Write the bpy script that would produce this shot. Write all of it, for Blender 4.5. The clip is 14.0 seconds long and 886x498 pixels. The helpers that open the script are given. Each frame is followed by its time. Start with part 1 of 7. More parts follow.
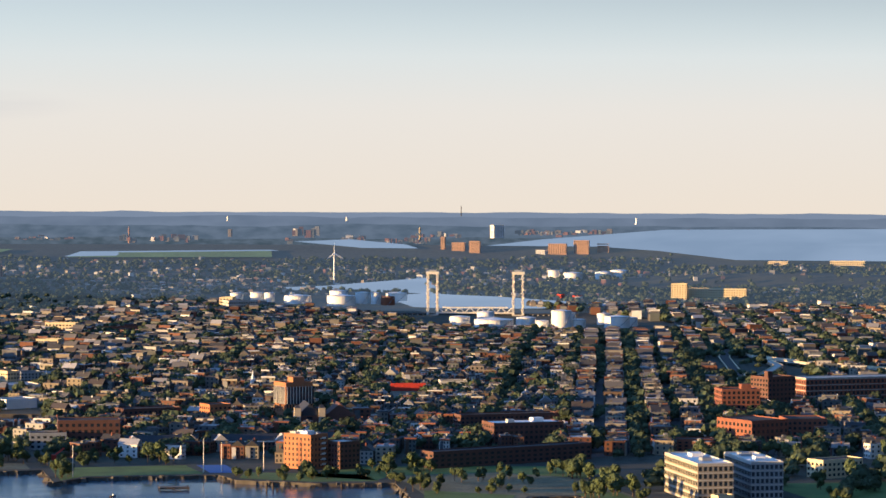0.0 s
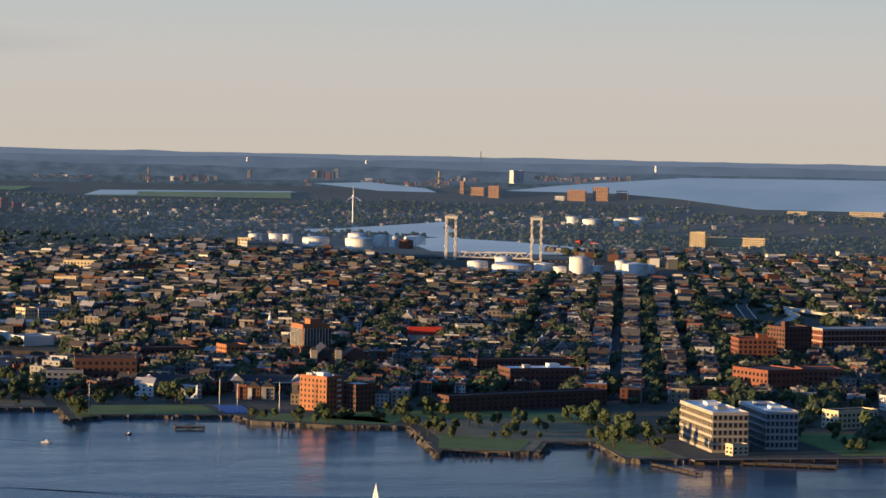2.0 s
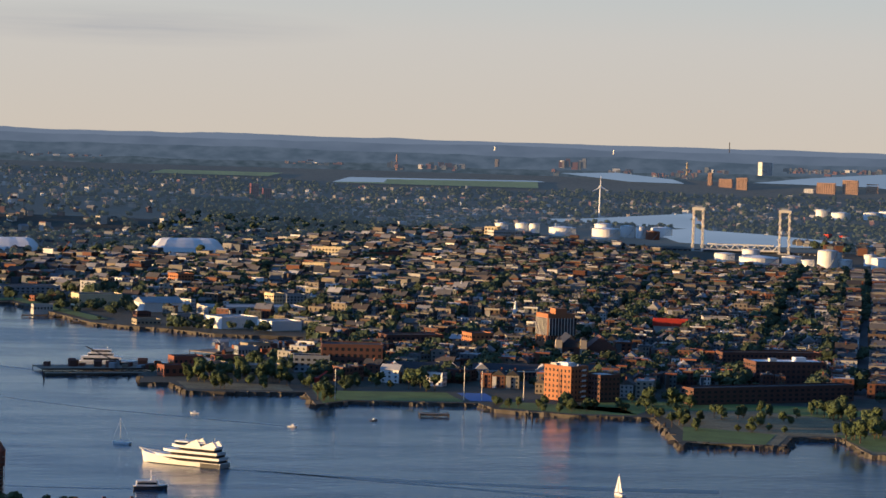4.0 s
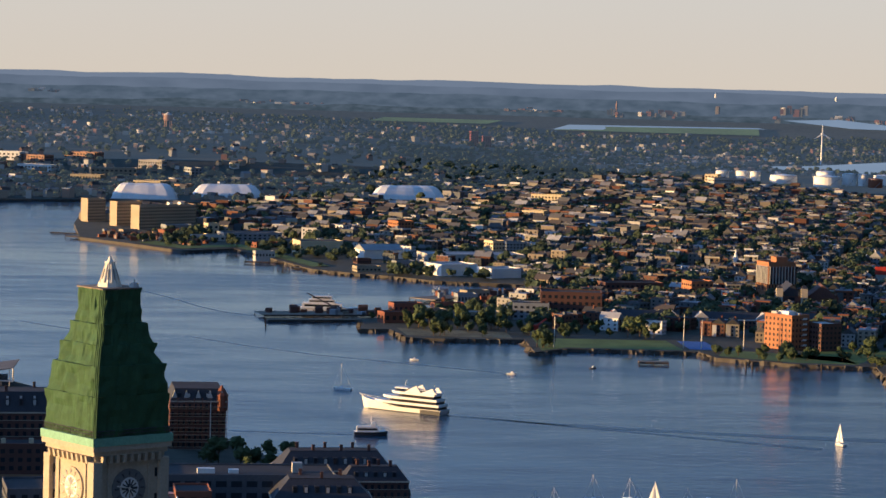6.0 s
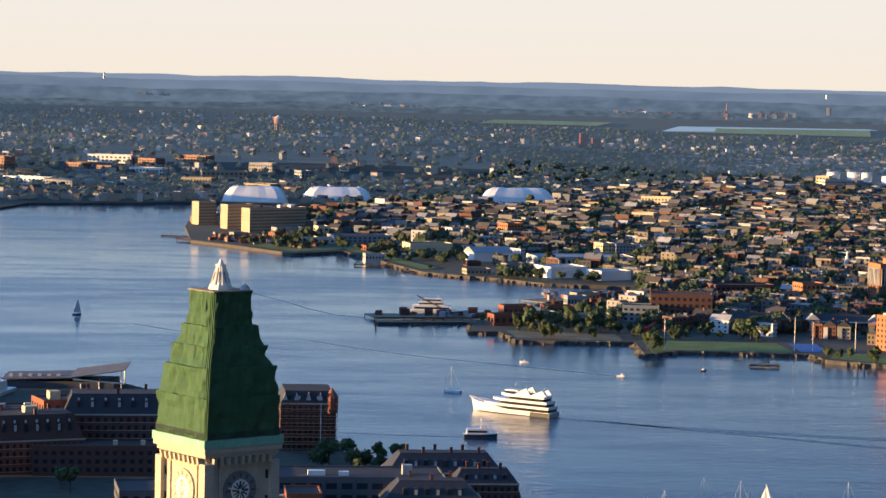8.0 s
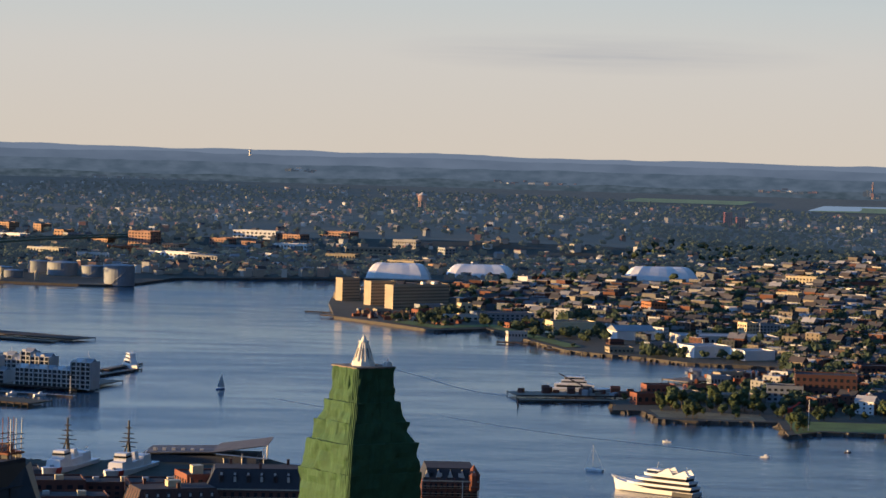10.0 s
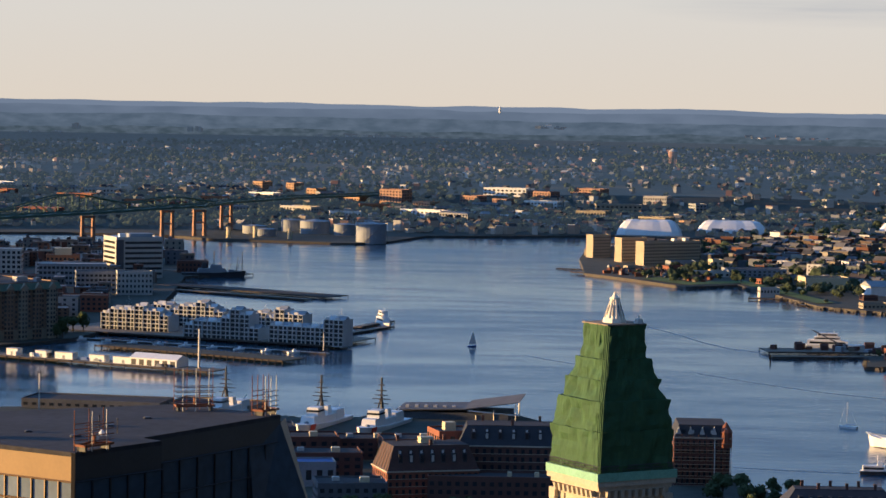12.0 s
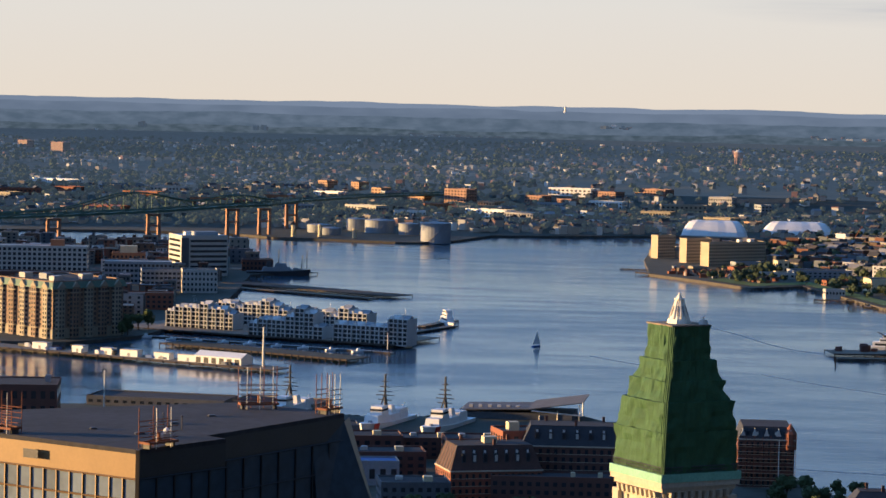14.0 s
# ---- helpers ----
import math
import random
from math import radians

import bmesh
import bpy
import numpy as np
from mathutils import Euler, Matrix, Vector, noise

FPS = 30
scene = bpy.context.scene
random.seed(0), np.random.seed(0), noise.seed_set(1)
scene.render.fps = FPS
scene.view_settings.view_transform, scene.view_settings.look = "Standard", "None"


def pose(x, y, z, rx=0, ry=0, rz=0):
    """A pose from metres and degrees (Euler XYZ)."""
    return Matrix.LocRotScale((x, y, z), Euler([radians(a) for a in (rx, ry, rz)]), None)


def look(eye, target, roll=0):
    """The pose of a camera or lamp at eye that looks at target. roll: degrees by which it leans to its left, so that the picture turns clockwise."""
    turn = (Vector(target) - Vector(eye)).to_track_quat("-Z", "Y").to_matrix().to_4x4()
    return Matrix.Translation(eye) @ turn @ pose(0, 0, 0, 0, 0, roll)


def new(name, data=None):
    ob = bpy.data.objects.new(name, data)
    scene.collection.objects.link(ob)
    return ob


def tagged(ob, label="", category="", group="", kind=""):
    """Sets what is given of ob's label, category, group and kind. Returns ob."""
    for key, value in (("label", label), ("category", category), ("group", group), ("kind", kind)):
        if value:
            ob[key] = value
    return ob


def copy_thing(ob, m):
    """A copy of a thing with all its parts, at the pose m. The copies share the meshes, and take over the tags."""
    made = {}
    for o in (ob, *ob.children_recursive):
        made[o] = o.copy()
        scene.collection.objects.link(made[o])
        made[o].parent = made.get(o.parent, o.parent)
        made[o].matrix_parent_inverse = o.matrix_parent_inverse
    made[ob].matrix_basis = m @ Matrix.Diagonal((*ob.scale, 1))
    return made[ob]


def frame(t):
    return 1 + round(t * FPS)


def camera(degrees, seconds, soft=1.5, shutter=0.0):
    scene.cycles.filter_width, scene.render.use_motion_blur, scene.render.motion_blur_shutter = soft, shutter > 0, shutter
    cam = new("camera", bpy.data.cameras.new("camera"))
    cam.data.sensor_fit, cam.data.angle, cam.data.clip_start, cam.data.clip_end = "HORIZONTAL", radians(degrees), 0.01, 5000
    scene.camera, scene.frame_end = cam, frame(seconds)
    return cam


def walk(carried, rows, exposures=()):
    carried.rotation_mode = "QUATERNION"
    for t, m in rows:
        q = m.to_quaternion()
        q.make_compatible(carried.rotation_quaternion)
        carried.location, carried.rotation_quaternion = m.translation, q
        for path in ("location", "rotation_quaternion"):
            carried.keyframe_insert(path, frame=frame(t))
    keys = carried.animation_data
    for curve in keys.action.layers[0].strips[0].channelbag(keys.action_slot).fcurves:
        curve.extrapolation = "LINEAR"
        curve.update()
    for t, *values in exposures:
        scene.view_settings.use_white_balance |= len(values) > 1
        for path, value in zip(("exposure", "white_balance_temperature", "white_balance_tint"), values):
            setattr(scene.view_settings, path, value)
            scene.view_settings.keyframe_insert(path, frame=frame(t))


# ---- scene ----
# Camera: a hand-held pan from a high window; the eye stays in place, 186 m over the harbour.
EYE_Z = 186.0
cam = camera(18.5, 14.0, soft=1.55)
ROWS = [
    (0.0, -17.135, -1.189, -0.221),
    (0.5, -17.078, -1.836, -0.636),
    (1.0, -16.546, -2.260, -0.839),
    (1.5, -16.368, -2.415, -1.041),
    (2.0, -16.713, -2.368, -1.194),
    (2.5, -15.720, -2.570, -1.236),
    (3.0, -13.820, -2.676, -0.916),
    (3.5, -12.744, -2.480, -1.625),
    (4.0, -11.497, -2.714, -1.758),
    (4.2, -10.807, -3.333, -1.423),
    (6.3, -6.551, -4.023, -1.543),
    (6.5, -6.289, -4.129, -1.440),
    (6.8, -5.645, -4.715, -1.660),
    (7.0, -5.651, -5.248, -1.785),
    (7.2, -5.125, -5.189, -1.471),
    (9.3, -3.857, -2.096, -1.406),
    (9.5, -2.823, -2.228, -1.541),
    (10.0, -1.543, -2.404, -1.652),
    (10.5, -0.171, -2.165, -1.613),
    (11.0, 1.170, -2.561, -1.232),
    (11.5, 2.444, -3.141, -1.220),
    (12.0, 3.706, -3.431, -1.035),
    (12.5, 4.285, -3.495, -1.146),
    (13.0, 5.231, -3.566, -1.133),
    (13.5, 5.363, -3.313, -1.135),
    (13.9, 5.340, -3.280, -1.200),
    (14.0, 5.081, -3.466, -1.256),
]
walk(cam, [(t, pose(0, 0, EYE_Z, 90 + pitch, roll, yaw)) for t, yaw, pitch, roll in ROWS],
     exposures=[(t, stops, 5980, 11) for t, stops in ((0.0, 1.57), (0.3, 1.42), (0.7, 1.05), (1.2, 1.04), (3.2, 1.05), (4.0, 1.1), (6.0, 1.21), (6.5, 1.3), (7.0, 1.73), (7.4, 1.77), (9.3, 1.29), (10.2, 1.17), (11.2, 1.17), (12.2, 1.39), (14.0, 1.47))])

# ---- world, sun ----
SUN_AZ, SUN_EL = -92.0, 3.3          # degrees from +y towards +x, and above the horizon
world = bpy.data.worlds.new("evening_sky")
scene.world = world
world.use_nodes = True
wn, wl = world.node_tree.nodes, world.node_tree.links
sky = wn.new("ShaderNodeTexSky")
sky.sky_type = "NISHITA"
sky.sun_disc = False
sky.sun_elevation, sky.sun_rotation = radians(SUN_EL), radians(SUN_AZ)
sky.air_density, sky.dust_density, sky.ozone_density = 1.0, 1.2, 1.6
bg = wn["Background"]
bg.inputs["Strength"].default_value = 0.065
# thin evening haze over the clear sky: bright and warm low down, deep blue overhead
wco, wsep, wramp, wmix = wn.new("ShaderNodeTexCoord"), wn.new("ShaderNodeSeparateXYZ"), wn.new("ShaderNodeValToRGB"), wn.new("ShaderNodeMixRGB")
wlift = wn.new("ShaderNodeMath")
wlift.operation = "MULTIPLY_ADD"
wlift.inputs[1].default_value, wlift.inputs[2].default_value = 0.9, 0.1
wl.new(wco.outputs["Generated"], wsep.inputs[0]), wl.new(wsep.outputs["Z"], wlift.inputs[0]), wl.new(wlift.outputs[0], wramp.inputs["Fac"])
stops = [(-0.11, (0.25, 0.25, 0.26)), (-0.02, (0.9, 0.8, 0.7)), (-0.008, (4.88, 4.15, 3.25)), (0.03, (4.65, 4.25, 3.66)), (0.06, (3.85, 4.15, 3.98)), (0.09, (3.1, 3.7, 4.0)), (0.16, (1.7, 2.95, 4.6)), (0.32, (1.3, 2.75, 5.5)), (1.0, (0.68, 1.6, 3.6))]
while len(wramp.color_ramp.elements) < len(stops):
    wramp.color_ramp.elements.new(1.0)
for e, (at, c) in zip(wramp.color_ramp.elements, stops):
    e.position, e.color = 0.1 + 0.9 * at, (*c, 1)
wmix.inputs["Fac"].default_value = 0.94
# above the low haze the sky fades from the sunset side to the east
wside, whigh, wgain = wn.new("ShaderNodeMapRange"), wn.new("ShaderNodeMapRange"), wn.new("ShaderNodeMixRGB")
wside.inputs["From Min"].default_value, wside.inputs["From Max"].default_value = -0.4, 0.5
wside.inputs["To Min"].default_value, wside.inputs["To Max"].default_value = 1.3, 0.30
whigh.inputs["From Min"].default_value, whigh.inputs["From Max"].default_value = 0.05, 0.12
wl.new(wsep.outputs["X"], wside.inputs["Value"]), wl.new(wsep.outputs["Z"], whigh.inputs["Value"])
wl.new(whigh.outputs["Result"], wgain.inputs["Fac"])
wgain.blend_type = "MULTIPLY"
wl.new(wramp.outputs["Color"], wgain.inputs["Color1"]), wl.new(wside.outputs["Result"], wgain.inputs["Color2"])
wl.new(sky.outputs["Color"], wmix.inputs["Color1"]), wl.new(wgain.outputs["Color"], wmix.inputs["Color2"])
# away from the afterglow, to the south-east, the low sky is dusky
wdot, wdusk, wdim = wn.new("ShaderNodeVectorMath"), wn.new("ShaderNodeMapRange"), wn.new("ShaderNodeMixRGB")
wdot.operation = "DOT_PRODUCT"
wdot.inputs[1].default_value = (-0.5, 0.85, 0.9)
wl.new(wco.outputs["Generated"], wdot.inputs[0]), wl.new(wdot.outputs["Value"], wdusk.inputs["Value"])
wdusk.inputs["From Min"].default_value, wdusk.inputs["From Max"].default_value = -0.6, 0.45
wdusk.inputs["To Min"].default_value, wdusk.inputs["To Max"].default_value = 0.38, 1.0
wdim.blend_type = "MULTIPLY"
wdim.inputs["Fac"].default_value = 1.0
wl.new(wmix.outputs["Color"], wdim.inputs["Color1"]), wl.new(wdusk.outputs["Result"], wdim.inputs["Color2"])
# one thin streak of grey evening cloud
cmap, cgrad, cnoise, cmul, cmix, cmap2 = (wn.new("ShaderNode" + k) for k in ("Mapping", "TexGradient", "TexNoise", "Math", "MixRGB", "Mapping"))
cmap.inputs["Location"].default_value, cmap.inputs["Scale"].default_value = (-0.085 / 0.085, 0, -0.031 / 0.008), (1 / 0.085, 0.001, 1 / 0.008)
cgrad.gradient_type = "SPHERICAL"
cmap2.inputs["Scale"].default_value = (26, 26, 520)
cnoise.inputs["Scale"].default_value, cnoise.inputs["Detail"].default_value = 1.0, 5
cmul.operation = "MULTIPLY"
wl.new(wco.outputs["Generated"], cmap.inputs["Vector"]), wl.new(cmap.outputs["Vector"], cgrad.inputs["Vector"])
wl.new(wco.outputs["Generated"], cmap2.inputs["Vector"]), wl.new(cmap2.outputs["Vector"], cnoise.inputs["Vector"])
wl.new(cgrad.outputs["Fac"], cmul.inputs[0]), wl.new(cnoise.outputs["Fac"], cmul.inputs[1])
cmix.inputs["Color2"].default_value = (2.95, 2.9, 2.85, 1)
wl.new(cmul.outputs[0], cmix.inputs["Fac"]), wl.new(wdim.outputs["Color"], cmix.inputs["Color1"])
wl.new(cmix.outputs["Color"], bg.inputs["Color"])

sun_data = bpy.data.lights.new("sun", "SUN")
sun_data.energy, sun_data.angle, sun_data.color = 4.4, radians(0.6), (1.0, 0.60, 0.22)
sun = new("sun", sun_data)
sa, se = radians(SUN_AZ), radians(SUN_EL)
sun.matrix_world = look((0, 0, 0), (-math.sin(sa) * math.cos(se), -math.cos(sa) * math.cos(se), -math.sin(se)))

# ---- materials ----


def mat(name, color, rough=0.8, metal=0.0, var=0.25, scale=0.4, fine=3.0, bump=0.15, vary=0.0, spec=0.4, tint=None, island=False):
    """A principled surface: broad stains and fine grain over its colour; vary: value spread by object or by island."""
    m = bpy.data.materials.new(name)
    m.use_nodes = True
    n, l = m.node_tree.nodes, m.node_tree.links
    p = n["Principled BSDF"]
    p.inputs["Roughness"].default_value, p.inputs["Metallic"].default_value = rough, metal
    p.inputs["Specular IOR Level"].default_value = spec
    co = n.new("ShaderNodeTexCoord")
    big, small = n.new("ShaderNodeTexNoise"), n.new("ShaderNodeTexNoise")
    big.inputs["Scale"].default_value, small.inputs["Scale"].default_value = scale, fine
    big.inputs["Detail"].default_value, small.inputs["Detail"].default_value = 5, 3
    for t in (big, small):
        l.new(co.outputs["Object"], t.inputs["Vector"])
    mixn = n.new("ShaderNodeMath")
    mixn.operation = "ADD"
    l.new(big.outputs["Fac"], mixn.inputs[0]), l.new(small.outputs["Fac"], mixn.inputs[1])
    rng = n.new("ShaderNodeMapRange")
    rng.inputs["From Min"].default_value, rng.inputs["From Max"].default_value = 0.6, 1.4
    rng.inputs["To Min"].default_value, rng.inputs["To Max"].default_value = 1 - var, 1 + var
    l.new(mixn.outputs[0], rng.inputs["Value"])
    hsv = n.new("ShaderNodeHueSaturation")
    hsv.inputs["Color"].default_value = (*color, 1)
    value = rng.outputs["Result"]
    if vary or tint:
        if island:
            rnd = n.new("ShaderNodeNewGeometry").outputs["Random Per Island"]
        else:
            rnd = n.new("ShaderNodeObjectInfo").outputs["Random"]
        if tint:
            ramp = n.new("ShaderNodeValToRGB")
            ramp.color_ramp.interpolation = "CONSTANT"
            e = ramp.color_ramp.elements
            while len(e) < len(tint):
                e.new(1.0)
            for i, c in enumerate(tint):
                e[i].position, e[i].color = i / len(tint), (*c, 1)
            l.new(rnd, ramp.inputs["Fac"]), l.new(ramp.outputs["Color"], hsv.inputs["Color"])
        if vary:
            sc = n.new("ShaderNodeMapRange")
            sc.inputs["To Min"].default_value, sc.inputs["To Max"].default_value = 1 - vary, 1 + vary
            fr = n.new("ShaderNodeMath")
            fr.operation = "FRACT"
            mu = n.new("ShaderNodeMath")
            mu.operation = "MULTIPLY"
            mu.inputs[1].default_value = 17.31
            l.new(rnd, mu.inputs[0]), l.new(mu.outputs[0], fr.inputs[0]), l.new(fr.outputs[0], sc.inputs["Value"])
            mm = n.new("ShaderNodeMath")
            mm.operation = "MULTIPLY"
            l.new(value, mm.inputs[0]), l.new(sc.outputs["Result"], mm.inputs[1])
            value = mm.outputs[0]
    l.new(value, hsv.inputs["Value"])
    l.new(hsv.outputs["Color"], p.inputs["Base Color"])
    if bump:
        b = n.new("ShaderNodeBump")
        b.inputs["Strength"].default_value = bump
        b.inputs["Distance"].default_value = 0.2
        l.new(mixn.outputs[0], b.inputs["Height"]), l.new(b.outputs["Normal"], p.inputs["Normal"])
    return m


def water_material():
    m = bpy.data.materials.new("harbour_water")
    m.use_nodes = True
    n, l = m.node_tree.nodes, m.node_tree.links
    p = n["Principled BSDF"]
    p.inputs["Base Color"].default_value = (0.030, 0.072, 0.115, 1)
    p.inputs["Roughness"].default_value = 0.22
    p.inputs["IOR"].default_value = 1.33
    co = n.new("ShaderNodeTexCoord")
    heights = []
    for scale, detail, stretch in ((0.16, 3, 0.5), (0.006, 4, 0.22), (0.03, 3, 0.3)):
        mp = n.new("ShaderNodeMapping")
        mp.inputs["Scale"].default_value = (stretch, 1, 1)
        mp.inputs["Rotation"].default_value = (0, 0, radians(-14))
        t = n.new("ShaderNodeTexNoise")
        t.inputs["Scale"].default_value, t.inputs["Detail"].default_value = scale, detail
        l.new(co.outputs["Object"], mp.inputs["Vector"]), l.new(mp.outputs["Vector"], t.inputs["Vector"])
        heights.append(t.outputs["Fac"])
    # ripples, stronger where the breeze touches the water in long streaks
    gust = n.new("ShaderNodeMath")
    gust.operation = "ADD"
    l.new(heights[1], gust.inputs[0]), l.new(heights[2], gust.inputs[1])
    force, rr = n.new("ShaderNodeMapRange"), n.new("ShaderNodeMapRange")
    for node, low, high in ((force, 0.16, 0.62), (rr, 0.10, 0.24)):
        node.inputs["From Min"].default_value, node.inputs["From Max"].default_value = 0.8, 1.2
        node.inputs["To Min"].default_value, node.inputs["To Max"].default_value = low, high
        l.new(gust.outputs[0], node.inputs["Value"])
    bump = n.new("ShaderNodeBump")
    bump.inputs["Distance"].default_value = 0.7
    l.new(force.outputs["Result"], bump.inputs["Strength"])
    l.new(heights[0], bump.inputs["Height"]), l.new(bump.outputs["Normal"], p.inputs["Normal"])
    l.new(rr.outputs["Result"], p.inputs["Roughness"])
    return m


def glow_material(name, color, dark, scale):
    """Self-lit stand-in for far surfaces: haze as an even emission with faint patches."""
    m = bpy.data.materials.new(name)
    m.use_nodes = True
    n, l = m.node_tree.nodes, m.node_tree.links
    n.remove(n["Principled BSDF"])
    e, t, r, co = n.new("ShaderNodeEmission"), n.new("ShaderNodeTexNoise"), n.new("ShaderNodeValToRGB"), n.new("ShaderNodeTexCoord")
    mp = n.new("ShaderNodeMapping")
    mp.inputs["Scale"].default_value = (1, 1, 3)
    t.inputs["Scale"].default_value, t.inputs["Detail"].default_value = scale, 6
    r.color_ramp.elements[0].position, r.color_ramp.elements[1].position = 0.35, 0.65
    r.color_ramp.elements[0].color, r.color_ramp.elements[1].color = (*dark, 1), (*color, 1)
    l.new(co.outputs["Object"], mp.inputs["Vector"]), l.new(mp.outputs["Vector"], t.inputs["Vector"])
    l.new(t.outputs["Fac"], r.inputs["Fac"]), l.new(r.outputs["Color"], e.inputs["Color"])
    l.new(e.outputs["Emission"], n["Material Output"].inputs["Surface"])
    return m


PAINTS = [(0.343, 0.331, 0.312), (0.193, 0.181, 0.162), (0.125, 0.053, 0.037), (0.156, 0.162, 0.175), (0.324, 0.293, 0.237), (0.094, 0.039, 0.028), (0.106, 0.119, 0.137), (0.225, 0.187, 0.137),
          (0.150, 0.062, 0.037), (0.168, 0.144, 0.125), (0.562, 0.554, 0.530), (0.112, 0.075, 0.053), (0.075, 0.081, 0.087), (0.162, 0.075, 0.050), (0.094, 0.106, 0.106), (0.624, 0.616, 0.601)]
ROOFS = [(0.052, 0.052, 0.056), (0.103, 0.103, 0.112), (0.037, 0.037, 0.042), (0.178, 0.178, 0.187), (0.075, 0.062, 0.056), (0.122, 0.117, 0.112), (0.066, 0.056, 0.056), (0.047, 0.047, 0.052), (0.084, 0.080, 0.080), (0.318, 0.318, 0.328)]
WATER = water_material()
SOIL = mat("city_ground", (0.05, 0.055, 0.042), 0.95, var=0.5, scale=0.01, fine=0.15, bump=0)
ASPHALT = mat("asphalt", (0.05, 0.05, 0.052), 0.9, var=0.3, scale=0.05, fine=1.0, bump=0.05)
GRASS = mat("lawn", (0.11, 0.165, 0.042), 0.95, var=0.45, scale=0.06, fine=0.8, bump=0.1)
SANDY = mat("waste_ground", (0.17, 0.15, 0.085), 0.95, var=0.55, scale=0.05, fine=0.5, bump=0.1)
SEAWALL = mat("seawall_stone", (0.085, 0.075, 0.062), 0.9, var=0.4, scale=0.2, fine=1.5)
PILE = mat("tarred_timber", (0.055, 0.042, 0.034), 0.9, var=0.4, scale=0.3, fine=2)
DECK = mat("weathered_deck", (0.20, 0.16, 0.12), 0.9, var=0.35, scale=0.15, fine=1.2)
HOUSE = mat("clapboard_and_brick", (0.4, 0.4, 0.4), 0.85, var=0.12, scale=0.3, fine=1.2, bump=0.05, vary=0.22, tint=PAINTS)
HOUSES = mat("clapboard_and_brick_far", (0.4, 0.4, 0.4), 0.85, var=0.12, scale=0.1, fine=0.5, bump=0, vary=0.22, tint=PAINTS, island=True)
ROOFING = mat("tar_and_shingle", (0.15, 0.15, 0.15), 0.9, var=0.2, scale=0.3, fine=1.5, bump=0.05, vary=0.2, tint=ROOFS)
ROOFINGS = mat("tar_and_shingle_far", (0.15, 0.15, 0.15), 0.9, var=0.2, scale=0.1, fine=0.6, bump=0, vary=0.2, tint=ROOFS, island=True)
BRICK = mat("red_brick", (0.23, 0.085, 0.052), 0.88, var=0.22, scale=0.15, fine=1.4)
BRICK_DARK = mat("dark_brick", (0.12, 0.058, 0.045), 0.88, var=0.25, scale=0.15, fine=1.4)
BRICK_ORANGE = mat("orange_brick", (0.36, 0.15, 0.07), 0.85, var=0.18, scale=0.15, fine=1.4)
CREAM = mat("cream_render", (0.62, 0.52, 0.34), 0.85, var=0.15, scale=0.1, fine=1.0)
TAN = mat("tan_concrete", (0.33, 0.285, 0.21), 0.85, var=0.2, scale=0.1, fine=1.0)
CONCRETE = mat("pale_concrete", (0.48, 0.46, 0.42), 0.85, var=0.2, scale=0.1, fine=1.0)
WHITE = mat("white_paint", (0.78, 0.77, 0.74), 0.6, var=0.1, scale=0.2, fine=1.2, bump=0.03)
GREY = mat("grey_cladding", (0.26, 0.28, 0.30), 0.7, var=0.2, scale=0.12, fine=1.0)
SLATE = mat("slate_roof", (0.036, 0.038, 0.046), 0.7, var=0.3, scale=0.2, fine=1.6)
TARROOF = mat("flat_tar_roof", (0.042, 0.040, 0.043), 0.95, var=0.4, scale=0.12, fine=0.9)
GRANITE = mat("grey_granite", (0.45, 0.39, 0.30), 0.8, var=0.18, scale=0.25, fine=2.0)
GLASS = mat("window_glass", (0.02, 0.026, 0.034), 0.12, var=0.2, scale=0.3, fine=1.0, bump=0, spec=0.7)
LEAF = mat("foliage", (0.066, 0.088, 0.040), 0.9, var=0.55, scale=0.25, fine=1.6, bump=0.3, vary=0.3, spec=0.15)
LEAVES = mat("foliage_far", (0.056, 0.074, 0.042), 0.92, var=0.5, scale=0.02, fine=0.3, bump=0, vary=0.4, spec=0.1, island=True)
BARK = mat("bark", (0.09, 0.065, 0.045), 0.95, fine=4)
STEEL = mat("painted_steel_white", (0.68, 0.64, 0.56), 0.55, var=0.12, scale=0.2)
RUST = mat("rusty_steel", (0.20, 0.07, 0.035), 0.8, var=0.4, scale=1.0, fine=5)
DARKSTEEL = mat("dark_steel", (0.05, 0.05, 0.055), 0.6, var=0.3, scale=0.5)
MAROON = mat("maroon_brick", (0.20, 0.055, 0.045), 0.85, var=0.2)
RED = mat("red_paint", (0.52, 0.05, 0.03), 0.55, var=0.2)
BLUE = mat("blue_paint", (0.05, 0.12, 0.32), 0.6, var=0.2)
# white lowered to stand for the shade on the pier flats
PALE = mat("weathered_white_paint", (0.56, 0.55, 0.53), 0.7, var=0.15, scale=0.15, fine=1.2, bump=0.03)
BEIGE = mat("beige_concrete", (0.42, 0.35, 0.25), 0.85, var=0.2, scale=0.1, fine=1.0)
# a darker grey than the cladding, mainly for downtown blocks
DIM = mat("sooty_grey_render", (0.10, 0.105, 0.115), 0.85, var=0.3, scale=0.12, fine=1.0)
PEACH = mat("pale_orange_brick", (0.46, 0.28, 0.17), 0.85, var=0.2, scale=0.05, fine=0.6)
FARBRICK = mat("weathered_brown_brick", (0.34, 0.20, 0.145), 0.88, var=0.25, scale=0.05, fine=0.6)
TILE = mat("brown_roof_tile", (0.085, 0.045, 0.036), 0.8, var=0.3, scale=0.2, fine=1.6)
GREENPAINT = mat("green_bridge_paint", (0.07, 0.125, 0.09), 0.7, var=0.25, scale=0.05)


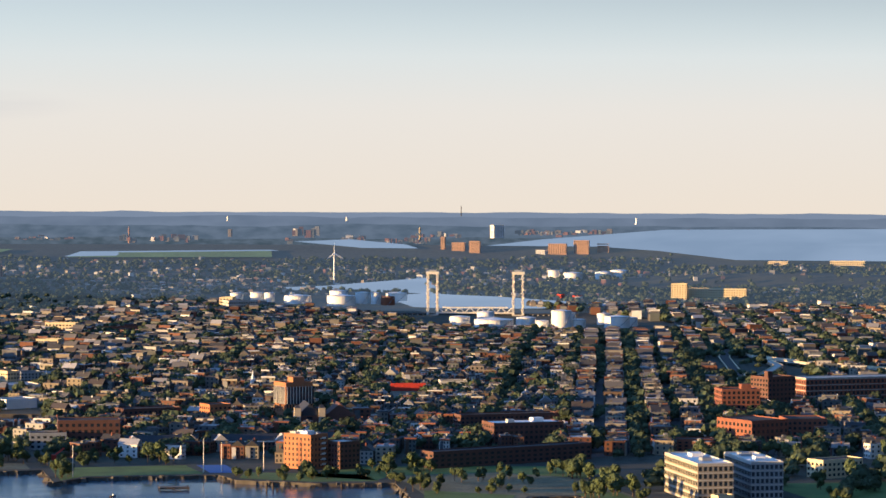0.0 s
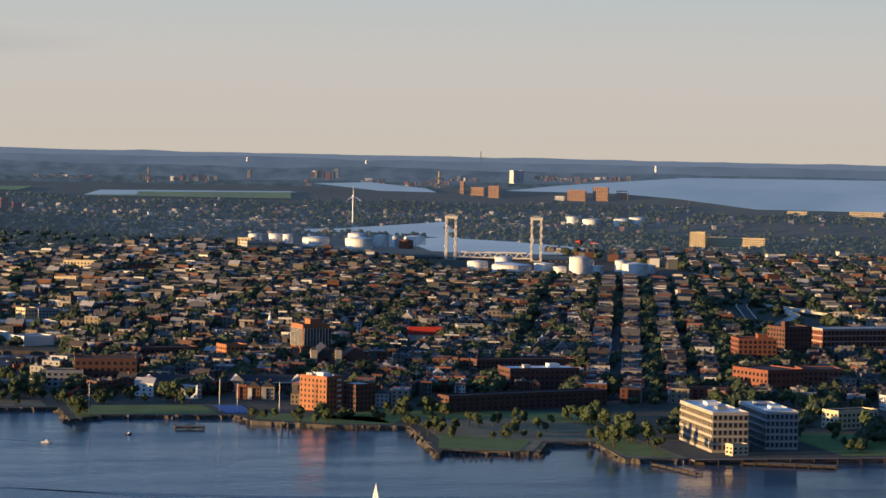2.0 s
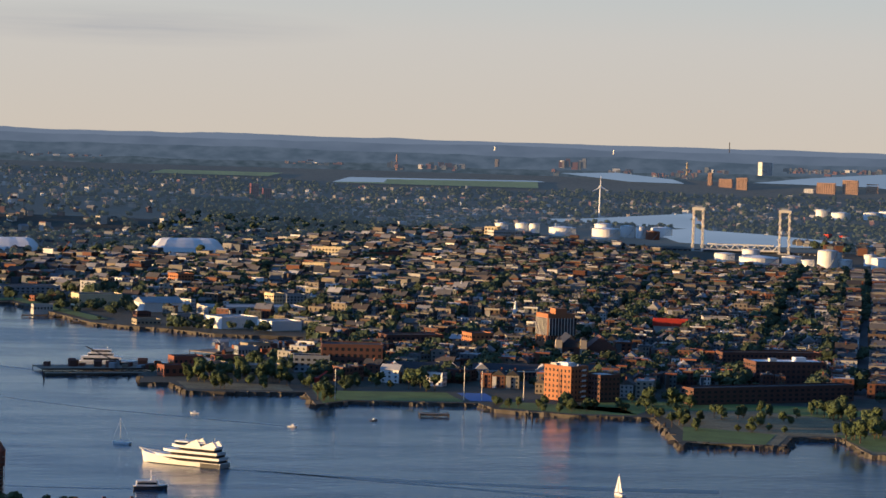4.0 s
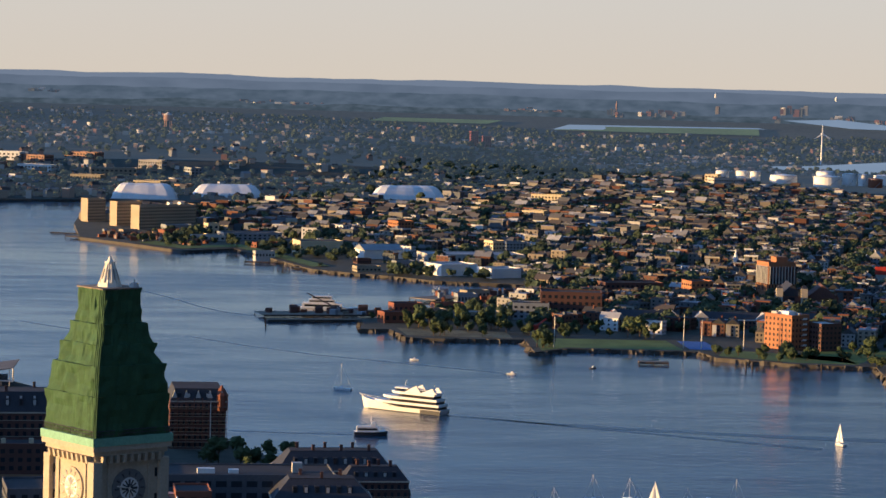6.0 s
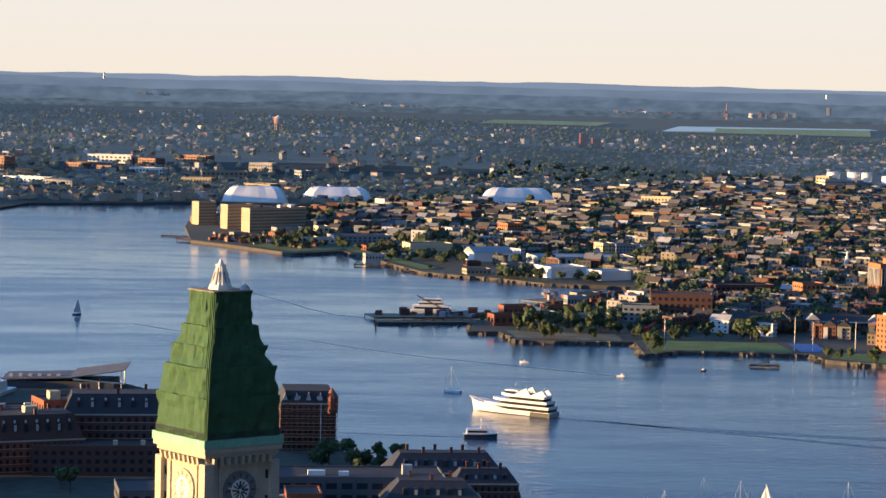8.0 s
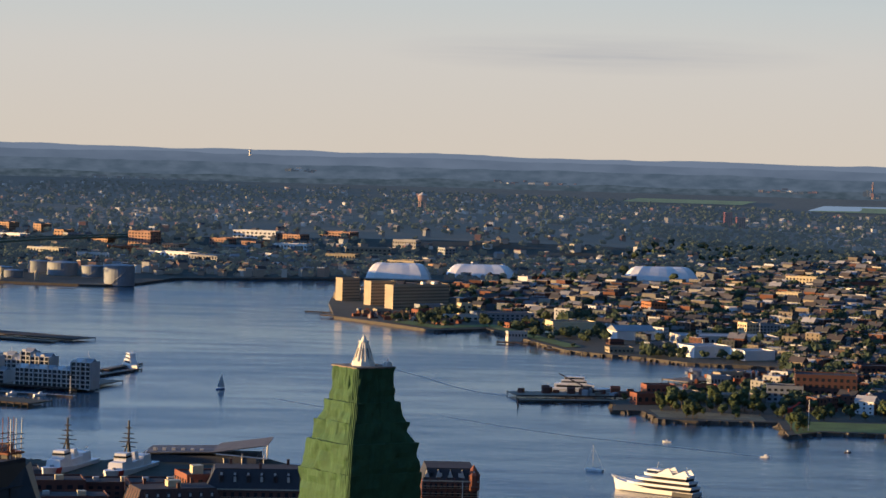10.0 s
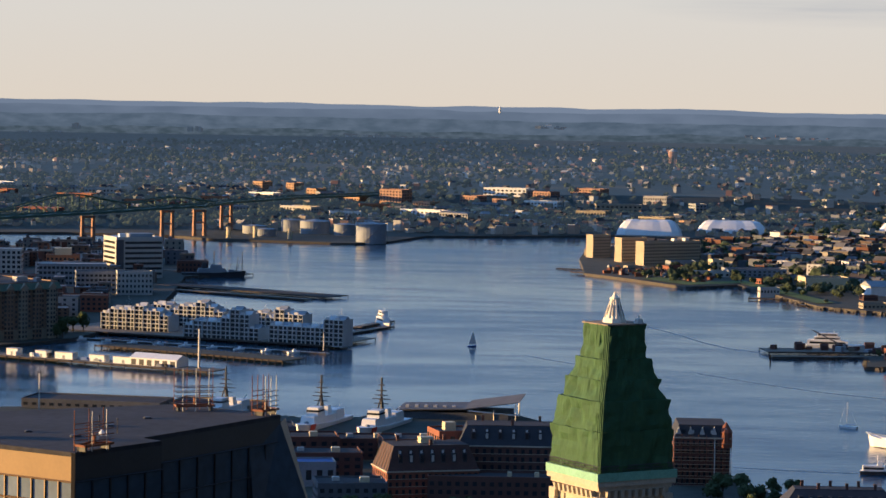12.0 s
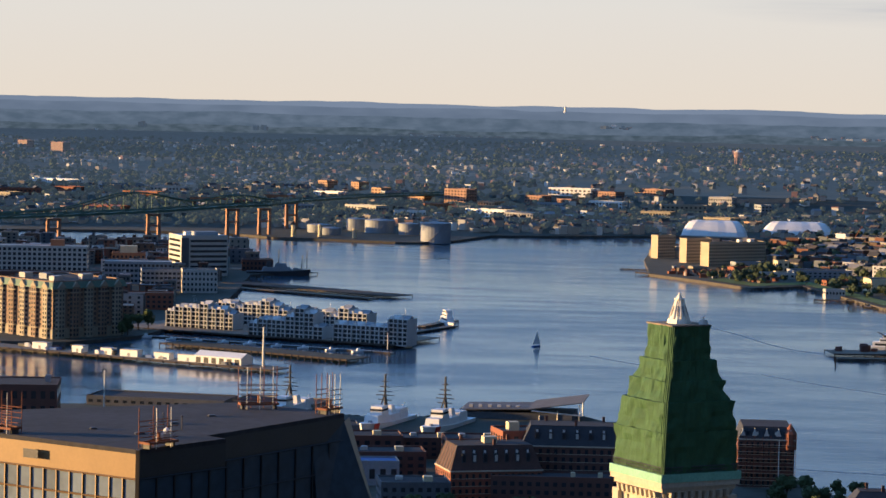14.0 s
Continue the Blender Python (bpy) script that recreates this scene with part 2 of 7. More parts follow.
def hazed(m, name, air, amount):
    """A surface kilometres off: haze is painted in as emission, replacing part of it."""
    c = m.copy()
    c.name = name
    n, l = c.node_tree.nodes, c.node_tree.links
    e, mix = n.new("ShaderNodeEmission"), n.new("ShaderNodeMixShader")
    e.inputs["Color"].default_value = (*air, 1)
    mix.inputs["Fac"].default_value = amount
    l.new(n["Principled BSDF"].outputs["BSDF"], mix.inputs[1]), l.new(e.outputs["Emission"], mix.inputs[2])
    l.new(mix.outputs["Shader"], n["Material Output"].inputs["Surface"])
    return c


# kilometres of evening air before the backdrop, painted as this emission colour
AIR_GLOW = (0.046, 0.062, 0.082)
LEAVES_FAR = hazed(LEAVES, "foliage_backdrop", AIR_GLOW, 0.30)
LEAVES_MID = hazed(LEAVES, "foliage_mid_distance", AIR_GLOW, 0.22)
HOUSES_MID = hazed(HOUSES, "houses_mid_distance", AIR_GLOW, 0.2)
MAROON_FAR = hazed(MAROON, "maroon_brick_backdrop", AIR_GLOW, 0.4)
BRICK_FAR = hazed(FARBRICK, "red_brick_backdrop", AIR_GLOW, 0.3)
HOUSES_FAR = hazed(HOUSES, "houses_backdrop", AIR_GLOW, 0.45)
ROOFS_FAR = hazed(ROOFINGS, "roofs_backdrop", AIR_GLOW, 0.36)
SOIL_FAR = hazed(SOIL, "ground_backdrop", AIR_GLOW, 0.34)
GRASS_FAR = hazed(mat("salt_marsh", (0.21, 0.30, 0.10), 0.95, var=0.35, scale=0.02, fine=0.2, bump=0), "marsh_backdrop", AIR_GLOW, 0.3)

# ---- building helpers ----
NEAR, SPAN = 3000.0, 1900.0


def squeeze(x, y, z=0.0):
    """Past 3 km the land is drawn in along the line of sight, so that the skyline lies inside 5 km: place and scale."""
    d = math.hypot(x, y)
    if d <= NEAR:
        return (x, y, z), 1.0
    k = (NEAR + SPAN * (1 - math.exp(-(d - NEAR) / SPAN))) / d
    return (x * k, y * k, EYE_Z + (z - EYE_Z) * k), k


def spot(x, y, z=0.0, turn=0.0):
    """The pose of a thing on the plan, turned anticlockwise by degrees."""
    p, k = squeeze(x, y, z)
    return Matrix.Translation(p) @ Matrix.Rotation(radians(turn), 4, "Z") @ Matrix.Scale(k, 4)


class Shape:
    """Vertices and faces of one mesh."""

    def __init__(self):
        self.v, self.f = [], []

    def add(self, v, f):
        n = len(self.v)
        self.v += [tuple(p) for p in v]
        self.f += [tuple(i + n for i in q) for q in f]
        return self

    def box(self, x0, x1, y0, y1, z0, z1, turn=0.0, at=(0, 0, 0)):
        c, s = math.cos(radians(turn)), math.sin(radians(turn))
        v = [(x, y, z) for z in (z0, z1) for x, y in ((x0, y0), (x1, y0), (x1, y1), (x0, y1))]
        v = [(at[0] + c * x - s * y, at[1] + s * x + c * y, at[2] + z) for x, y, z in v]
        return self.add(v, [(3, 2, 1, 0), (4, 5, 6, 7), (0, 1, 5, 4), (1, 2, 6, 5), (2, 3, 7, 6), (3, 0, 4, 7)])

    def taper(self, x0, x1, y0, y1, z0, z1, inset, inset_y=None):
        iy = inset if inset_y is None else inset_y
        v = [(x0, y0, z0), (x1, y0, z0), (x1, y1, z0), (x0, y1, z0),
             (x0 + inset, y0 + iy, z1), (x1 - inset, y0 + iy, z1), (x1 - inset, y1 - iy, z1), (x0 + inset, y1 - iy, z1)]
        return self.add(v, [(3, 2, 1, 0), (4, 5, 6, 7), (0, 1, 5, 4), (1, 2, 6, 5), (2, 3, 7, 6), (3, 0, 4, 7)])

    def gable(self, x0, x1, y0, y1, z0, z1, over=0.4, along="y"):
        if along == "y":
            m = (x0 + x1) / 2
            v = [(x0 - over, y0 - over, z0), (x1 + over, y0 - over, z0), (m, y0 - over, z1), (x0 - over, y1 + over, z0), (x1 + over, y1 + over, z0), (m, y1 + over, z1)]
        else:
            m = (y0 + y1) / 2
            v = [(x0 - over, y1 + over, z0), (x0 - over, y0 - over, z0), (x0 - over, m, z1), (x1 + over, y1 + over, z0), (x1 + over, y0 - over, z0), (x1 + over, m, z1)]
        return self.add(v, [(0, 1, 2), (5, 4, 3), (0, 2, 5, 3), (2, 1, 4, 5), (1, 0, 3, 4)])

    def prism(self, pts, z0, z1):
        n = len(pts)
        v = [(x, y, z0) for x, y in pts] + [(x, y, z1) for x, y in pts]
        return self.add(v, [tuple(range(n - 1, -1, -1)), tuple(range(n, 2 * n))] + [(i, (i + 1) % n, n + (i + 1) % n, n + i) for i in range(n)])

    def cone(self, r0, r1, z0, z1, n=12, at=(0, 0), phase=0.0):
        a = [2 * math.pi * (i + phase) / n for i in range(n)]
        v = [(at[0] + r0 * math.cos(t), at[1] + r0 * math.sin(t), z0) for t in a] + [(at[0] + r1 * math.cos(t), at[1] + r1 * math.sin(t), z1) for t in a]
        return self.add(v, [tuple(range(n - 1, -1, -1)), tuple(range(n, 2 * n))] + [(i, (i + 1) % n, n + (i + 1) % n, n + i) for i in range(n)])

    def bar(self, p, q, r, n=4):
        p, q = Vector(p), Vector(q)
        d = (q - p).normalized()
        a = d.orthogonal().normalized()
        b = d.cross(a)
        ring = [(math.cos(2 * math.pi * (i + 0.5) / n), math.sin(2 * math.pi * (i + 0.5) / n)) for i in range(n)]
        v = [e + a * (r * c) + b * (r * s) for e in (p, q) for c, s in ring]
        return self.add(v, [tuple(range(n - 1, -1, -1)), tuple(range(n, 2 * n))] + [(i, (i + 1) % n, n + (i + 1) % n, n + i) for i in range(n)])

    def windows(self, p, q, z0, z1, cols, rows, wide=0.5, tall=0.55, proud=0.06, lift=0.25):
        """A grid of shallow panes on the wall from p to q (its outer side is on the right of p to q)."""
        dx, dy = q[0] - p[0], q[1] - p[1]
        n = math.hypot(dx, dy)
        ox, oy = dy / n * proud, -dx / n * proud
        for r in range(rows):
            a = z0 + (z1 - z0) * (r + lift) / rows
            b = a + (z1 - z0) * tall / rows
            for c in range(cols):
                s0, s1 = (c + 0.5 - wide / 2) / cols, (c + 0.5 + wide / 2) / cols
                x0, y0, x1, y1 = p[0] + dx * s0 + ox, p[1] + dy * s0 + oy, p[0] + dx * s1 + ox, p[1] + dy * s1 + oy
                self.add([(x0, y0, a), (x1, y1, a), (x1, y1, b), (x0, y0, b)], [(0, 1, 2, 3)])
        return self

    def mesh(self, name, material, smooth=False):
        me = bpy.data.meshes.new(name)
        me.from_pydata(self.v, [], self.f)
        me.materials.append(material)
        if smooth:
            me.shade_smooth()
        return me


def part(name, shape, material, parent, label="", smooth=False):
    ob = new(name, shape.mesh(name, material, smooth))
    ob.parent = parent
    return tagged(ob, label) if label else ob


def thing(name, label, category, m=None, group="", kind=""):
    ob = new(name)
    if m is not None:
        ob.matrix_world = m
    ob.empty_display_size = 1
    return tagged(ob, label, category, group, kind)


def solo(name, shape, material, label, category, m=None, group="", kind="", smooth=False):
    ob = new(name, shape.mesh(name, material, smooth))
    if m is not None:
        ob.matrix_world = m
    return tagged(ob, label, category, group, kind)


def inside(x, y, poly):
    hit = False
    for (x0, y0), (x1, y1) in zip(poly, poly[1:] + poly[:1]):
        if (y0 > y) != (y1 > y) and x < (x1 - x0) * (y - y0) / (y1 - y0) + x0:
            hit = not hit
    return hit


def polar(az, d):
    return d * math.sin(radians(az)), d * math.cos(radians(az))


# ---- land and water ----
HILLS = [(350, 4950, 560, 500, 34), (-150, 4500, 700, 500, 26), (2250, 5000, 420, 260, 26), (-900, 5200, 800, 500, 30), (300, 4200, 500, 300, 10),
         (900, 2900, 500, 500, 8), (-1500, 4200, 500, 400, 16)]


def ground_z(x, y):
    return 2.5 + sum(h * math.exp(-((x - a) / u) ** 2 - ((y - b) / w) ** 2) for a, b, u, w, h in HILLS)


MAINLAND = [(3200, 1300), (1100, 1440), (703, 1456), (595, 1458), (553, 1463), (565, 1546), (535, 1549), (514, 1502), (461, 1522), (452, 1501), (477, 1648),
            (428, 1659), (384, 1690), (380, 1724), (296, 1732), (270, 1707), (275, 1784), (223, 1781), (196, 1787), (190, 1840), (170, 1838), (177, 1906),
            (296, 2036), (327, 2157), (342, 2229), (269, 2249), (236, 2291), (201, 2321), (174, 2351), (116, 2586), (66, 2544), (19, 2628),
            (-30, 2702), (-39, 2920), (-35, 3072), (172, 3266), (180, 3416), (94, 3384), (-5, 3412), (-165, 3345), (-232, 3317), (-266, 3181), (-301, 3133),
            (-330, 3130), (-429, 3155), (-477, 3160), (-531, 3212), (-659, 3229), (-809, 3178), (-1200, 3300), (-2400, 3700)] + [polar(az, 9500) for az in (-33, -20, -16, -12, -8, -4, 0, 4, 8, 12, 16, 20, 24, 28, 33)] + [(4600, 6000)]
CHARLESTOWN = [(-470, 2890), (-440, 2700), (-385, 2640), (-362, 2600), (-405, 2540), (-384, 2339), (-365, 2111), (-382, 2025), (-376, 1947), (-384, 1900), (-422, 1844), (-466, 1838), (-1300, 2000), (-1500, 3050), (-700, 2960)]
DOWNTOWN = [(-1200, 1470), (-377, 1486), (-328, 1499), (-305, 1525), (-281, 1540), (-173, 1481), (-124, 1494), (-63, 1537), (-33, 1480), (30, 1330), (56, 1288),
            (73, 1244), (94, 1237), (127, 1158), (127, 1128), (110, 1080), (160, 1045), (165, 1000), (150, 930), (260, 800), (420, 600), (500, -400), (-1200, -400)]


def land(name, outline, label, cut):
    """A sheet of ground with a stone edge down to the water; cut into strips where it has to follow hills and the drawing-in."""
    bm = bmesh.new()
    bm.faces.new([bm.verts.new((x, y, 2.5)) for x, y in outline])
    if cut:
        steps = [1800 + 130 * i for i in range(9)] + [2950 + 60 * i for i in range(14)] + [3800 + 110 * i for i in range(20)] + [6000 * 1.025 ** i for i in range(42)]
        cuts = [((0, y, 0), (0, 1, 0)) for y in steps] + [((x, 0, 0), (1, 0, 0)) for x in range(-2400, 3400, 120)]
        for co, no in cuts:
            bmesh.ops.bisect_plane(bm, geom=bm.verts[:] + bm.edges[:] + bm.faces[:], plane_co=co, plane_no=no, dist=0.01)
    rim = [e for e in bm.edges if e.is_boundary]
    made = bmesh.ops.extrude_edge_only(bm, edges=rim)
    low = {v for v in made["geom"] if isinstance(v, bmesh.types.BMVert)}
    for v in bm.verts:
        v.co.z = -2.0 if v in low else ground_z(v.co.x, v.co.y)
        v.co = squeeze(*v.co)[0]
    bmesh.ops.triangulate(bm, faces=[f for f in bm.faces if len(f.verts) > 4])
    bmesh.ops.recalc_face_normals(bm, faces=bm.faces)
    me = bpy.data.meshes.new(name)
    me.materials.append(SOIL), me.materials.append(SEAWALL), me.materials.append(SOIL_FAR)
    for f in bm.faces:
        if abs(f.normal.z) < 0.3:
            f.material_index = 1
        elif math.hypot(*f.calc_center_median().xy) > 3850:
            f.material_index = 2
    bm.to_mesh(me), bm.free()
    return tagged(new(name, me), label, "ground", kind="structure")


land("ground_mainland", MAINLAND, "grey and green city ground behind a stone sea wall", True)
land("ground_navy_yard", CHARLESTOWN, "grey dockside ground behind a stone sea wall", False)
land("ground_downtown", DOWNTOWN, "grey city ground along the old wharves", False)


def sheet(name, outline, z, material, label, category, step=0.0, kind="structure", flat=False, across=0.0):
    bm = bmesh.new()
    bm.faces.new([bm.verts.new((x, y, z)) for x, y in outline])
    if step:
        ys = [p[1] for p in outline]
        y = min(ys) + step
        while y < max(ys):
            bmesh.ops.bisect_plane(bm, geom=bm.verts[:] + bm.edges[:] + bm.faces[:], plane_co=(0, y, 0), plane_no=(0, 1, 0), dist=0.01)
            y += step
    if across:
        for x in np.arange(min(p[0] for p in outline) + across, max(p[0] for p in outline), across):
            bmesh.ops.bisect_plane(bm, geom=bm.verts[:] + bm.edges[:] + bm.faces[:], plane_co=(x, 0, 0), plane_no=(1, 0, 0), dist=0.01)
    for v in bm.verts:
        v.co = v.co if flat else squeeze(*v.co)[0]
    bmesh.ops.triangulate(bm, faces=bm.faces)
    bmesh.ops.recalc_face_normals(bm, faces=bm.faces)
    if sum(f.normal.z for f in bm.faces) < 0:
        bmesh.ops.reverse_faces(bm, faces=bm.faces)
    me = bpy.data.meshes.new(name)
    me.materials.append(material)
    bm.to_mesh(me), bm.free()
    return tagged(new(name, me), label, category, kind=kind)


sheet("water_harbour", [(-2400, -600), (2600, -600), (2600, 2000), (900, 3900), (-2400, 3900)], 0.0, WATER, "dark blue rippled harbour water at evening", "water", 60, across=120)
# far water gives off its sky reflection as emission
GLOWWATER = glow_material("far_water", (0.105, 0.134, 0.173), (0.081, 0.108, 0.144), 0.004)
# ground added out of view to keep sky light from coming up below
sheet("ground_outer", [(-16000, -16000), (16000, -16000), (16000, 4000), (3000, 4000), (2590, 2000), (2590, -590), (-2390, -590), (-2390, 4000), (-16000, 4000)], -3.0, SOIL, "wide unseen ground that blocks sky light from below", "ground", flat=True)
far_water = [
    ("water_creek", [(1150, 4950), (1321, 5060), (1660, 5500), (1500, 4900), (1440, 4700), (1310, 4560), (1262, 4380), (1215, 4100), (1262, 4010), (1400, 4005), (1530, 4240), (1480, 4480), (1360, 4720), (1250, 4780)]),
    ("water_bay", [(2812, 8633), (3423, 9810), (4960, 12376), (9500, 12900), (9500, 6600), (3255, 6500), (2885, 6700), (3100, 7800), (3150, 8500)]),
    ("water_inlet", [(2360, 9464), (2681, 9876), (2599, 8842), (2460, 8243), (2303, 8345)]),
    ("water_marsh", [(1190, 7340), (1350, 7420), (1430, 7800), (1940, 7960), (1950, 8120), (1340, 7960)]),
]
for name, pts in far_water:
    sheet(name, pts, 6.0 if "creek" in name else 9.0, GLOWWATER, "pale blue far water glowing in the sky's colour", "water", 150)
sheet("ground_marsh", [(1190, 7300), (1740, 7220), (1960, 8150), (1340, 7960)], 8.5, GRASS_FAR, "flat bright green salt marsh", "marsh", 100)
sheet("ground_meadow", [(735, 7850), (830, 8350), (1190, 8300), (1075, 7800)], 9.0, GRASS_FAR, "pale green open field", "field", 150)


def ridge(name, dist, low, high, rough, seed, material):
    """A far line of wooded hills: an uneven crest, sloping forward to its foot."""
    s, rows = Shape(), []
    n = 260
    for i in range(n + 1):
        az = -20 + 52 * i / n
        crest = high + rough * (noise.noise((az * 0.35, seed, 0)) + 0.5 * noise.noise((az * 1.1, seed, 3)) + 0.18 * noise.noise((az * 4.0, seed, 7)) + 0.05 * noise.noise((az * 15.0, seed, 9)))
        for el, dd in ((low, dist * 0.997), ((low + crest) / 2, dist * 0.9985), (crest, dist)):
            x, y = polar(az, dd)
            s.v.append((x, y, EYE_Z + dd * math.tan(radians(el))))
    s.f = [(3 * i + j, 3 * i + 3 + j, 3 * i + 4 + j, 3 * i + 1 + j) for i in range(n) for j in (0, 1)]
    return solo(name, s, material, "far wooded hills glowing in blue haze colour", "hills", kind="structure", smooth=True)


# distance haze is painted in: every ridge glows a flat blue-grey
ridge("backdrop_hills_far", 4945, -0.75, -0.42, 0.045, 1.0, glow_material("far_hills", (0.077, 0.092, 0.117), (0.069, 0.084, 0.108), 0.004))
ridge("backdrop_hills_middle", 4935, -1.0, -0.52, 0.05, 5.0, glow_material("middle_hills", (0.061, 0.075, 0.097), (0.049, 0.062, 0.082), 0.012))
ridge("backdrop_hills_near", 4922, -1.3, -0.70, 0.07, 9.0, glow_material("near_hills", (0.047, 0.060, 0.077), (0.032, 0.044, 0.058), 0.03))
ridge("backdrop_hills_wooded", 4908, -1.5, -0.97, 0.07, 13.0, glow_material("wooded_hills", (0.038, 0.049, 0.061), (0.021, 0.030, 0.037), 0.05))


# ---- the clock tower under repair ----
def netting_material():
    m = mat("green_netting", (0.042, 0.098, 0.044), 0.75, var=0.32, scale=0.5, fine=6.0, bump=0.25, spec=0.2)
    return m


NETTING = netting_material()
COPPER = mat("green_copper", (0.20, 0.42, 0.30), 0.7, var=0.25, scale=0.6)
GOLD = mat("pale_gilding", (0.80, 0.74, 0.62), 0.4, var=0.12, scale=0.8)
DIAL = mat("dial_grey", (0.17, 0.17, 0.17), 0.7, var=0.15, scale=1.0)
TOWER_W = 6.75


def custom_house():
    t = thing("clock_tower", "granite clock tower wrapped in green scaffold netting above its clock", "clock tower", spot(0.0, 464.0, 0, 34))
    w = TOWER_W
    shaft = Shape().box(-w, w, -w, w, 2, 118.5)
    for sx, sy in ((-1, -1), (1, -1), (1, 1), (-1, 1)):
        shaft.box(sx * w - 0.9, sx * w + 0.9, sy * w - 0.9, sy * w + 0.9, 2, 117.5)
    shaft.taper(-w - 1.4, w + 1.4, -w - 1.4, w + 1.4, 103.4, 104.6, 1.2)
    part("shaft", shaft, GRANITE, t)
    part("cornice", Shape().box(-w - 0.7, w + 0.7, -w - 0.7, w + 0.7, 118.5, 119.3).box(-w - 1.2, w + 1.2, -w - 1.2, w + 1.2, 119.3, 120.2), GRANITE, t)
    part("gutter", Shape().box(-w - 1.35, w + 1.35, -w - 1.35, w + 1.35, 120.2, 121.6), COPPER, t, "weathered green copper gutter")
    bracket = Shape().taper(-0.28, 0.28, -0.55, 0.55, 0, 1.3, 0.0, -0.25)
    me = bracket.mesh("bracket", GRANITE)
    for side in range(4):
        for i in range(9):
            ob = new("bracket", me)
            ob.parent = t
            a = radians(90 * side)
            x, y = -w + 1.1 + i * (2 * w - 2.2) / 8, -w - 0.45
            ob.matrix_local = Matrix.Translation((x * math.cos(a) - y * math.sin(a), x * math.sin(a) + y * math.cos(a), 117.2)) @ Matrix.Rotation(a, 4, "Z")
    # stepped netting: each tier sags over the scaffold
    tiers = [(121.6, 128.6, 7.65, 7.6), (128.6, 133.6, 7.35, 7.0), (133.6, 137.0, 6.4, 5.75), (137.0, 140.4, 5.35, 4.75), (140.4, 146.2, 4.1, 3.85)]
    for z0, z1, r0, r1 in tiers:
        s = Shape()
        cols, rows = 28, 6
        for j in range(rows + 1):
            f = j / rows
            r = r0 + (r1 - r0) * f
            for i in range(cols * 4):
                side, u = divmod(i, cols)
                u = -1 + 2 * u / cols
                x, y = [(u, -1), (1, u), (-u, 1), (-1, -u)][side]
                n1 = noise.noise((x * 3.1, y * 3.1, (z0 + f * (z1 - z0)) * 0.55)) * 0.46 + noise.noise((x * 9, y * 9, z0 + f * 2)) * 0.17
                n1 -= 0.16 * math.sin(math.pi * f) * (0.5 + 0.5 * math.cos(i * math.pi / 3.5))
                s.v.append((x * (r + n1), y * (r + n1), z0 - 0.12 + f * (z1 - z0) + 0.10 * noise.noise((x * 5, y * 5, z0))))
        c4 = cols * 4
        s.f = [(j * c4 + i, j * c4 + (i + 1) % c4, (j + 1) * c4 + (i + 1) % c4, (j + 1) * c4 + i) for j in range(rows) for i in range(c4)]
        s.f.append(tuple(rows * c4 + i for i in range(c4)))
        part("netting", s, NETTING, t, "sagging green scaffold netting")
    # folds and lacing at the near corner
    for k in range(4):
        s = Shape()
        off = (k - 1.5) * 0.5
        pts = [(-7.75 + off * 0.2, -7.75 + off, 121.7), (-7.55, -7.55 + off, 128.5), (-6.9, -6.9 + off, 133.7), (-5.5, -5.5 + off, 138), (-4.15, -4.15 + off, 146)]
        for p, q in zip(pts, pts[1:]):
            s.bar(p, q, 0.10, 5)
        part("lacing_rope", s, NETTING, t)
    for side in range(4):
        a, hem = radians(90 * side), Shape()
        for i in range(34):
            u = -7.4 + 14.8 * i / 33
            hem.bar((u, -7.78, 121.65), (u, -7.74, 122.75), 0.055)
        hem.bar((-7.7, -7.78, 122.75), (7.7, -7.78, 122.75), 0.08).bar((-7.7, -7.78, 122.2), (7.7, -7.78, 122.2), 0.06)
        ob = part("scaffold_rail", hem, DARKSTEEL, t, "dark scaffold railing at the netting's hem")
        tagged(ob, kind="stuff")
        ob.matrix_local = Matrix.Rotation(a, 4, "Z")
    foot = Shape()
    foot.taper(-w - 2.6, w + 2.6, -w - 2.6, w + 2.6, 94, 103.2, 0.7)
    part("lower_netting", foot, NETTING, t, "green netting round the lower setback")
    part("platform", Shape().box(-4.0, 4.0, -4.0, 4.0, 146.0, 146.25), DECK, t)
    lantern = part("lantern", Shape().cone(2.1, 1.9, 146.2, 147.0, 8).cone(1.75, 0.75, 147.0, 150.2, 8).cone(0.95, 0.9, 150.2, 150.5, 8).cone(0.55, 0.15, 150.5, 151.4, 8), GOLD, t, "pale gilded lantern spire")
    for i in range(8):
        a = 2 * math.pi * (i + 0.5) / 8
        part("lantern_rib", Shape().bar((1.75 * math.cos(a), 1.75 * math.sin(a), 147.0), (0.72 * math.cos(a), 0.72 * math.sin(a), 150.2), 0.13), GOLD, lantern)
        a = 2 * math.pi * i / 8
        part("lantern_opening", Shape().bar((1.52 * math.cos(a), 1.52 * math.sin(a), 147.5), (1.05 * math.cos(a), 1.05 * math.sin(a), 149.2), 0.13), DIAL, lantern)
    part("hoist_head", Shape().cone(0.9, 0.6, 146.2, 147.0, 8, (3.0, -3.0)).bar((3, -3, 146), (3, -3, 147.6), 0.12), CONCRETE, t)
    for side in range(4):
        a = radians(90 * side)
        turn = Matrix.Rotation(a, 4, "Z")
        # sunlit faces get paler dials and gold marks, light put into the colour
        lit = side % 2 == 1

        def on(name, shape, material, parent=t, label=""):
            ob = part(name, shape, material, parent, label)
            if parent is t:
                ob.matrix_local = turn
            return ob
        y = -w
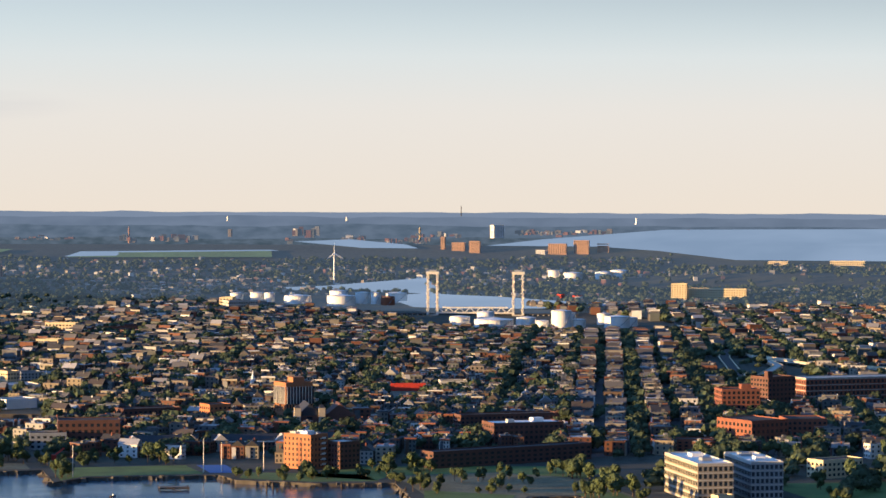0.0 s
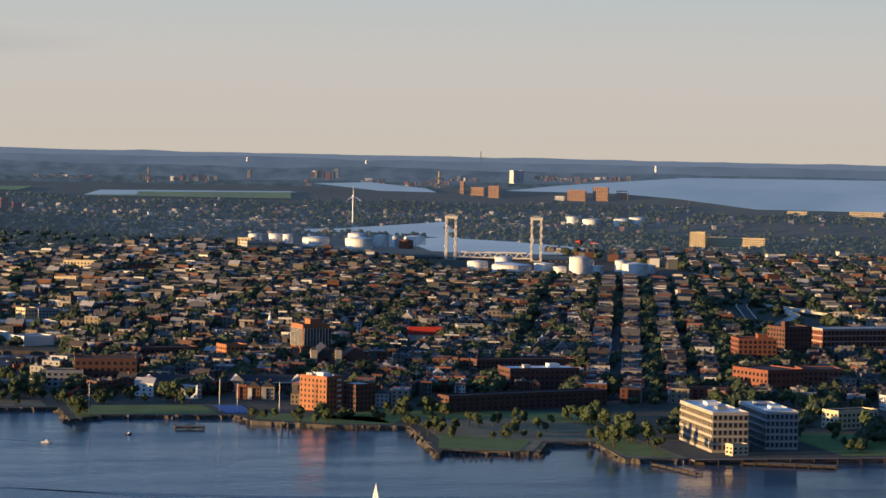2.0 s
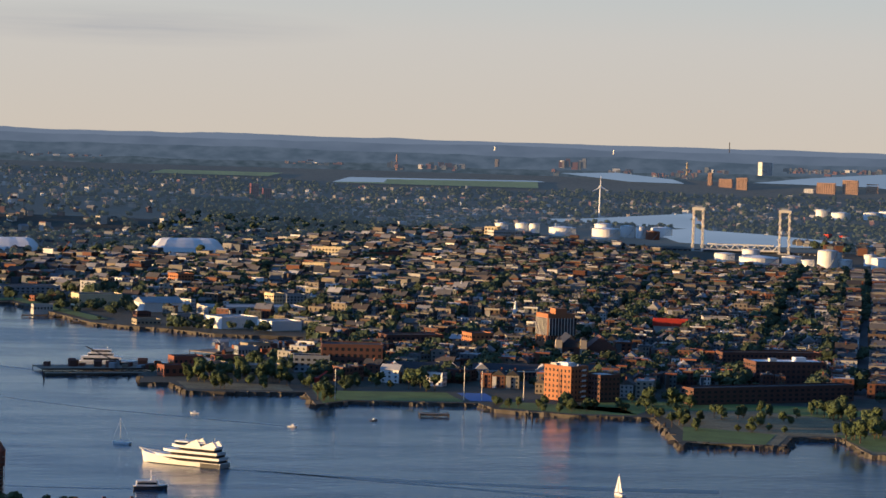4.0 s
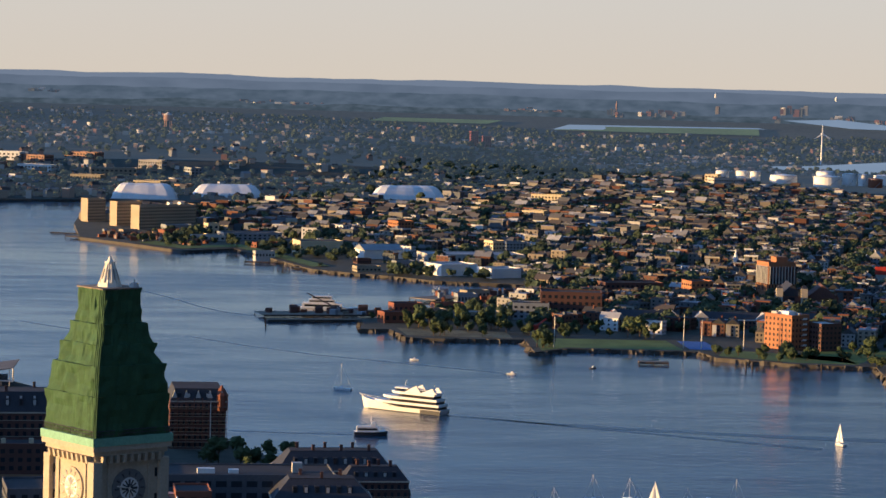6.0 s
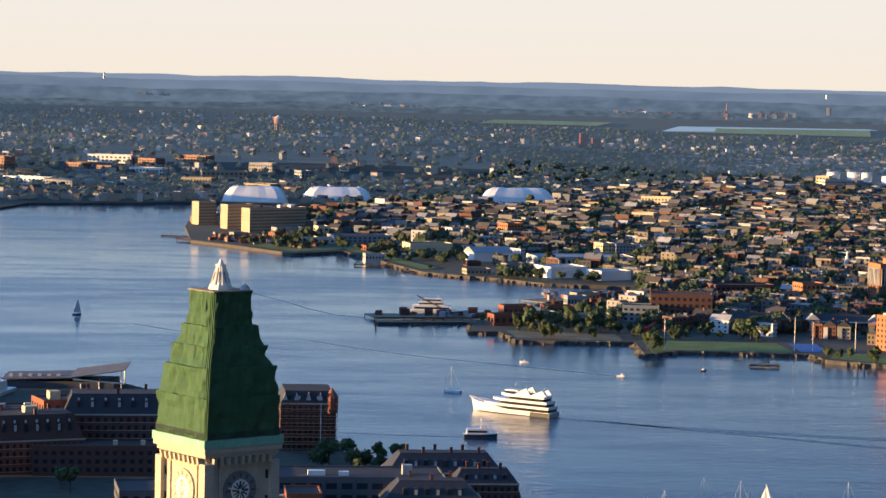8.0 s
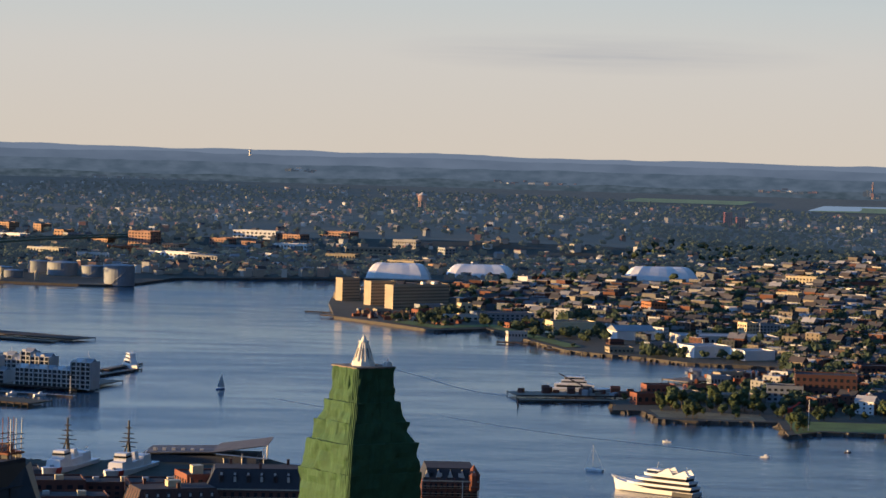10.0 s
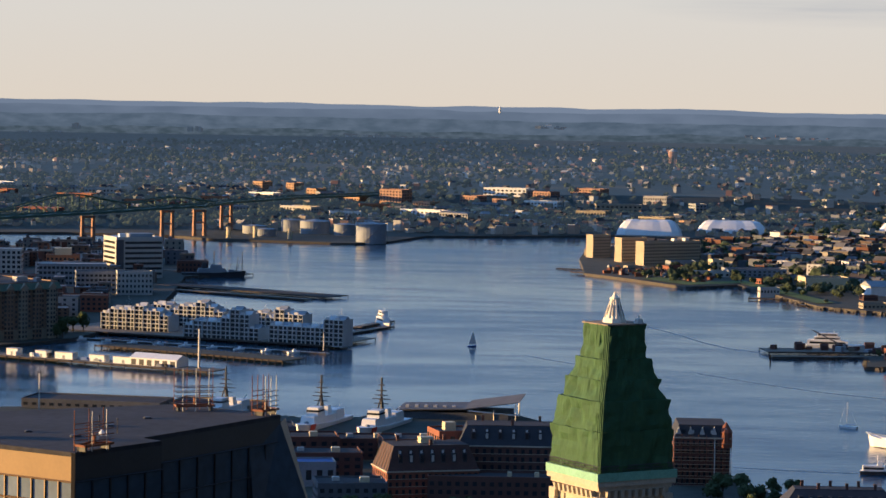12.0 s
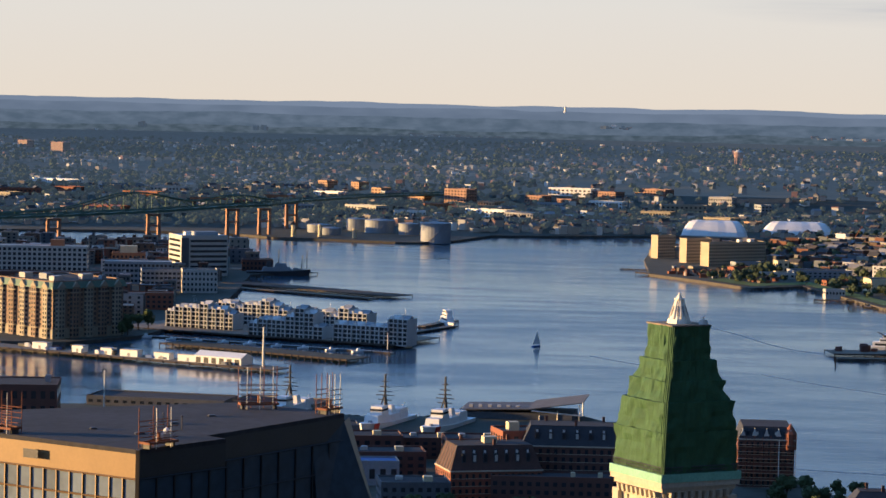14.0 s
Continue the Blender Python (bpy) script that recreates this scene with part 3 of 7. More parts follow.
        on("recess_frame", Shape().box(-4.3, -3.9, y - 0.25, y, 105.2, 117).box(3.9, 4.3, y - 0.25, y, 105.2, 117).box(-4.3, 4.3, y - 0.25, y, 116.8, 117.2).box(-4.3, 4.3, y - 0.25, y, 104.9, 105.3), GRANITE)
        ring = Shape()
        n = 40
        for i in range(n):
            p, q = 2 * math.pi * i / n, 2 * math.pi * (i + 1) / n
            zc = 112.6
            v = [(r * math.cos(g), y - d, zc + r * math.sin(g)) for d, r, g in ((0.3, 3.35, p), (0.3, 3.35, q), (0.34, 1.9, q), (0.34, 1.9, p), (0.0, 3.35, p), (0.0, 3.35, q))]
            ring.add(v, [(0, 1, 2, 3), (4, 5, 1, 0)])
        dial = on("dial", ring, DIAL if not lit else GRANITE, label="round clock dial, coloured paler on sunlit faces")
        core = Shape()
        core.v = [(0, y - 0.30, 112.6)] + [(1.92 * math.cos(2 * math.pi * i / n), y - 0.30, 112.6 + 1.92 * math.sin(2 * math.pi * i / n)) for i in range(n)]
        core.f = [(0, 1 + i, 1 + (i + 1) % n) for i in range(n)]
        part("dial_centre", core, WHITE, dial, "white dial centre")
        star = Shape()
        for i in range(12):
            g = 2 * math.pi * i / 12
            star.bar((0.3 * math.cos(g), y - 0.36, 112.6 + 0.3 * math.sin(g)), (1.55 * math.cos(g), y - 0.36, 112.6 + 1.55 * math.sin(g)), 0.13 if i % 3 else 0.2)
            star.bar((2.25 * math.cos(g), y - 0.40, 112.6 + 2.25 * math.sin(g)), (2.95 * math.cos(g), y - 0.40, 112.6 + 2.95 * math.sin(g)), 0.13)
        tagged(part("numeral_marks", star, DARKSTEEL if not lit else GOLD, dial), kind="stuff")
        for length, g in ((2.6, radians(168)), (1.9, radians(262))):
            part("clock_pointer", Shape().bar((-0.5 * math.cos(g), y - 0.46, 112.6 - 0.5 * math.sin(g)), (length * math.cos(g), y - 0.46, 112.6 + length * math.sin(g)), 0.12), GOLD, dial, "gilded clock pointer")
        for i in range(5):
            for z0, z1 in ((105.6, 107.4), (107.7, 108.5)):
                x = -2.9 + i * 1.45
                on("window", Shape().box(x - 0.42, x + 0.42, y - 0.1, y + 0.1, z0, z1), GLASS)
        for x in (-5.6, 5.6):
            for z in (105.2, 109.8, 114.2):
                on("slit_window", Shape().box(x - 0.25, x + 0.25, y - 0.1, y + 0.1, z, z + 1.5), GLASS)
    # setback base below the netting, and the old temple-fronted hall it rises from
    part("base", Shape().box(-w - 1.8, w + 1.8, -w - 1.8, w + 1.8, 2, 94), GRANITE, t)


custom_house()

# ---- buildings that stand out ----
def glaze(t, g, single):
    """Panes of a facade: one object each where the building is close, else joined."""
    if not single:
        tagged(part("glazing", g, GLASS, t), kind="stuff")
        return
    for q in g.f:
        part("window", Shape().add([g.v[i] for i in q], [(0, 1, 2, 3)]), GLASS, t)


KEEP_CLEAR = []          # circles on the plan where no street house or tree goes


def block(name, label, x, y, w, d, h, turn, wall, rows, cols, roof=TARROOF, base=2.5, side=0, parapet=0.9, boxes=(), category="building", bands=None, wide=0.5, tall=0.5, both=True):
    """A flat-roofed building: its front centre is at (x, y) and looks towards -y before turning."""
    t = thing(name, label, category, spot(x, y, base, turn))
    hh = h - base
    s = Shape().box(-w / 2, w / 2, 0, d, -3, hh)
    part("wall", s, wall, t)
    r = Shape().box(-w / 2 + 0.5, w / 2 - 0.5, 0.5, d - 0.5, hh, hh + 0.15)
    part("roof", r, roof, t)
    e = Shape()
    for x0, x1, y0, y1 in ((-w / 2, w / 2, 0, 0.45), (-w / 2, w / 2, d - 0.45, d), (-w / 2, -w / 2 + 0.45, 0.45, d - 0.45), (w / 2 - 0.45, w / 2, 0.45, d - 0.45)):
        e.box(x0, x1, y0, y1, hh + 0.003, hh + parapet)
    part("parapet", e, bands or wall, t)
    g = Shape()
    if rows:
        g.windows((-w / 2, 0), (w / 2, 0), 0.8, hh - 0.6, cols, rows, wide, tall)
        sc = side or max(1, round(cols * d / w))
        if side >= 0:
            g.windows((-w / 2, d), (-w / 2, 0), 0.8, hh - 0.6, sc, rows, wide, tall)
        if both and side >= 0:
            g.windows((w / 2, 0), (w / 2, d), 0.8, hh - 0.6, sc, rows, wide, tall)
        glaze(t, g, y < 1300 and x > -130)
    if bands:
        b = Shape()
        for i in range(rows + 1):
            z = 0.8 + (hh - 1.4) * i / max(1, rows)
            b.box(-w / 2 - 0.15, w / 2 + 0.15, -0.15, 0.0, z - 0.25, z + 0.25).box(-w / 2 - 0.15, -w / 2, 0.0, d, z - 0.25, z + 0.25)
        tagged(part("floor_bands", b, bands, t), kind="stuff")
    for bx, by, bw, bd, bh, bm in boxes:
        part("roof_housing", Shape().box(bx * w - bw / 2, bx * w + bw / 2, by * d - bd / 2, by * d + bd / 2, hh + 0.15, hh + 0.15 + bh), bm, t)
    KEEP_CLEAR.append((x + math.cos(radians(turn + 90)) * d / 2, y + math.sin(radians(turn + 90)) * d / 2, 0.55 * max(w, d) + 6))
    return t


def tank(x, y, r, h, label="round white steel oil tank", material=None, base=2.5, group="oil tanks"):
    t = thing("oil_tank", label, "tank", spot(x, y, base, 0), group)
    m = material or WHITE
    part("shell", Shape().cone(r, r, -2, h, 28), m, t, smooth=False)
    part("roof", Shape().cone(r + 0.12, r * 0.1, h + 0.01, h + r * 0.10, 28), m, t)
    part("rim", Shape().cone(r + 0.3, r + 0.3, h - 0.9, h - 0.5, 28), GREY, t)
    st = Shape()
    for i in range(14):
        a0, a1 = -2.0 + i * 0.09, -2.0 + (i + 1) * 0.09
        st.bar(((r + 0.5) * math.cos(a0), (r + 0.5) * math.sin(a0), h * i / 14), ((r + 0.5) * math.cos(a1), (r + 0.5) * math.sin(a1), h * (i + 1) / 14), 0.3)
    part("stair", st, GREY, t)
    KEEP_CLEAR.append((x, y, r + 6))
    return t


def office_fins(x, y, w, d, h, turn):
    t = [o for o in scene.objects if o.get("label", "") == "orange brick office block with tall concrete fins"][0]
    for i in range(9):
        u = -w / 2 + w * (i + 0.5) / 9
        part("fin", Shape().box(u - 0.35, u + 0.35, -0.7, 0, 14, h - 5), CONCRETE, t)
        part("strip_window", Shape().box(u + 0.45, u + 2.1, -0.08, 0, 14, h - 5.5), GLASS, t)
        v = d * (i + 0.5) / 9
        part("fin", Shape().box(-w / 2 - 0.7, -w / 2, v - 0.35, v + 0.35, 14, h - 5), CONCRETE, t)
        part("strip_window", Shape().box(-w / 2 - 0.08, -w / 2, v + 0.45, v + 2.0, 14, h - 5.5), GLASS, t)


block("office_block", "orange brick office block with tall concrete fins", 531, 2110, 24, 22, 33, 12, BRICK_ORANGE, 1, 9, tall=0.35, wide=0.4, boxes=[(0.1, 0.5, 10, 10, 4.5, BRICK_ORANGE)])
office_fins(531, 2110, 24, 22, 33, 12)
waterside = block("apartment_block", "orange and white six-storey apartment block", 452, 1742, 17, 24, 25, 34, BRICK_ORANGE, 6, 5, roof=WHITE, wide=0.4, boxes=[(0.0, 0.5, 7, 9, 2.5, WHITE), (0.2, 0.2, 3, 3, 1.6, GREY), (-0.25, 0.75, 4, 5, 2, CONCRETE)])
for i in range(6):
    part("balcony", Shape().box(1.2, 5.2, -1.3, 0, 2.6 + 3.5 * i, 2.9 + 3.5 * i).box(1.2, 5.2, -1.3, -1.2, 2.9 + 3.5 * i, 3.9 + 3.5 * i), WHITE, waterside)
block("apartment_block", "dark brick rear wing of an apartment block", 472, 1738, 16, 20, 20, 20, BRICK_DARK, 5, 5, roof=CONCRETE)
block("apartment_block", "square orange brick apartment block", 462, 2089, 19, 18, 18.5, 14, BRICK_ORANGE, 4, 5)
block("brick_warehouse", "long low dark brick warehouse", 414, 2119, 49, 20, 14, 10, BRICK_DARK, 3, 12)
block("school", "tan brick school hall with flat roof", 731, 2335, 24, 18, 16, -10, CONCRETE, 3, 8)
block("mill_building", "long dark red brick mill building", 663, 1974, 80, 16, 16, 2, BRICK_DARK, 4, 22)
block("mill_building", "low long brick building along the waterfront", 588, 1742, 130, 16, 13, 16, BRICK_DARK, 3, 26)
block("mill_building", "red brick building with a white flat roof", 640, 1862, 54, 26, 19, 2, BRICK_DARK, 4, 14, roof=WHITE, boxes=[(0.2, 0.5, 8, 8, 3, WHITE), (-0.2, 0.4, 5, 5, 2.4, CONCRETE)])
block("apartment_block", "low red brick block with flat roof", 740, 1789, 27, 16, 11, -15, BRICK, 3, 6)
block("apartment_block", "new five-storey apartment block with golden and white front", 627, 1485, 22, 71, 26, -6, TAN, 5, 7, roof=WHITE, bands=CONCRETE, side=20, wide=0.6, tall=0.6, boxes=[(0.0, 0.3, 6, 8, 2.2, GREY), (0.1, 0.7, 7, 10, 2.2, WHITE)])
block("apartment_block", "new five-storey grey and white apartment block", 665, 1496, 20, 62, 25, -8, GREY, 5, 7, roof=WHITE, bands=CONCRETE, side=18, wide=0.6, tall=0.6, boxes=[(0.0, 0.3, 6, 8, 2.2, WHITE), (-0.1, 0.7, 7, 10, 2.2, GREY)])
block("pavilion", "small low cream pavilion by the quay", 628, 1471, 11, 8, 8.5, 10, CREAM, 2, 3)
block("apartment_block", "pale yellow three-storey block with balconies", 765, 1601, 34, 16, 14, 16, CREAM, 3, 9)
block("office_block", "red brick office block with window grid", 880, 2032, 32, 24, 27, -8, BRICK, 6, 8, wide=0.55, tall=0.6, boxes=[(0.2, 0.5, 8, 8, 4, BRICK)])
block("office_block", "dark brick office tower block", 950, 2108, 29, 24, 31, 14, BRICK_DARK, 7, 7, boxes=[(-0.3, 0.3, 5, 5, 5, BRICK_DARK)])
block("mill_building", "long brick mill with a pale roof", 1080, 2185, 150, 24, 24, 4, BRICK, 4, 36, roof=CONCRETE, bands=CONCRETE)
block("apartment_block", "red brick walk-up block beside the trees", 804, 1804, 34, 40, 22, 16, BRICK, 4, 8)
block("apartment_block", "red brick walk-up block with flat roof", 850, 1840, 30, 30, 19, -12, BRICK, 4, 8)
block("apartment_tower", "tall yellow apartment tower block", 1734, 4270, 26, 20, 33, -28, CREAM, 8, 6)
block("apartment_block", "long yellow brick apartment block", 1814, 4302, 105, 20, 23, -28, CREAM, 5, 24)
PINKISH = hazed(PEACH, "pinkish_brick_backdrop", AIR_GLOW, 0.25)
for x, y, w, z in ((2801, 7676, 46, 37), (2713, 7642, 54, 28), (2937, 7854, 35, 24), (2582, 8377, 13, 36), (2566, 8160, 41, 22), (2530, 7880, 33, 32)):
    block("apartment_tower", "pinkish tower block beside the far bay", x, y, w, 22, z + 6, -28, PINKISH, 9, 8)
block("apartment_tower", "white tower block beside the far bay", 3518, 10625, 49, 30, 52, 15, WHITE, 9, 6)
block("warehouse", "tan brick warehouse by the creek", 912, 3969, 48, 22, 23, 14, CONCRETE, 4, 12)
block("warehouse", "yellow brick warehouse with a tower", 893, 4003, 20, 20, 27, -28, CREAM, 5, 4)
block("apartment_block", "yellow brick block with lit end wall", 547, 3404, 40, 18, 20, -28, CREAM, 4, 9)
block("apartment_block", "long brown brick apartment block", 640, 3430, 90, 16, 13, 6, BRICK, 3, 22)
block("apartment_block", "yellow brick block of flats", 475, 3049, 26, 18, 19, -28, CREAM, 4, 6)
block("apartment_block", "yellow stucco block with dark front", 362, 2523, 14, 14, 18.5, 30, CREAM, 4, 4)
block("apartment_block", "dark five-storey stucco apartment block", 378, 2520, 20, 16, 18, 10, GREY, 5, 6)
block("apartment_block", "pale green stucco apartment block", 396, 2530, 10, 12, 15, 30, CREAM, 4, 3)
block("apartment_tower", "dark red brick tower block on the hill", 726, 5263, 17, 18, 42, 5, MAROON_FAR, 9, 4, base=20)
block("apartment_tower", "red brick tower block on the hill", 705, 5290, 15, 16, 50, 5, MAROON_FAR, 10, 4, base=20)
block("apartment_block", "beige slab block with a sunlit end wall", -15.5, 2958, 24, 12, 27, 38, BEIGE, 7, 9, side=-1, wide=0.5, tall=0.5)
block("apartment_block", "beige slab block with a sunlit end wall", 19.4, 2895, 34, 12, 28, 38, BEIGE, 7, 12, side=-1, wide=0.5, tall=0.5)
block("apartment_block", "long beige slab block with a sunlit end wall", 59, 2851, 76, 14, 27.5, 38, BEIGE, 7, 26, side=-1, wide=0.5, tall=0.5, boxes=[(0.3, 0.5, 5, 5, 3, WHITE), (0.1, 0.5, 4, 4, 3, WHITE)])
block("apartment_block", "orange brick cube of flats", 299, 2755, 19, 20, 21.5, 25, BRICK_ORANGE, 5, 5)
block("warehouse", "windowless tan warehouse by the water", 196, 2531, 42, 24, 14.5, 14, CREAM, 0, 0)
block("stair_tower", "cream stair tower on a low dark depot", 104, 2774, 12, 12, 14, 20, CREAM, 2, 2)
block("warehouse", "low dark depot by the water", 140, 2700, 60, 26, 10, 12, GREY, 2, 12)
block("warehouse", "long white warehouse with a sunlit wall", 297, 2304, 36, 30, 12, 24, WHITE, 0, 0, roof=GREY)
block("warehouse", "low white warehouse by the basin", 335, 2286, 30, 24, 10.5, 24, WHITE, 0, 0, roof=GREY)
block("supermarket", "long low flat-roofed store", 330, 2440, 92, 40, 11, 8, CONCRETE, 1, 20, roof=GREY)


def far_place(az, el):
    """Where the line of sight at this bearing and dip meets the land."""
    d = 4000.0
    for _ in range(8):
        x, y = polar(az, d)
        d = (EYE_Z - ground_z(x, y)) / math.tan(radians(-el))
    return *polar(az, d), d


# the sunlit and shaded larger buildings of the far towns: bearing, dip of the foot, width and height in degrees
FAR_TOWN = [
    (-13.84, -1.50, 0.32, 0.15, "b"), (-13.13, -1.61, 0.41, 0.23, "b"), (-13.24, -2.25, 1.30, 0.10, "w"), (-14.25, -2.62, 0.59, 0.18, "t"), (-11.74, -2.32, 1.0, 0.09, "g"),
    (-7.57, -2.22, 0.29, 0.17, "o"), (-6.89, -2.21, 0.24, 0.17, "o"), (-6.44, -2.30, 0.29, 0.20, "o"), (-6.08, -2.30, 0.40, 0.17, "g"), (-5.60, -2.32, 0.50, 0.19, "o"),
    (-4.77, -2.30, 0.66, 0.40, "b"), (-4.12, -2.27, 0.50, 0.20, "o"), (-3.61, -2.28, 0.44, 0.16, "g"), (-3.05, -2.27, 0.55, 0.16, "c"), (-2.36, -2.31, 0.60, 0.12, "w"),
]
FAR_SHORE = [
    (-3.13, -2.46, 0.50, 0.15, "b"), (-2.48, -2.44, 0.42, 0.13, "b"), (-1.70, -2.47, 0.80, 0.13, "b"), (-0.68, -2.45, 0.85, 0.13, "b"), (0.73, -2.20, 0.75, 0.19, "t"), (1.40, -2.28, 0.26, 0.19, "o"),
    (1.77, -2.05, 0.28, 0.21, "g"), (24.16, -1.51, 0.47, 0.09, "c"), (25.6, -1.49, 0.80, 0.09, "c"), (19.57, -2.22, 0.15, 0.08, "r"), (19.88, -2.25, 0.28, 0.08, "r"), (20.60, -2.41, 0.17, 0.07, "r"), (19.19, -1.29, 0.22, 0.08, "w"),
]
# orange and grey wall colours already hold the sun and the shade
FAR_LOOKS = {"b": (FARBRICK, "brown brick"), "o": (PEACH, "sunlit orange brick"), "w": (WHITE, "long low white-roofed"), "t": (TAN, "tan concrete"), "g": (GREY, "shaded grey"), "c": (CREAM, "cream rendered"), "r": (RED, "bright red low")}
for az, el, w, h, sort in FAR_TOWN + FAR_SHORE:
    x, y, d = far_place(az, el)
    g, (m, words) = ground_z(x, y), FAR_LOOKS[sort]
    # the farthest blocks get painted haze too
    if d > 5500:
        m = hazed(m, m.name + "_backdrop", AIR_GLOW, 0.35)
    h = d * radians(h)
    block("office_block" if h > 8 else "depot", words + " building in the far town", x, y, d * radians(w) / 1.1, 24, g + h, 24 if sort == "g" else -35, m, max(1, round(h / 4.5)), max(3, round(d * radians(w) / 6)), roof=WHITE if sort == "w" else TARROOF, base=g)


def hamlet(az, el, span, count, low, high, seed):
    """A cluster of pale roofs and blocks strewn over the far slopes."""
    r, s = random.Random(seed), Shape()
    for _ in range(count):
        a, e, d = az + r.uniform(-0.5, 0.5) * span, el + r.gauss(0, 0.02), 4890.0
        x, y = polar(a, d)
        w, h = r.uniform(1.5, 7.0), r.uniform(low, high)
        s.box(-w, w, -3, 3, 0, h, -a + r.uniform(-35, 10), (x, y, EYE_Z + d * math.tan(radians(e))))
    solo("backdrop_roofs", s, HOUSES_FAR, "cluster of pale distant buildings on the slopes", "buildings", kind="stuff")


for i, (az, el, span, count, low, high) in enumerate(((-12.1, -1.13, 0.8, 14, 1.5, 4), (-11.36, -1.01, 0.12, 3, 6, 9), (-8.9, -1.05, 0.34, 5, 4, 10), (-5.8, -1.11, 1.2, 22, 1.5, 4), (-4.17, -1.15, 2.1, 60, 2, 7), (-1.4, -0.85, 0.6, 14, 1.5, 5),
                                                   (10.5, -1.05, 0.3, 6, 6, 12), (11.5, -1.03, 0.95, 14, 5, 10), (12.66, -0.97, 0.08, 2, 10, 14), (14.3, -0.92, 0.6, 12, 8, 18), (13.95, -1.05, 0.2, 4, 4, 6), (15.2, -1.0, 0.5, 14, 3, 7), (16.4, -1.06, 0.9, 26, 3, 8),
                                                   (19.4, -0.87, 1.4, 34, 2, 6), (20.4, -0.86, 0.6, 12, 4, 8), (22.4, -0.82, 0.8, 16, 1.5, 4), (17.0, -0.93, 1.0, 16, 3, 7), (8.8, -1.0, 1.2, 16, 1.5, 4), (3.6, -0.98, 2.0, 20, 1.5, 4))):
    hamlet(az, el, span, count, low, high, 40 + i)
# lone masts and water tanks on the skyline
for az, el, w, h, m, words in ((10.55, -1.04, 1.8, 26, BRICK_FAR, "red and white chimney stack"), (17.52, -0.45, 0.9, 15, DARKSTEEL, "thin dark radio mast"), (16.65, -0.96, 2.2, 20, TAN, "tan chimney stack"), (12.61, -0.56, 2.0, 4, WHITE, "white water tank"),
                               (15.11, -0.56, 2.0, 4, WHITE, "white water tank"), (21.2, -0.61, 2.4, 8, WHITE, "white water tank"), (-2.5, -0.50, 2.0, 8, WHITE, "white water tank")):
    x, y = polar(az, 4889)
    solo("backdrop_tower", Shape().cone(w, w * 0.8, -4, h * 0.8, 8).cone(w * 0.9, w * 0.2, h * 0.8, h, 8), m, words + " far off on the skyline", "tower", Matrix.Translation((x, y, EYE_Z + 4889 * math.tan(radians(el)))), "far towers")

# long low works and depots on the far shore
low_rnd = random.Random(12)
for i in range(22):
    az = -14.5 + 15.2 * i / 21 + low_rnd.uniform(-0.25, 0.25)
    x, y = polar(az, low_rnd.uniform(3650, 4150))
    g = ground_z(x, y)
    block("depot", "low brick and render works on the far shore", x, y, low_rnd.uniform(30, 75), 22, g + low_rnd.uniform(8, 13), low_rnd.choice((-35, -20, 8)), low_rnd.choice((BRICK, CONCRETE, TAN, BRICK_ORANGE, GREY, WHITE)), 2, 10, roof=low_rnd.choice((GREY, CONCRETE, TARROOF)), base=g)

# sheds and depots behind the derelict wharves
for i, (x, y) in enumerate(((20, 2760), (62, 2720), (96, 2680), (70, 2800), (150, 2600), (178, 2630), (226, 2420), (258, 2370), (300, 2350), (222, 2330), (140, 2470), (120, 2860),
                            (215, 1950), (250, 1990), (232, 1925), (270, 2040), (285, 2090), (262, 1900), (205, 1885))):
    block("dock_building", "low weathered dockside shed with flat roof", x, y, low_rnd.uniform(12, 34), low_rnd.uniform(8, 14), low_rnd.uniform(6.5, 10.5), low_rnd.uniform(5, 40), low_rnd.choice((BRICK_DARK, CONCRETE, TAN, GREY, BRICK)), 1, 6, roof=low_rnd.choice((GREY, TARROOF)))

# waterfront town houses: gabled pavilions at the ends of long slate roofs
def waterfront_terrace(x, y, w, turn):
    t = thing("terrace", "low waterfront terrace with pale gabled ends and slate roof", "terrace", spot(x, y, 2.5, turn))
    part("wall", Shape().box(-w / 2, w / 2, 0, 14, -1, 7), BRICK_DARK, t)
    part("roof", Shape().gable(-w / 2, w / 2, 0, 14, 7, 11.5, 0.5, "x"), SLATE, t)
    for sx in (-1, 1):
        cx = sx * (w / 2 - 5)
        g = part("gable_end", Shape().box(cx - 5, cx + 5, -2.5, 6, -1, 7.5), CONCRETE, t)
        part("gable_roof", Shape().gable(cx - 5, cx + 5, -2.5, 6, 7.5, 12, 0.5), CONCRETE, g)
        tagged(part("glazing", Shape().windows((cx - 5, -2.5), (cx + 5, -2.5), 0.5, 7, 3, 2), GLASS, g), kind="stuff")
    part("fascia", Shape().box(-w / 2 + 10, w / 2 - 10, -0.4, 0, 6.2, 7), WHITE, t)
    tagged(part("glazing", Shape().windows((-w / 2 + 10, 0), (w / 2 - 10, 0), 0.3, 6, 12, 2), GLASS, t), kind="stuff")
    KEEP_CLEAR.append((x, y + 6, w * 0.5))


waterfront_terrace(375, 1885, 51, -4)
waterfront_terrace(438, 1879, 54, -6)
waterfront_terrace(495, 1880, 30, -8)
block("brick_warehouse", "dark brick wharf warehouse", 330, 1925, 44, 26, 22, -8, BRICK_DARK, 4, 10)
block("brick_warehouse", "low dark wharf building with pale end", 300, 1920, 26, 18, 14, -8, GREY, 3, 6)


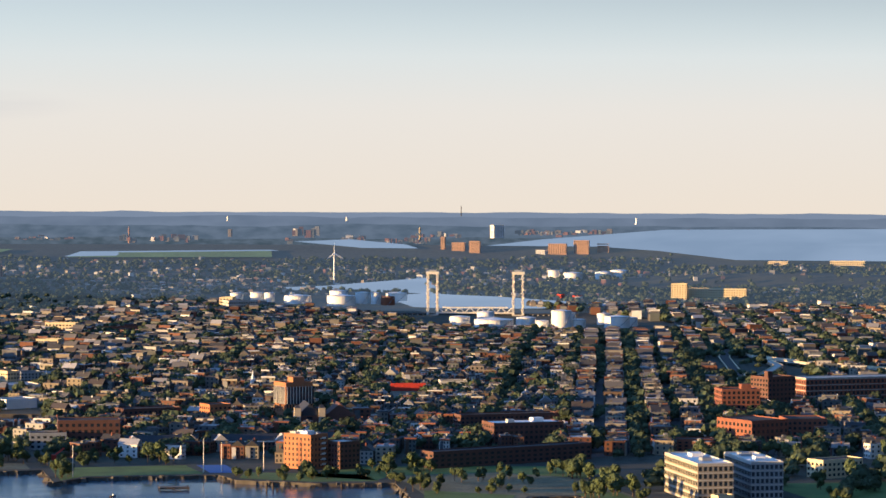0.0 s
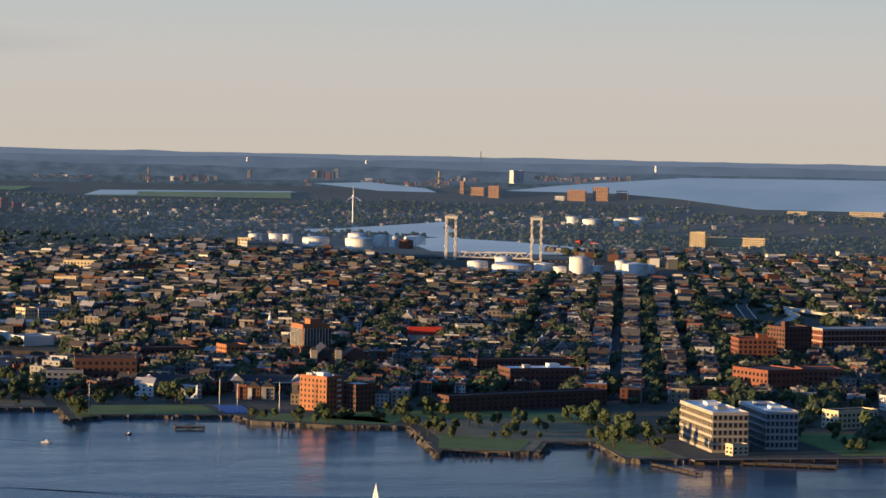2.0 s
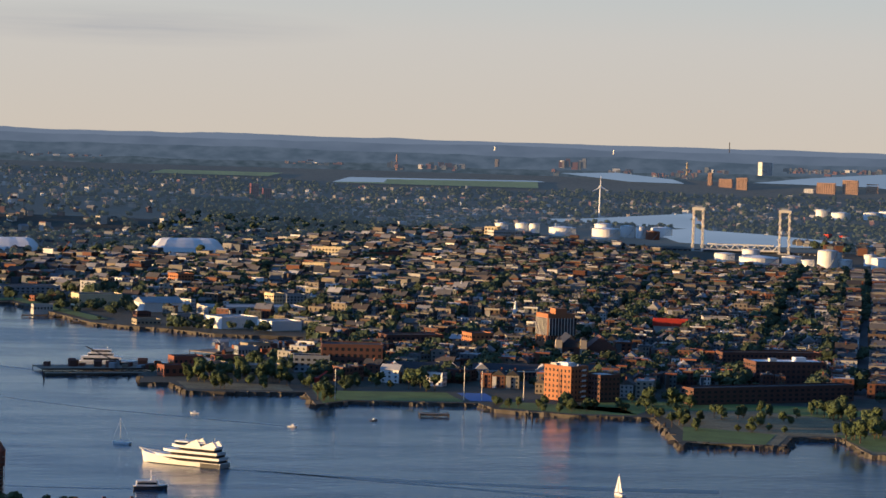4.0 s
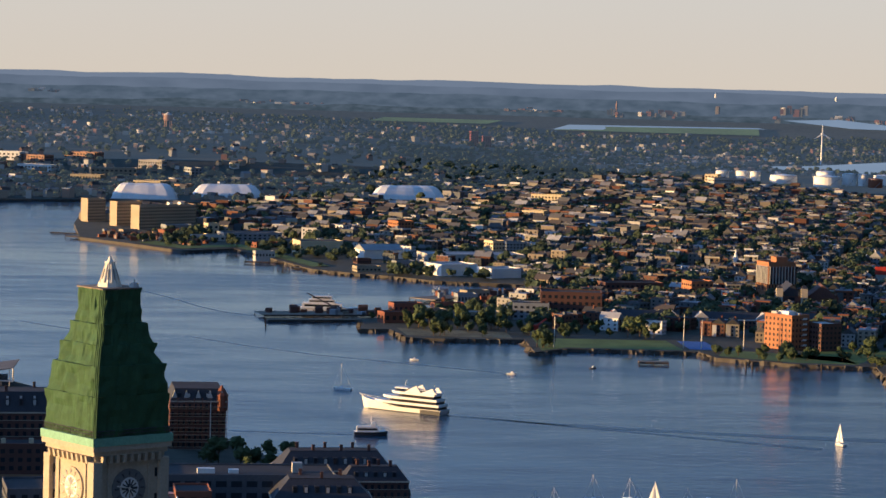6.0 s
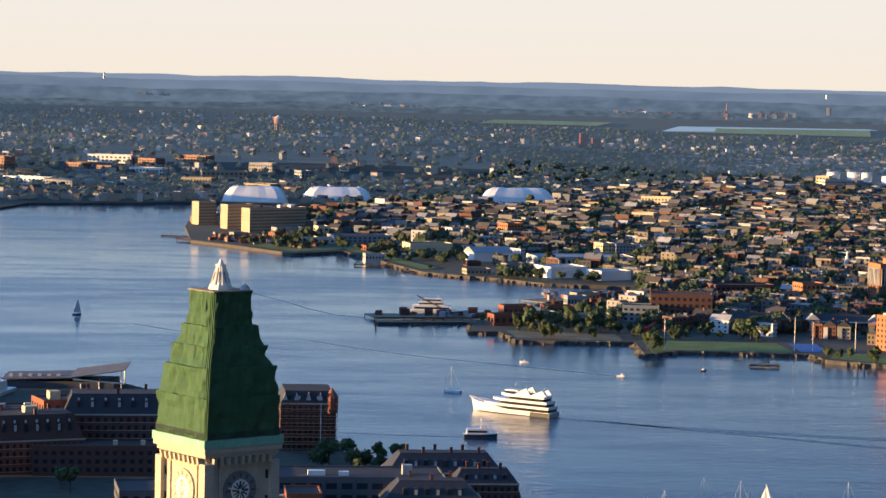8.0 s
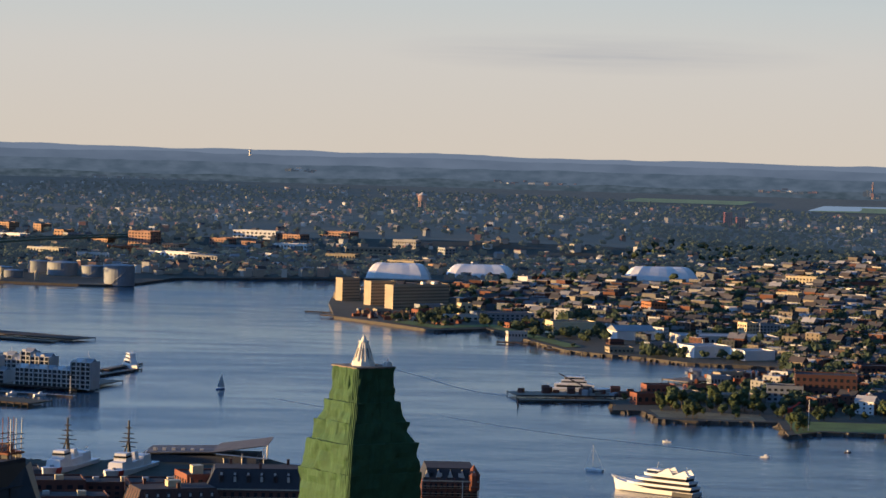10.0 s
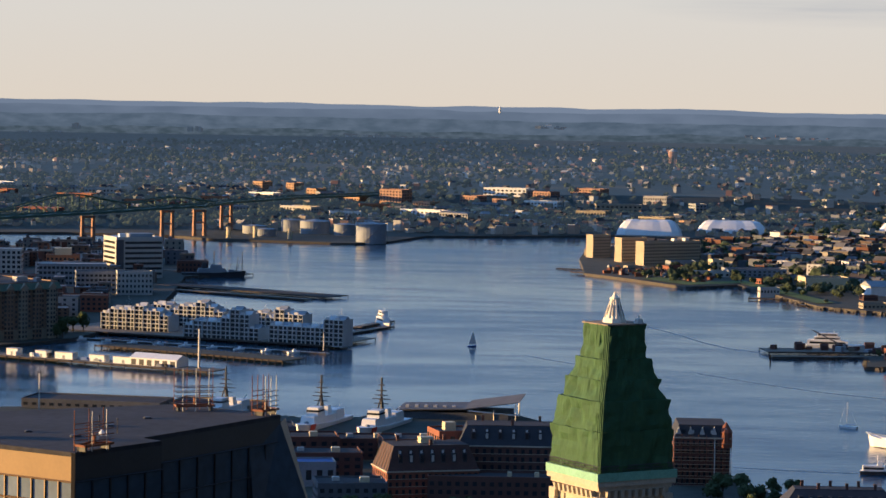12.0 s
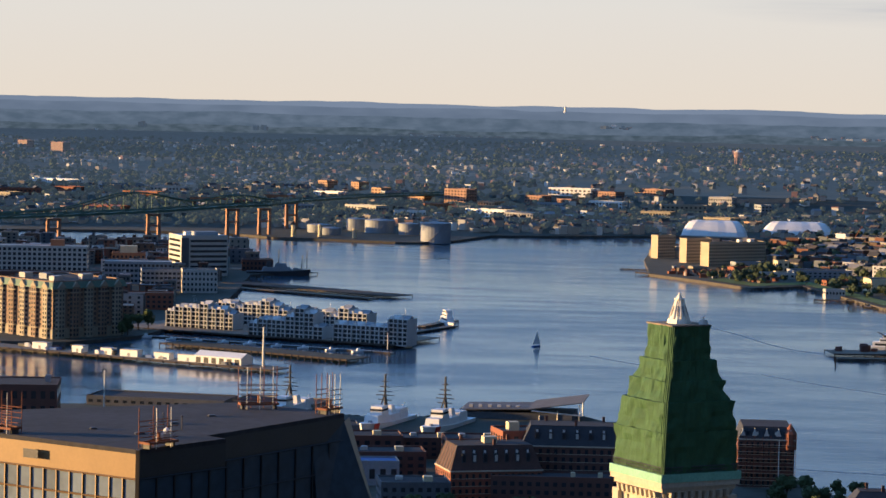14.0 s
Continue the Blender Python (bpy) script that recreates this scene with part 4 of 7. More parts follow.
def church(x, y, turn):
    t = thing("church", "dark stone church with steep gables and twin towers", "church", spot(x, y, 2.5, turn))
    part("nave", Shape().box(-9, 9, 0, 40, -1, 11), BRICK_DARK, t)
    part("roof", Shape().gable(-9, 9, 0, 40, 11, 20, 0.4), SLATE, t)
    for cx in (-9.5, 9.5):
        tw = part("tower", Shape().box(cx - 2.5, cx + 2.5, -2.5, 2.5, -1, 17), GRANITE, t)
        part("tower_roof", Shape().taper(cx - 2.5, cx + 2.5, -2.5, 2.5, 17, 19.5, 2.2), SLATE, tw)
    part("rose_window", Shape().box(-2.2, 2.2, -0.15, 0.1, 5, 10), GLASS, t)
    part("parish_hall", Shape().box(12, 36, 2, 24, -1, 10).gable(12, 36, 2, 24, 10, 20, 0.4), BRICK_DARK, t)
    KEEP_CLEAR.append((x + 8, y + 20, 34))


church(520, 2034, -8)


def steeple_church(x, y):
    t = thing("church", "small wooden church with a white steeple", "church", spot(x, y, 2.5, -10))
    part("nave", Shape().box(-6, 6, 0, 20, -1, 8), WHITE, t)
    part("roof", Shape().gable(-6, 6, 0, 20, 8, 13, 0.4), SLATE, t)
    tw = part("tower", Shape().box(-2.2, 2.2, -2, 2.4, -1, 15), WHITE, t)
    part("spire", Shape().cone(2.2, 0.12, 15, 24, 8), WHITE, tw)
    KEEP_CLEAR.append((x, y + 8, 14))


steeple_church(554, 2372)
roof_red = thing("canopy", "long bright red sign roof over a low shop", "canopy", spot(679, 2305, 2.5, -12))
part("shop", Shape().box(-14, 14, 0, 12, -1, 8), CONCRETE, roof_red)
part("sign", Shape().box(-15.5, 15.5, -0.8, 0.6, 8, 15), RED, roof_red)
KEEP_CLEAR += [(679, 2310, 20), (668, 2275, 22), (660, 2245, 16)]
shed_blue = thing("boat_shed", "white shed with a shallow blue-grey gable roof", "shed", spot(249, 2477, 2.5, 16))
part("wall", Shape().box(-19, 19, 0, 26, -1, 9), WHITE, shed_blue)
part("roof", Shape().gable(-19, 19, 0, 26, 9, 14, 0.6, "x"), GREY, shed_blue)
KEEP_CLEAR.append((249, 2490, 26))

# oil tanks by the creek
for x, y, w, z in ((1029, 4375, 23, 17), (1040, 4334, 17, 18), (1000, 4400, 22, 16), (1078, 4297, 44, 15), (1131, 4222, 45, 17), (1140, 4270, 30, 22), (1186, 4291, 24, 19), (1203, 4272, 16, 19),
                   (1259, 4343, 36, 16), (1105, 3505, 28, 16), (1140, 3464, 53, 14), (1192, 3482, 27, 15), (1218, 3413, 27, 25), (1243, 3414, 19, 15), (1328, 3548, 18, 16), (1315, 3460, 35, 16),
                   (1150, 3530, 24, 20), (1200, 3440, 18, 13), (1350, 3500, 20, 13), (1250, 3480, 24, 20), (1874, 5182, 39, 21), (1970, 5260, 38, 20), (2015, 5290, 38, 22), (1850, 5230, 24, 24)):
    tank(x, y, w / 2, (z - 2.5) * 1.2)
tank(1212, 4232, 11.5, 15, "rusty brown steel oil tank", RUST)
tank(1150, 4300, 14, 13, "dark rusty steel oil tank", DARKSTEEL)
for x, y, w, z in ((-456, 3178, 5.3, 16), (-426, 3191, 5.3, 17), (-384, 3184, 5.3, 14)):
    tank(x, y, w / 2, z - 2.5, "slim pale sunlit tank on the quay", CREAM)
for x, y, w, z in ((-403, 3355, 25, 17), (-369, 3316, 37, 18), (-440, 3290, 30, 12), (-420, 3240, 26, 11), (-330, 3290, 26, 16), (-286, 3164, 36, 24)):
    tank(x, y, w / 2, z - 2.5, "broad grey steel tank on the quay", GREY)
for x, y in ((1540, 2560), (1500, 2540), (1600, 2600)):
    tank(x, y, 11, 9)


def salt_dome(x, y, w, h, turn):
    t = thing("storage_tent", "large white fabric storage tent with sloping ends", "tent", spot(x, y, 2.5, turn), "storage tents")
    s, n = Shape(), 24
    levels = [(-0.02, 1.0, 1.0), (0.34, 0.95, 0.84), (0.66, 0.86, 0.62), (0.90, 0.76, 0.40), (1.0, 0.66, 0.16)]
    for z, kx, ky in levels:
        for i in range(n):
            a = 2 * math.pi * (i + 0.5) / n
            cx, cy = math.cos(a), math.sin(a)
            f = 1 / max(abs(cx), abs(cy)) ** 0.75
            s.v.append((w / 2 * kx * max(-1, min(1, cx * f)), 22 + 22 * ky * max(-1, min(1, cy * f)), z * h + (0.35 * math.sin(i * 2.6) if z > 0 else 0)))
    s.f = [(j * n + i, j * n + (i + 1) % n, (j + 1) * n + (i + 1) % n, (j + 1) * n + i) for j in range(len(levels) - 1) for i in range(n)] + [tuple(range(4 * n, 5 * n))]
    part("fabric", s, WHITE, t, smooth=False)
    part("base_wall", Shape().box(-w / 2, w / 2, -0.6, 0, -1, 1.6), CONCRETE, t)
    KEEP_CLEAR.append((x, y + 22, w * 0.6))


salt_dome(40, 3410, 84, 20, -4)
salt_dome(148, 3495, 93, 17, -2)
salt_dome(388, 3530, 100, 19, 3)
KEEP_CLEAR += [(380, 3440, 60), (325, 3460, 50), (445, 3470, 50), (375, 3380, 40)]


def lift_bridge():
    """Vertical-lift bridge: two twin-legged lattice towers and a low truss span between them."""
    (x0, y0), (x1, y1) = (1184, 3891), (1305, 3850)
    ang = math.degrees(math.atan2(y1 - y0, x1 - x0))
    mx, my = (x0 + x1) / 2, (y0 + y1) / 2
    t = thing("lift_bridge", "white steel vertical-lift bridge with two lattice towers", "bridge", spot(mx, my, 0, ang))
    half = math.hypot(x1 - x0, y1 - y0) / 2
    for sx in (-1, 1):
        tw = part("tower", Shape().box(sx * half - 9, sx * half + 9, -11, 11, -4, 4), CONCRETE, t)
        for lx in (-7, 7):
            for ly in (-8, 8):
                part("tower_leg", Shape().box(sx * half + lx - 1.5, sx * half + lx + 1.5, ly - 1.3, ly + 1.3, 4, 64), STEEL, tw)
        for ly in (-8, 8):
            for lx in (-7, 7):
                s = Shape()
                for i in range(10):
                    z = 5 + 6 * i
                    a, b = (-2.1, 2.1) if i % 2 else (2.1, -2.1)
                    s.bar((sx * half + lx + a, ly - 1.4, z), (sx * half + lx + b, ly - 1.4, z + 6), 0.55)
                part("lattice", s, STEEL, tw)
        part("sheave_house", Shape().box(sx * half - 9.5, sx * half + 9.5, -10, 10, 64.003, 68), STEEL, tw)
        part("machinery", Shape().box(sx * half - 6, sx * half + 6, -5, 5, 68, 70.5), GREY, tw)
    a, b = -half + 9, half - 9
    for ly in (-7, 7):
        part("chord", Shape().box(a, b, ly - 0.7, ly + 0.7, 5.5, 7.2), STEEL, t)
        part("top_chord", Shape().box(a + 6, b - 6, ly - 0.6, ly + 0.6, 13.6, 15), STEEL, t)
        n = 14
        for i in range(n):
            u0, u1 = a + (b - a) * i / n, a + (b - a) * (i + 1) / n
            part("diagonal", Shape().bar((u0, ly, 6.5 if i % 2 else 14.2), (u1, ly, 14.2 if i % 2 else 6.5), 0.55), STEEL, t)
    part("deck", Shape().box(-half - 90, half + 90, -7, 7, 4.2, 5.4), ASPHALT, t)
    for i in range(10):
        for sx in (-1, 1):
            part("approach_pier", Shape().box(sx * (half + 14 + 8 * i) - 1, sx * (half + 14 + 8 * i) + 1, -6, 6, -4, 4.2), CONCRETE, t)
    KEEP_CLEAR.append((mx, my, 100))


lift_bridge()


def turbine(x, y, hub, blade):
    t = thing("wind_turbine", "white three-bladed wind turbine standing still", "wind turbine", spot(x, y, 2.5, 0))
    part("mast", Shape().cone(2.2, 1.2, -2, hub, 12), WHITE, t)
    part("nacelle", Shape().box(-1.6, 1.6, -3, 4, hub - 1.5, hub + 1.8), WHITE, t)
    for a in (92, 212, 332):
        s = Shape()
        c, q = math.cos(radians(a)), math.sin(radians(a))
        s.add([(-q * 1.6, -3.4, hub + c * 1.6), (q * 1.6, -3.4, hub - c * 1.6), (c * blade, -3.4, hub + q * blade), (0, -4.2, hub)], [(0, 1, 2), (0, 2, 3), (1, 3, 2), (0, 3, 1)])
        part("blade", s, WHITE, t)


turbine(1378, 5198, 62, 22)


def tall_bridge():
    """The green cantilever bridge: deck on twin-legged brick-coloured piers, an arched truss over the channel."""
    t = thing("truss_bridge", "long dark green steel truss bridge on tall piers", "bridge")
    pts = [(-1500, 2700), (-900, 2900), (-700, 2990), (-603, 3073), (-526, 3160), (-496, 3212), (-484, 3352), (-440, 3700), (-330, 4100)]
    zs = [14, 22, 30, 34, 38, 38, 37, 30, 22]
    for (p, z0), (q, z1) in zip(zip(pts, zs), zip(pts[1:], zs[1:])):
        n = max(1, round(math.hypot(q[0] - p[0], q[1] - p[1]) / 28))
        last = None
        for i in range(n + 1):
            f = i / n
            c, k = squeeze(p[0] + (q[0] - p[0]) * f, p[1] + (q[1] - p[1]) * f, z0 + (z1 - z0) * f)
            c = Vector(c)
            if last is not None:
                d = (c - last).normalized()
                s = Vector((-d.y, d.x, 0)).normalized() * 8
                v = [last - s, last + s, c + s, c - s]
                sh = Shape().add([a - Vector((0, 0, 1.8)) for a in v] + [a + Vector((0, 0, 0.8)) for a in v], [(3, 2, 1, 0), (4, 5, 6, 7), (0, 1, 5, 4), (1, 2, 6, 5), (2, 3, 7, 6), (3, 0, 4, 7)])
                part("deck", sh, GREENPAINT, t)
                for side in (-1, 1):
                    o = s * side
                    part("railing", Shape().bar(last + o + Vector((0, 0, 2.4)), c + o + Vector((0, 0, 2.4)), 0.5).bar(last + o + Vector((0, 0, 0.8)), c + o + Vector((0, 0, 2.4)), 0.3), GREENPAINT, t)
            last = c
    # the truss hump
    a, b = Vector((-790, 2950, 27)), Vector((-484, 3230, 38))
    up = Vector((0, 0, 1))
    d = (b - a).normalized()
    s = Vector((-d.y, d.x, 0)).normalized() * 8
    n = 22
    for side in (-1, 1):
        o = s * side
        last = None
        for i in range(n + 1):
            f = i / n
            base = a + (b - a) * f
            hgt = 4 + 17 * math.exp(-((f - 0.52) / 0.15) ** 2) + 9 * math.exp(-((f - 0.86) / 0.10) ** 2)
            top = base + up * hgt
            top, base = top + o, base + o
            part("truss_post", Shape().bar(base, top, 0.6), GREENPAINT, t)
            if last is not None:
                part("truss_chord", Shape().bar(last[1], top, 0.8), GREENPAINT, t)
                part("truss_diagonal", Shape().bar(last[0] if i % 2 else last[1], top if i % 2 else base, 0.5), GREENPAINT, t)
            last = (base, top)
    for x, y, z in ((-603, 3073, 32), (-526, 3160, 36), (-496, 3212, 35), (-484, 3352, 37), (-800, 2950, 24), (-700, 2990, 28)):
        m = spot(x, y, 0, 40)
        pier = Shape()
        for sx in (-7, 7):
            pier.taper(sx - 2.2, sx + 2.2, -2, 2, -3, z - 4, 0.6)
        pier.box(-9, 9, -2, 2, z - 4, z - 1.5).box(-6, 6, -1, 1, z * 0.5, z * 0.5 + 2)
        pier.v = [tuple(m @ Vector(v)) for v in pier.v]
        part("pier", pier, FARBRICK, t, "tall two-legged rust-coloured pier")


tall_bridge()


def viaduct(label, pts, zs, width, material):
    """An elevated road: deck slabs with edge walls on round piers."""
    t = thing("viaduct", label, "viaduct")
    for (x0, y0), (x1, y1), z0, z1 in zip(pts, pts[1:], zs, zs[1:]):
        n = max(1, round(math.hypot(x1 - x0, y1 - y0) / 30))
        for i in range(n):
            a, b = i / n, (i + 1) / n
            p = Vector((x0 + (x1 - x0) * a, y0 + (y1 - y0) * a, z0 + (z1 - z0) * a))
            q = Vector((x0 + (x1 - x0) * b, y0 + (y1 - y0) * b, z0 + (z1 - z0) * b))
            d = (q - p).normalized()
            s = Vector((-d.y, d.x, 0)).normalized() * width / 2
            up = Vector((0, 0, 1))
            v = [squeeze(*(c + o + up * h))[0] for h in (-1.6, 0.0) for c, o in ((p, -s), (p, s), (q, s), (q, -s))]
            deck = part("deck", Shape().add(v, [(3, 2, 1, 0), (4, 5, 6, 7), (0, 1, 5, 4), (1, 2, 6, 5), (2, 3, 7, 6), (3, 0, 4, 7)]), material, t)
            for side in (-1, 1):
                part("edge_wall", Shape().bar(squeeze(*(p + s * side + up * 0.5))[0], squeeze(*(q + s * side + up * 0.5))[0], 0.6), CREAM, deck)
            c, k = squeeze(p.x, p.y, 0)
            part("pier", Shape().cone(1.1, 1.1, 0, p.z - 1.6, 8, (c[0], c[1])), CONCRETE, t)
            KEEP_CLEAR.append((p.x, p.y, width * 0.5 + 5))


viaduct("pale concrete elevated road on piers", [(1500, 2200), (1300, 2330), (1214, 2446), (1189, 2560), (1182, 2679)], [13, 13, 13, 12, 11], 14, CONCRETE)
viaduct("curving elevated slip road with parapets", [(1021, 2330), (1092, 2538), (1144, 2688), (1252, 2927), (1336, 3205), (1411, 3466)], [3.4, 7, 11, 11, 9, 5], 11, ASPHALT)
viaduct("second elevated slip road on piers", [(1060, 2420), (1150, 2560), (1200, 2760), (1290, 2960)], [5, 10, 12, 10], 9, CONCRETE)


# red water tower on the far hill
wx, wy = polar(1.15, 6400)
water_tower = thing("water_tower", "red and white water tower on the far hill", "water tower", spot(wx, wy, ground_z(wx, wy), 0))
for i in range(6):
    part("leg", Shape().bar((9 * math.cos(i * 1.047), 9 * math.sin(i * 1.047), 0), (8 * math.cos(i * 1.047), 8 * math.sin(i * 1.047), 26), 1.1), BRICK_FAR, water_tower)
part("bowl", Shape().cone(9.0, 11, 26, 29, 14).cone(11, 11, 29, 40, 14), BRICK_FAR, water_tower)
part("roof", Shape().cone(11.2, 1, 40, 47, 14), CONCRETE, water_tower)
KEEP_CLEAR.append((wx, wy, 60))

# ---- navy yard across the harbour ----
hospital = block("office_block", "white hospital block with ribbon windows and lit end", -441, 2497, 45, 40, 40, 28, CONCRETE, 0, 0, roof=WHITE, boxes=[(0.1, 0.4, 22, 14, 3.5, GREY), (-0.3, 0.3, 6, 6, 3.5, WHITE), (0.32, 0.6, 6, 5, 3, GREY), (-0.1, 0.7, 9, 5, 2.5, CONCRETE)])
for i in range(7):
    z = 3.2 + 4.8 * i
    part("ribbon_window", Shape().box(-14, 21.5, -0.12, 0.0, z, z + 2.2), GLASS, hospital)
    part("ribbon_window", Shape().box(-22.62, -22.5, 5, 38, z, z + 2.2), GLASS, hospital)
part("dark_bay", Shape().box(-22.8, -15.5, -0.35, 0.0, 0, 36), DIM, hospital)
block("office_block", "low pink brick block with stepped top", -525, 2555, 32, 20, 18, 10, BRICK_ORANGE, 3, 8, boxes=[(0.0, 0.5, 16, 12, 7, CREAM)])
block("mill_building", "long pale concrete mill with a grid of windows", -590, 2437, 100, 24, 30, 8, CONCRETE, 6, 22, wide=0.6, tall=0.6, roof=CONCRETE, boxes=[(0.22, 0.5, 12, 10, 6, BRICK_ORANGE)])
block("office_block", "low grey glazed office block", -434, 2319, 60, 24, 20, 14, GREY, 4, 16, wide=0.7)
block("office_block", "low grey glazed block with roof plant", -480, 2380, 60, 24, 22, 12, GREY, 4, 16, wide=0.7, roof=CONCRETE)
block("office_block", "low grey concrete office block", -410, 2300, 30, 22, 22, 14, CONCRETE, 4, 9)
block("brick_warehouse", "long low brick shed with dark roof", -560, 2330, 110, 20, 14, 6, BRICK_DARK, 2, 20, roof=SLATE)
block("brick_warehouse", "low brick building in the trees", -430, 2120, 60, 18, 15, 8, BRICK, 3, 14)
block("brick_warehouse", "dark brick navy yard building", -405, 2585, 30, 20, 13, 10, BRICK_DARK, 2, 8)


def flats(x, y, turn, w, d, h):
    """A large corner block of flats: rows of rounded bays with gablets under a green copper roof edge."""
    t = block("apartment_block", "large brick apartment block with tall bays and green copper roof", x, y, w, d, h - 4, turn, FLATBRICK, 11, 16, roof=TARROOF, side=16, wide=0.42,
              boxes=[(-0.3, 0.2, 8, 6, 3.5, CONCRETE), (-0.2, 0.5, 6, 9, 4, GREY), (0.2, 0.3, 9, 6, 3.5, CONCRETE), (-0.25, 0.8, 7, 7, 3.5, CONCRETE), (0.32, 0.15, 4, 4, 3, GREY)])
    hh = h - 6.5
    part("copper_roof", Shape().taper(-w / 2 - 2.0, w / 2 + 2.0, -2.0, d + 2.0, hh - 4.5, hh + 0.1, 1.7), COPPER_DULL, t, "weathered green copper roof edge")
    part("stone_base", Shape().box(-w / 2 - 0.4, w / 2 + 0.4, -0.4, d + 0.4, -2, 7), TAN, t)

    def bay(at, along, wall):
        m = Matrix.Translation(at) @ Matrix.Rotation(along, 4, "Z")
        prof = [(-4.2, 0.3), (-2.6, -2.2), (2.6, -2.2), (4.2, 0.3)]
        s = Shape().prism(prof, -2, h - 10)
        s.v = [tuple(m @ Vector(v)) for v in s.v]
        b = part("bay", s, wall, t)
        g = Shape()
        for p, q in zip(prof, prof[1:]):
            g.windows(p, q, 0.8, h - 11, 2 if p[1] == q[1] else 1, 11, 0.55, 0.55)
        g.v = [tuple(m @ Vector(v)) for v in g.v]
        tagged(part("glazing", g, GLASS, b), kind="stuff")
        for nm, r in (("gablet", Shape().gable(-3.2, 3.2, -2.4, 3.0, h - 10, h - 6.2, 0.3)), ("base_course", Shape().box(-4.5, 4.5, -2.5, 0.3, 7, 7.6)), ("cornice", Shape().box(-4.5, 4.5, -2.5, 0.3, h - 14.2, h - 13.6))):
            r.v = [tuple(m @ Vector(v)) for v in r.v]
            part(nm, r, TAN, b)

    for i in range(5):
        bay((-w / 2, d * (i + 0.5) / 5, 0), radians(-90), FLATBRICK if i % 2 else TAN)
        bay((-w / 2 + w * (i + 0.5) / 5, 0, 0), 0.0, FLATBRICK if i % 2 else TAN)


FLATBRICK = mat("buff_brick", (0.24, 0.165, 0.115), 0.85, var=0.2, scale=0.1, fine=1.0)
COPPER_DULL = mat("dull_green_copper", (0.13, 0.20, 0.15), 0.75, var=0.3, scale=0.3)
flats(-415, 1883, 50, 62, 66, 46)


def stepped_condos(x, y, turn, w, steps, label):
    """White harbour flats on a pier: terraced storeys with a grid of white frames in front."""
    t = thing("pier_flats", label, "apartment building", spot(x, y, 2.0, turn), "flats on the pier")
    bays = len(steps)
    bw = w / bays
    for i, n in enumerate(steps):
        u0 = -w / 2 + i * bw
        b = part("bay", Shape().box(u0, u0 + bw, 0, 16, -0.5, 3.1 * n), PALE, t)
        for s in range(n):
            part("recess", Shape().box(u0 + 0.5, u0 + bw / 2 - 0.3, -0.05, 0.3, 3.1 * s + 0.4, 3.1 * s + 2.7).box(u0 + 0.5 + bw / 2, u0 + bw - 0.3, -0.05, 0.3, 3.1 * s + 0.4, 3.1 * s + 2.7), GLASS, b)
            part("balcony", Shape().box(u0, u0 + bw, -1.3, 0, 3.1 * s - 0.1, 3.1 * s + 0.25).box(u0 - 0.2, u0 + 0.25, -1.3, 0, 3.1 * s, 3.1 * s + 3.1), PALE, b)
        part("roof_frame", Shape().box(u0 + 0.3, u0 + bw * 0.45, 1, 2.6, 3.1 * n, 3.1 * n + 1.5), PALE, b)
        part("skylight", Shape().gable(u0 + 0.6, u0 + bw - 0.6, 5, 12, 3.1 * n, 3.1 * n + 2.2, 0.1, "x"), GREY if i % 2 else PALE, b)
    KEEP_CLEAR.append((x, y, w * 0.6))


stepped_condos(-352, 1975, -20, 56, [4, 5, 5, 5, 6, 5, 5, 4], "white terraced flats on a pier, top storeys sunlit")
stepped_condos(-281, 1927, -20, 60, [3, 4, 4, 4, 5, 7, 6, 3], "white terraced flats on a pier with a taller stair block")
stepped_condos(-217, 1902, -20, 58, [4, 4, 4, 4, 4, 4, 6, 6], "white terraced flats at the end of a pier")
stepped_condos(-320, 2020, -20, 60, [5, 5, 4, 5, 5, 6, 5, 4], "white terraced flats behind, along the pier")
stepped_condos(-255, 1975, -20, 60, [5, 5, 4, 5, 4, 6, 5, 5], "white terraced flats behind, along the pier")


def pier(name, label, p, q, width, z=2.6, deck=None, piles=True, step=7.0):
    """A straight pier from p to q: planked deck, edge beam and rows of piles."""
    dx, dy = q[0] - p[0], q[1] - p[1]
    n = math.hypot(dx, dy)
    t = thing(name, label, "pier", spot(p[0], p[1], 0, math.degrees(math.atan2(dy, dx))))
    part("deck", Shape().box(0, n, -width / 2, width / 2, z - 0.7, z), deck or DECK, t)
    part("edge_beam", Shape().box(0, n, -width / 2 - 0.35, -width / 2, z - 0.9, z + 0.25), PILE, t)
    if piles:
        k = max(2, min(28, int(n / step)))
        me = Shape().cone(0.35, 0.3, -3, z + 0.5, 6).mesh("pile", PILE)
        for i in range(k + 1):
            for side in (-1, 1):
                ob = new("pile", me)
                ob.parent = t
                ob.location = (n * i / k, side * (width / 2 + 0.6), 0)
    return t


pier("pier_tents", "long timber pier with white tents and vehicles", (-520, 1835), (-252, 1712), 22)
pier("pier_grass", "old timber pier grown over with grass", (-352, 1868), (-212, 1792), 26, deck=SOIL, step=4.5)
pier("pier_flats_quay", "broad concrete pier under white flats", (-400, 2005), (-186, 1925), 74)
pier("pontoon", "floating marina pontoon beside the pier", (-385, 1925), (-196, 1856), 6, 0.9, deck=CONCRETE)
pier("breakwater", "long dark timber breakwater", (-405, 2440), (-240, 2338), 30, deck=PILE, step=9)
pier("breakwater", "dark timber breakwater behind the marina", (-395, 2392), (-262, 2312), 12, 1.6, deck=DECK, step=9)
pier("naval_pier", "dark pier with moored ships", (-440, 2620), (-352, 2585), 20)
pier("ferry_pontoon", "floating ferry landing stage", (-196, 2060), (-176, 2120), 7, 1.4)
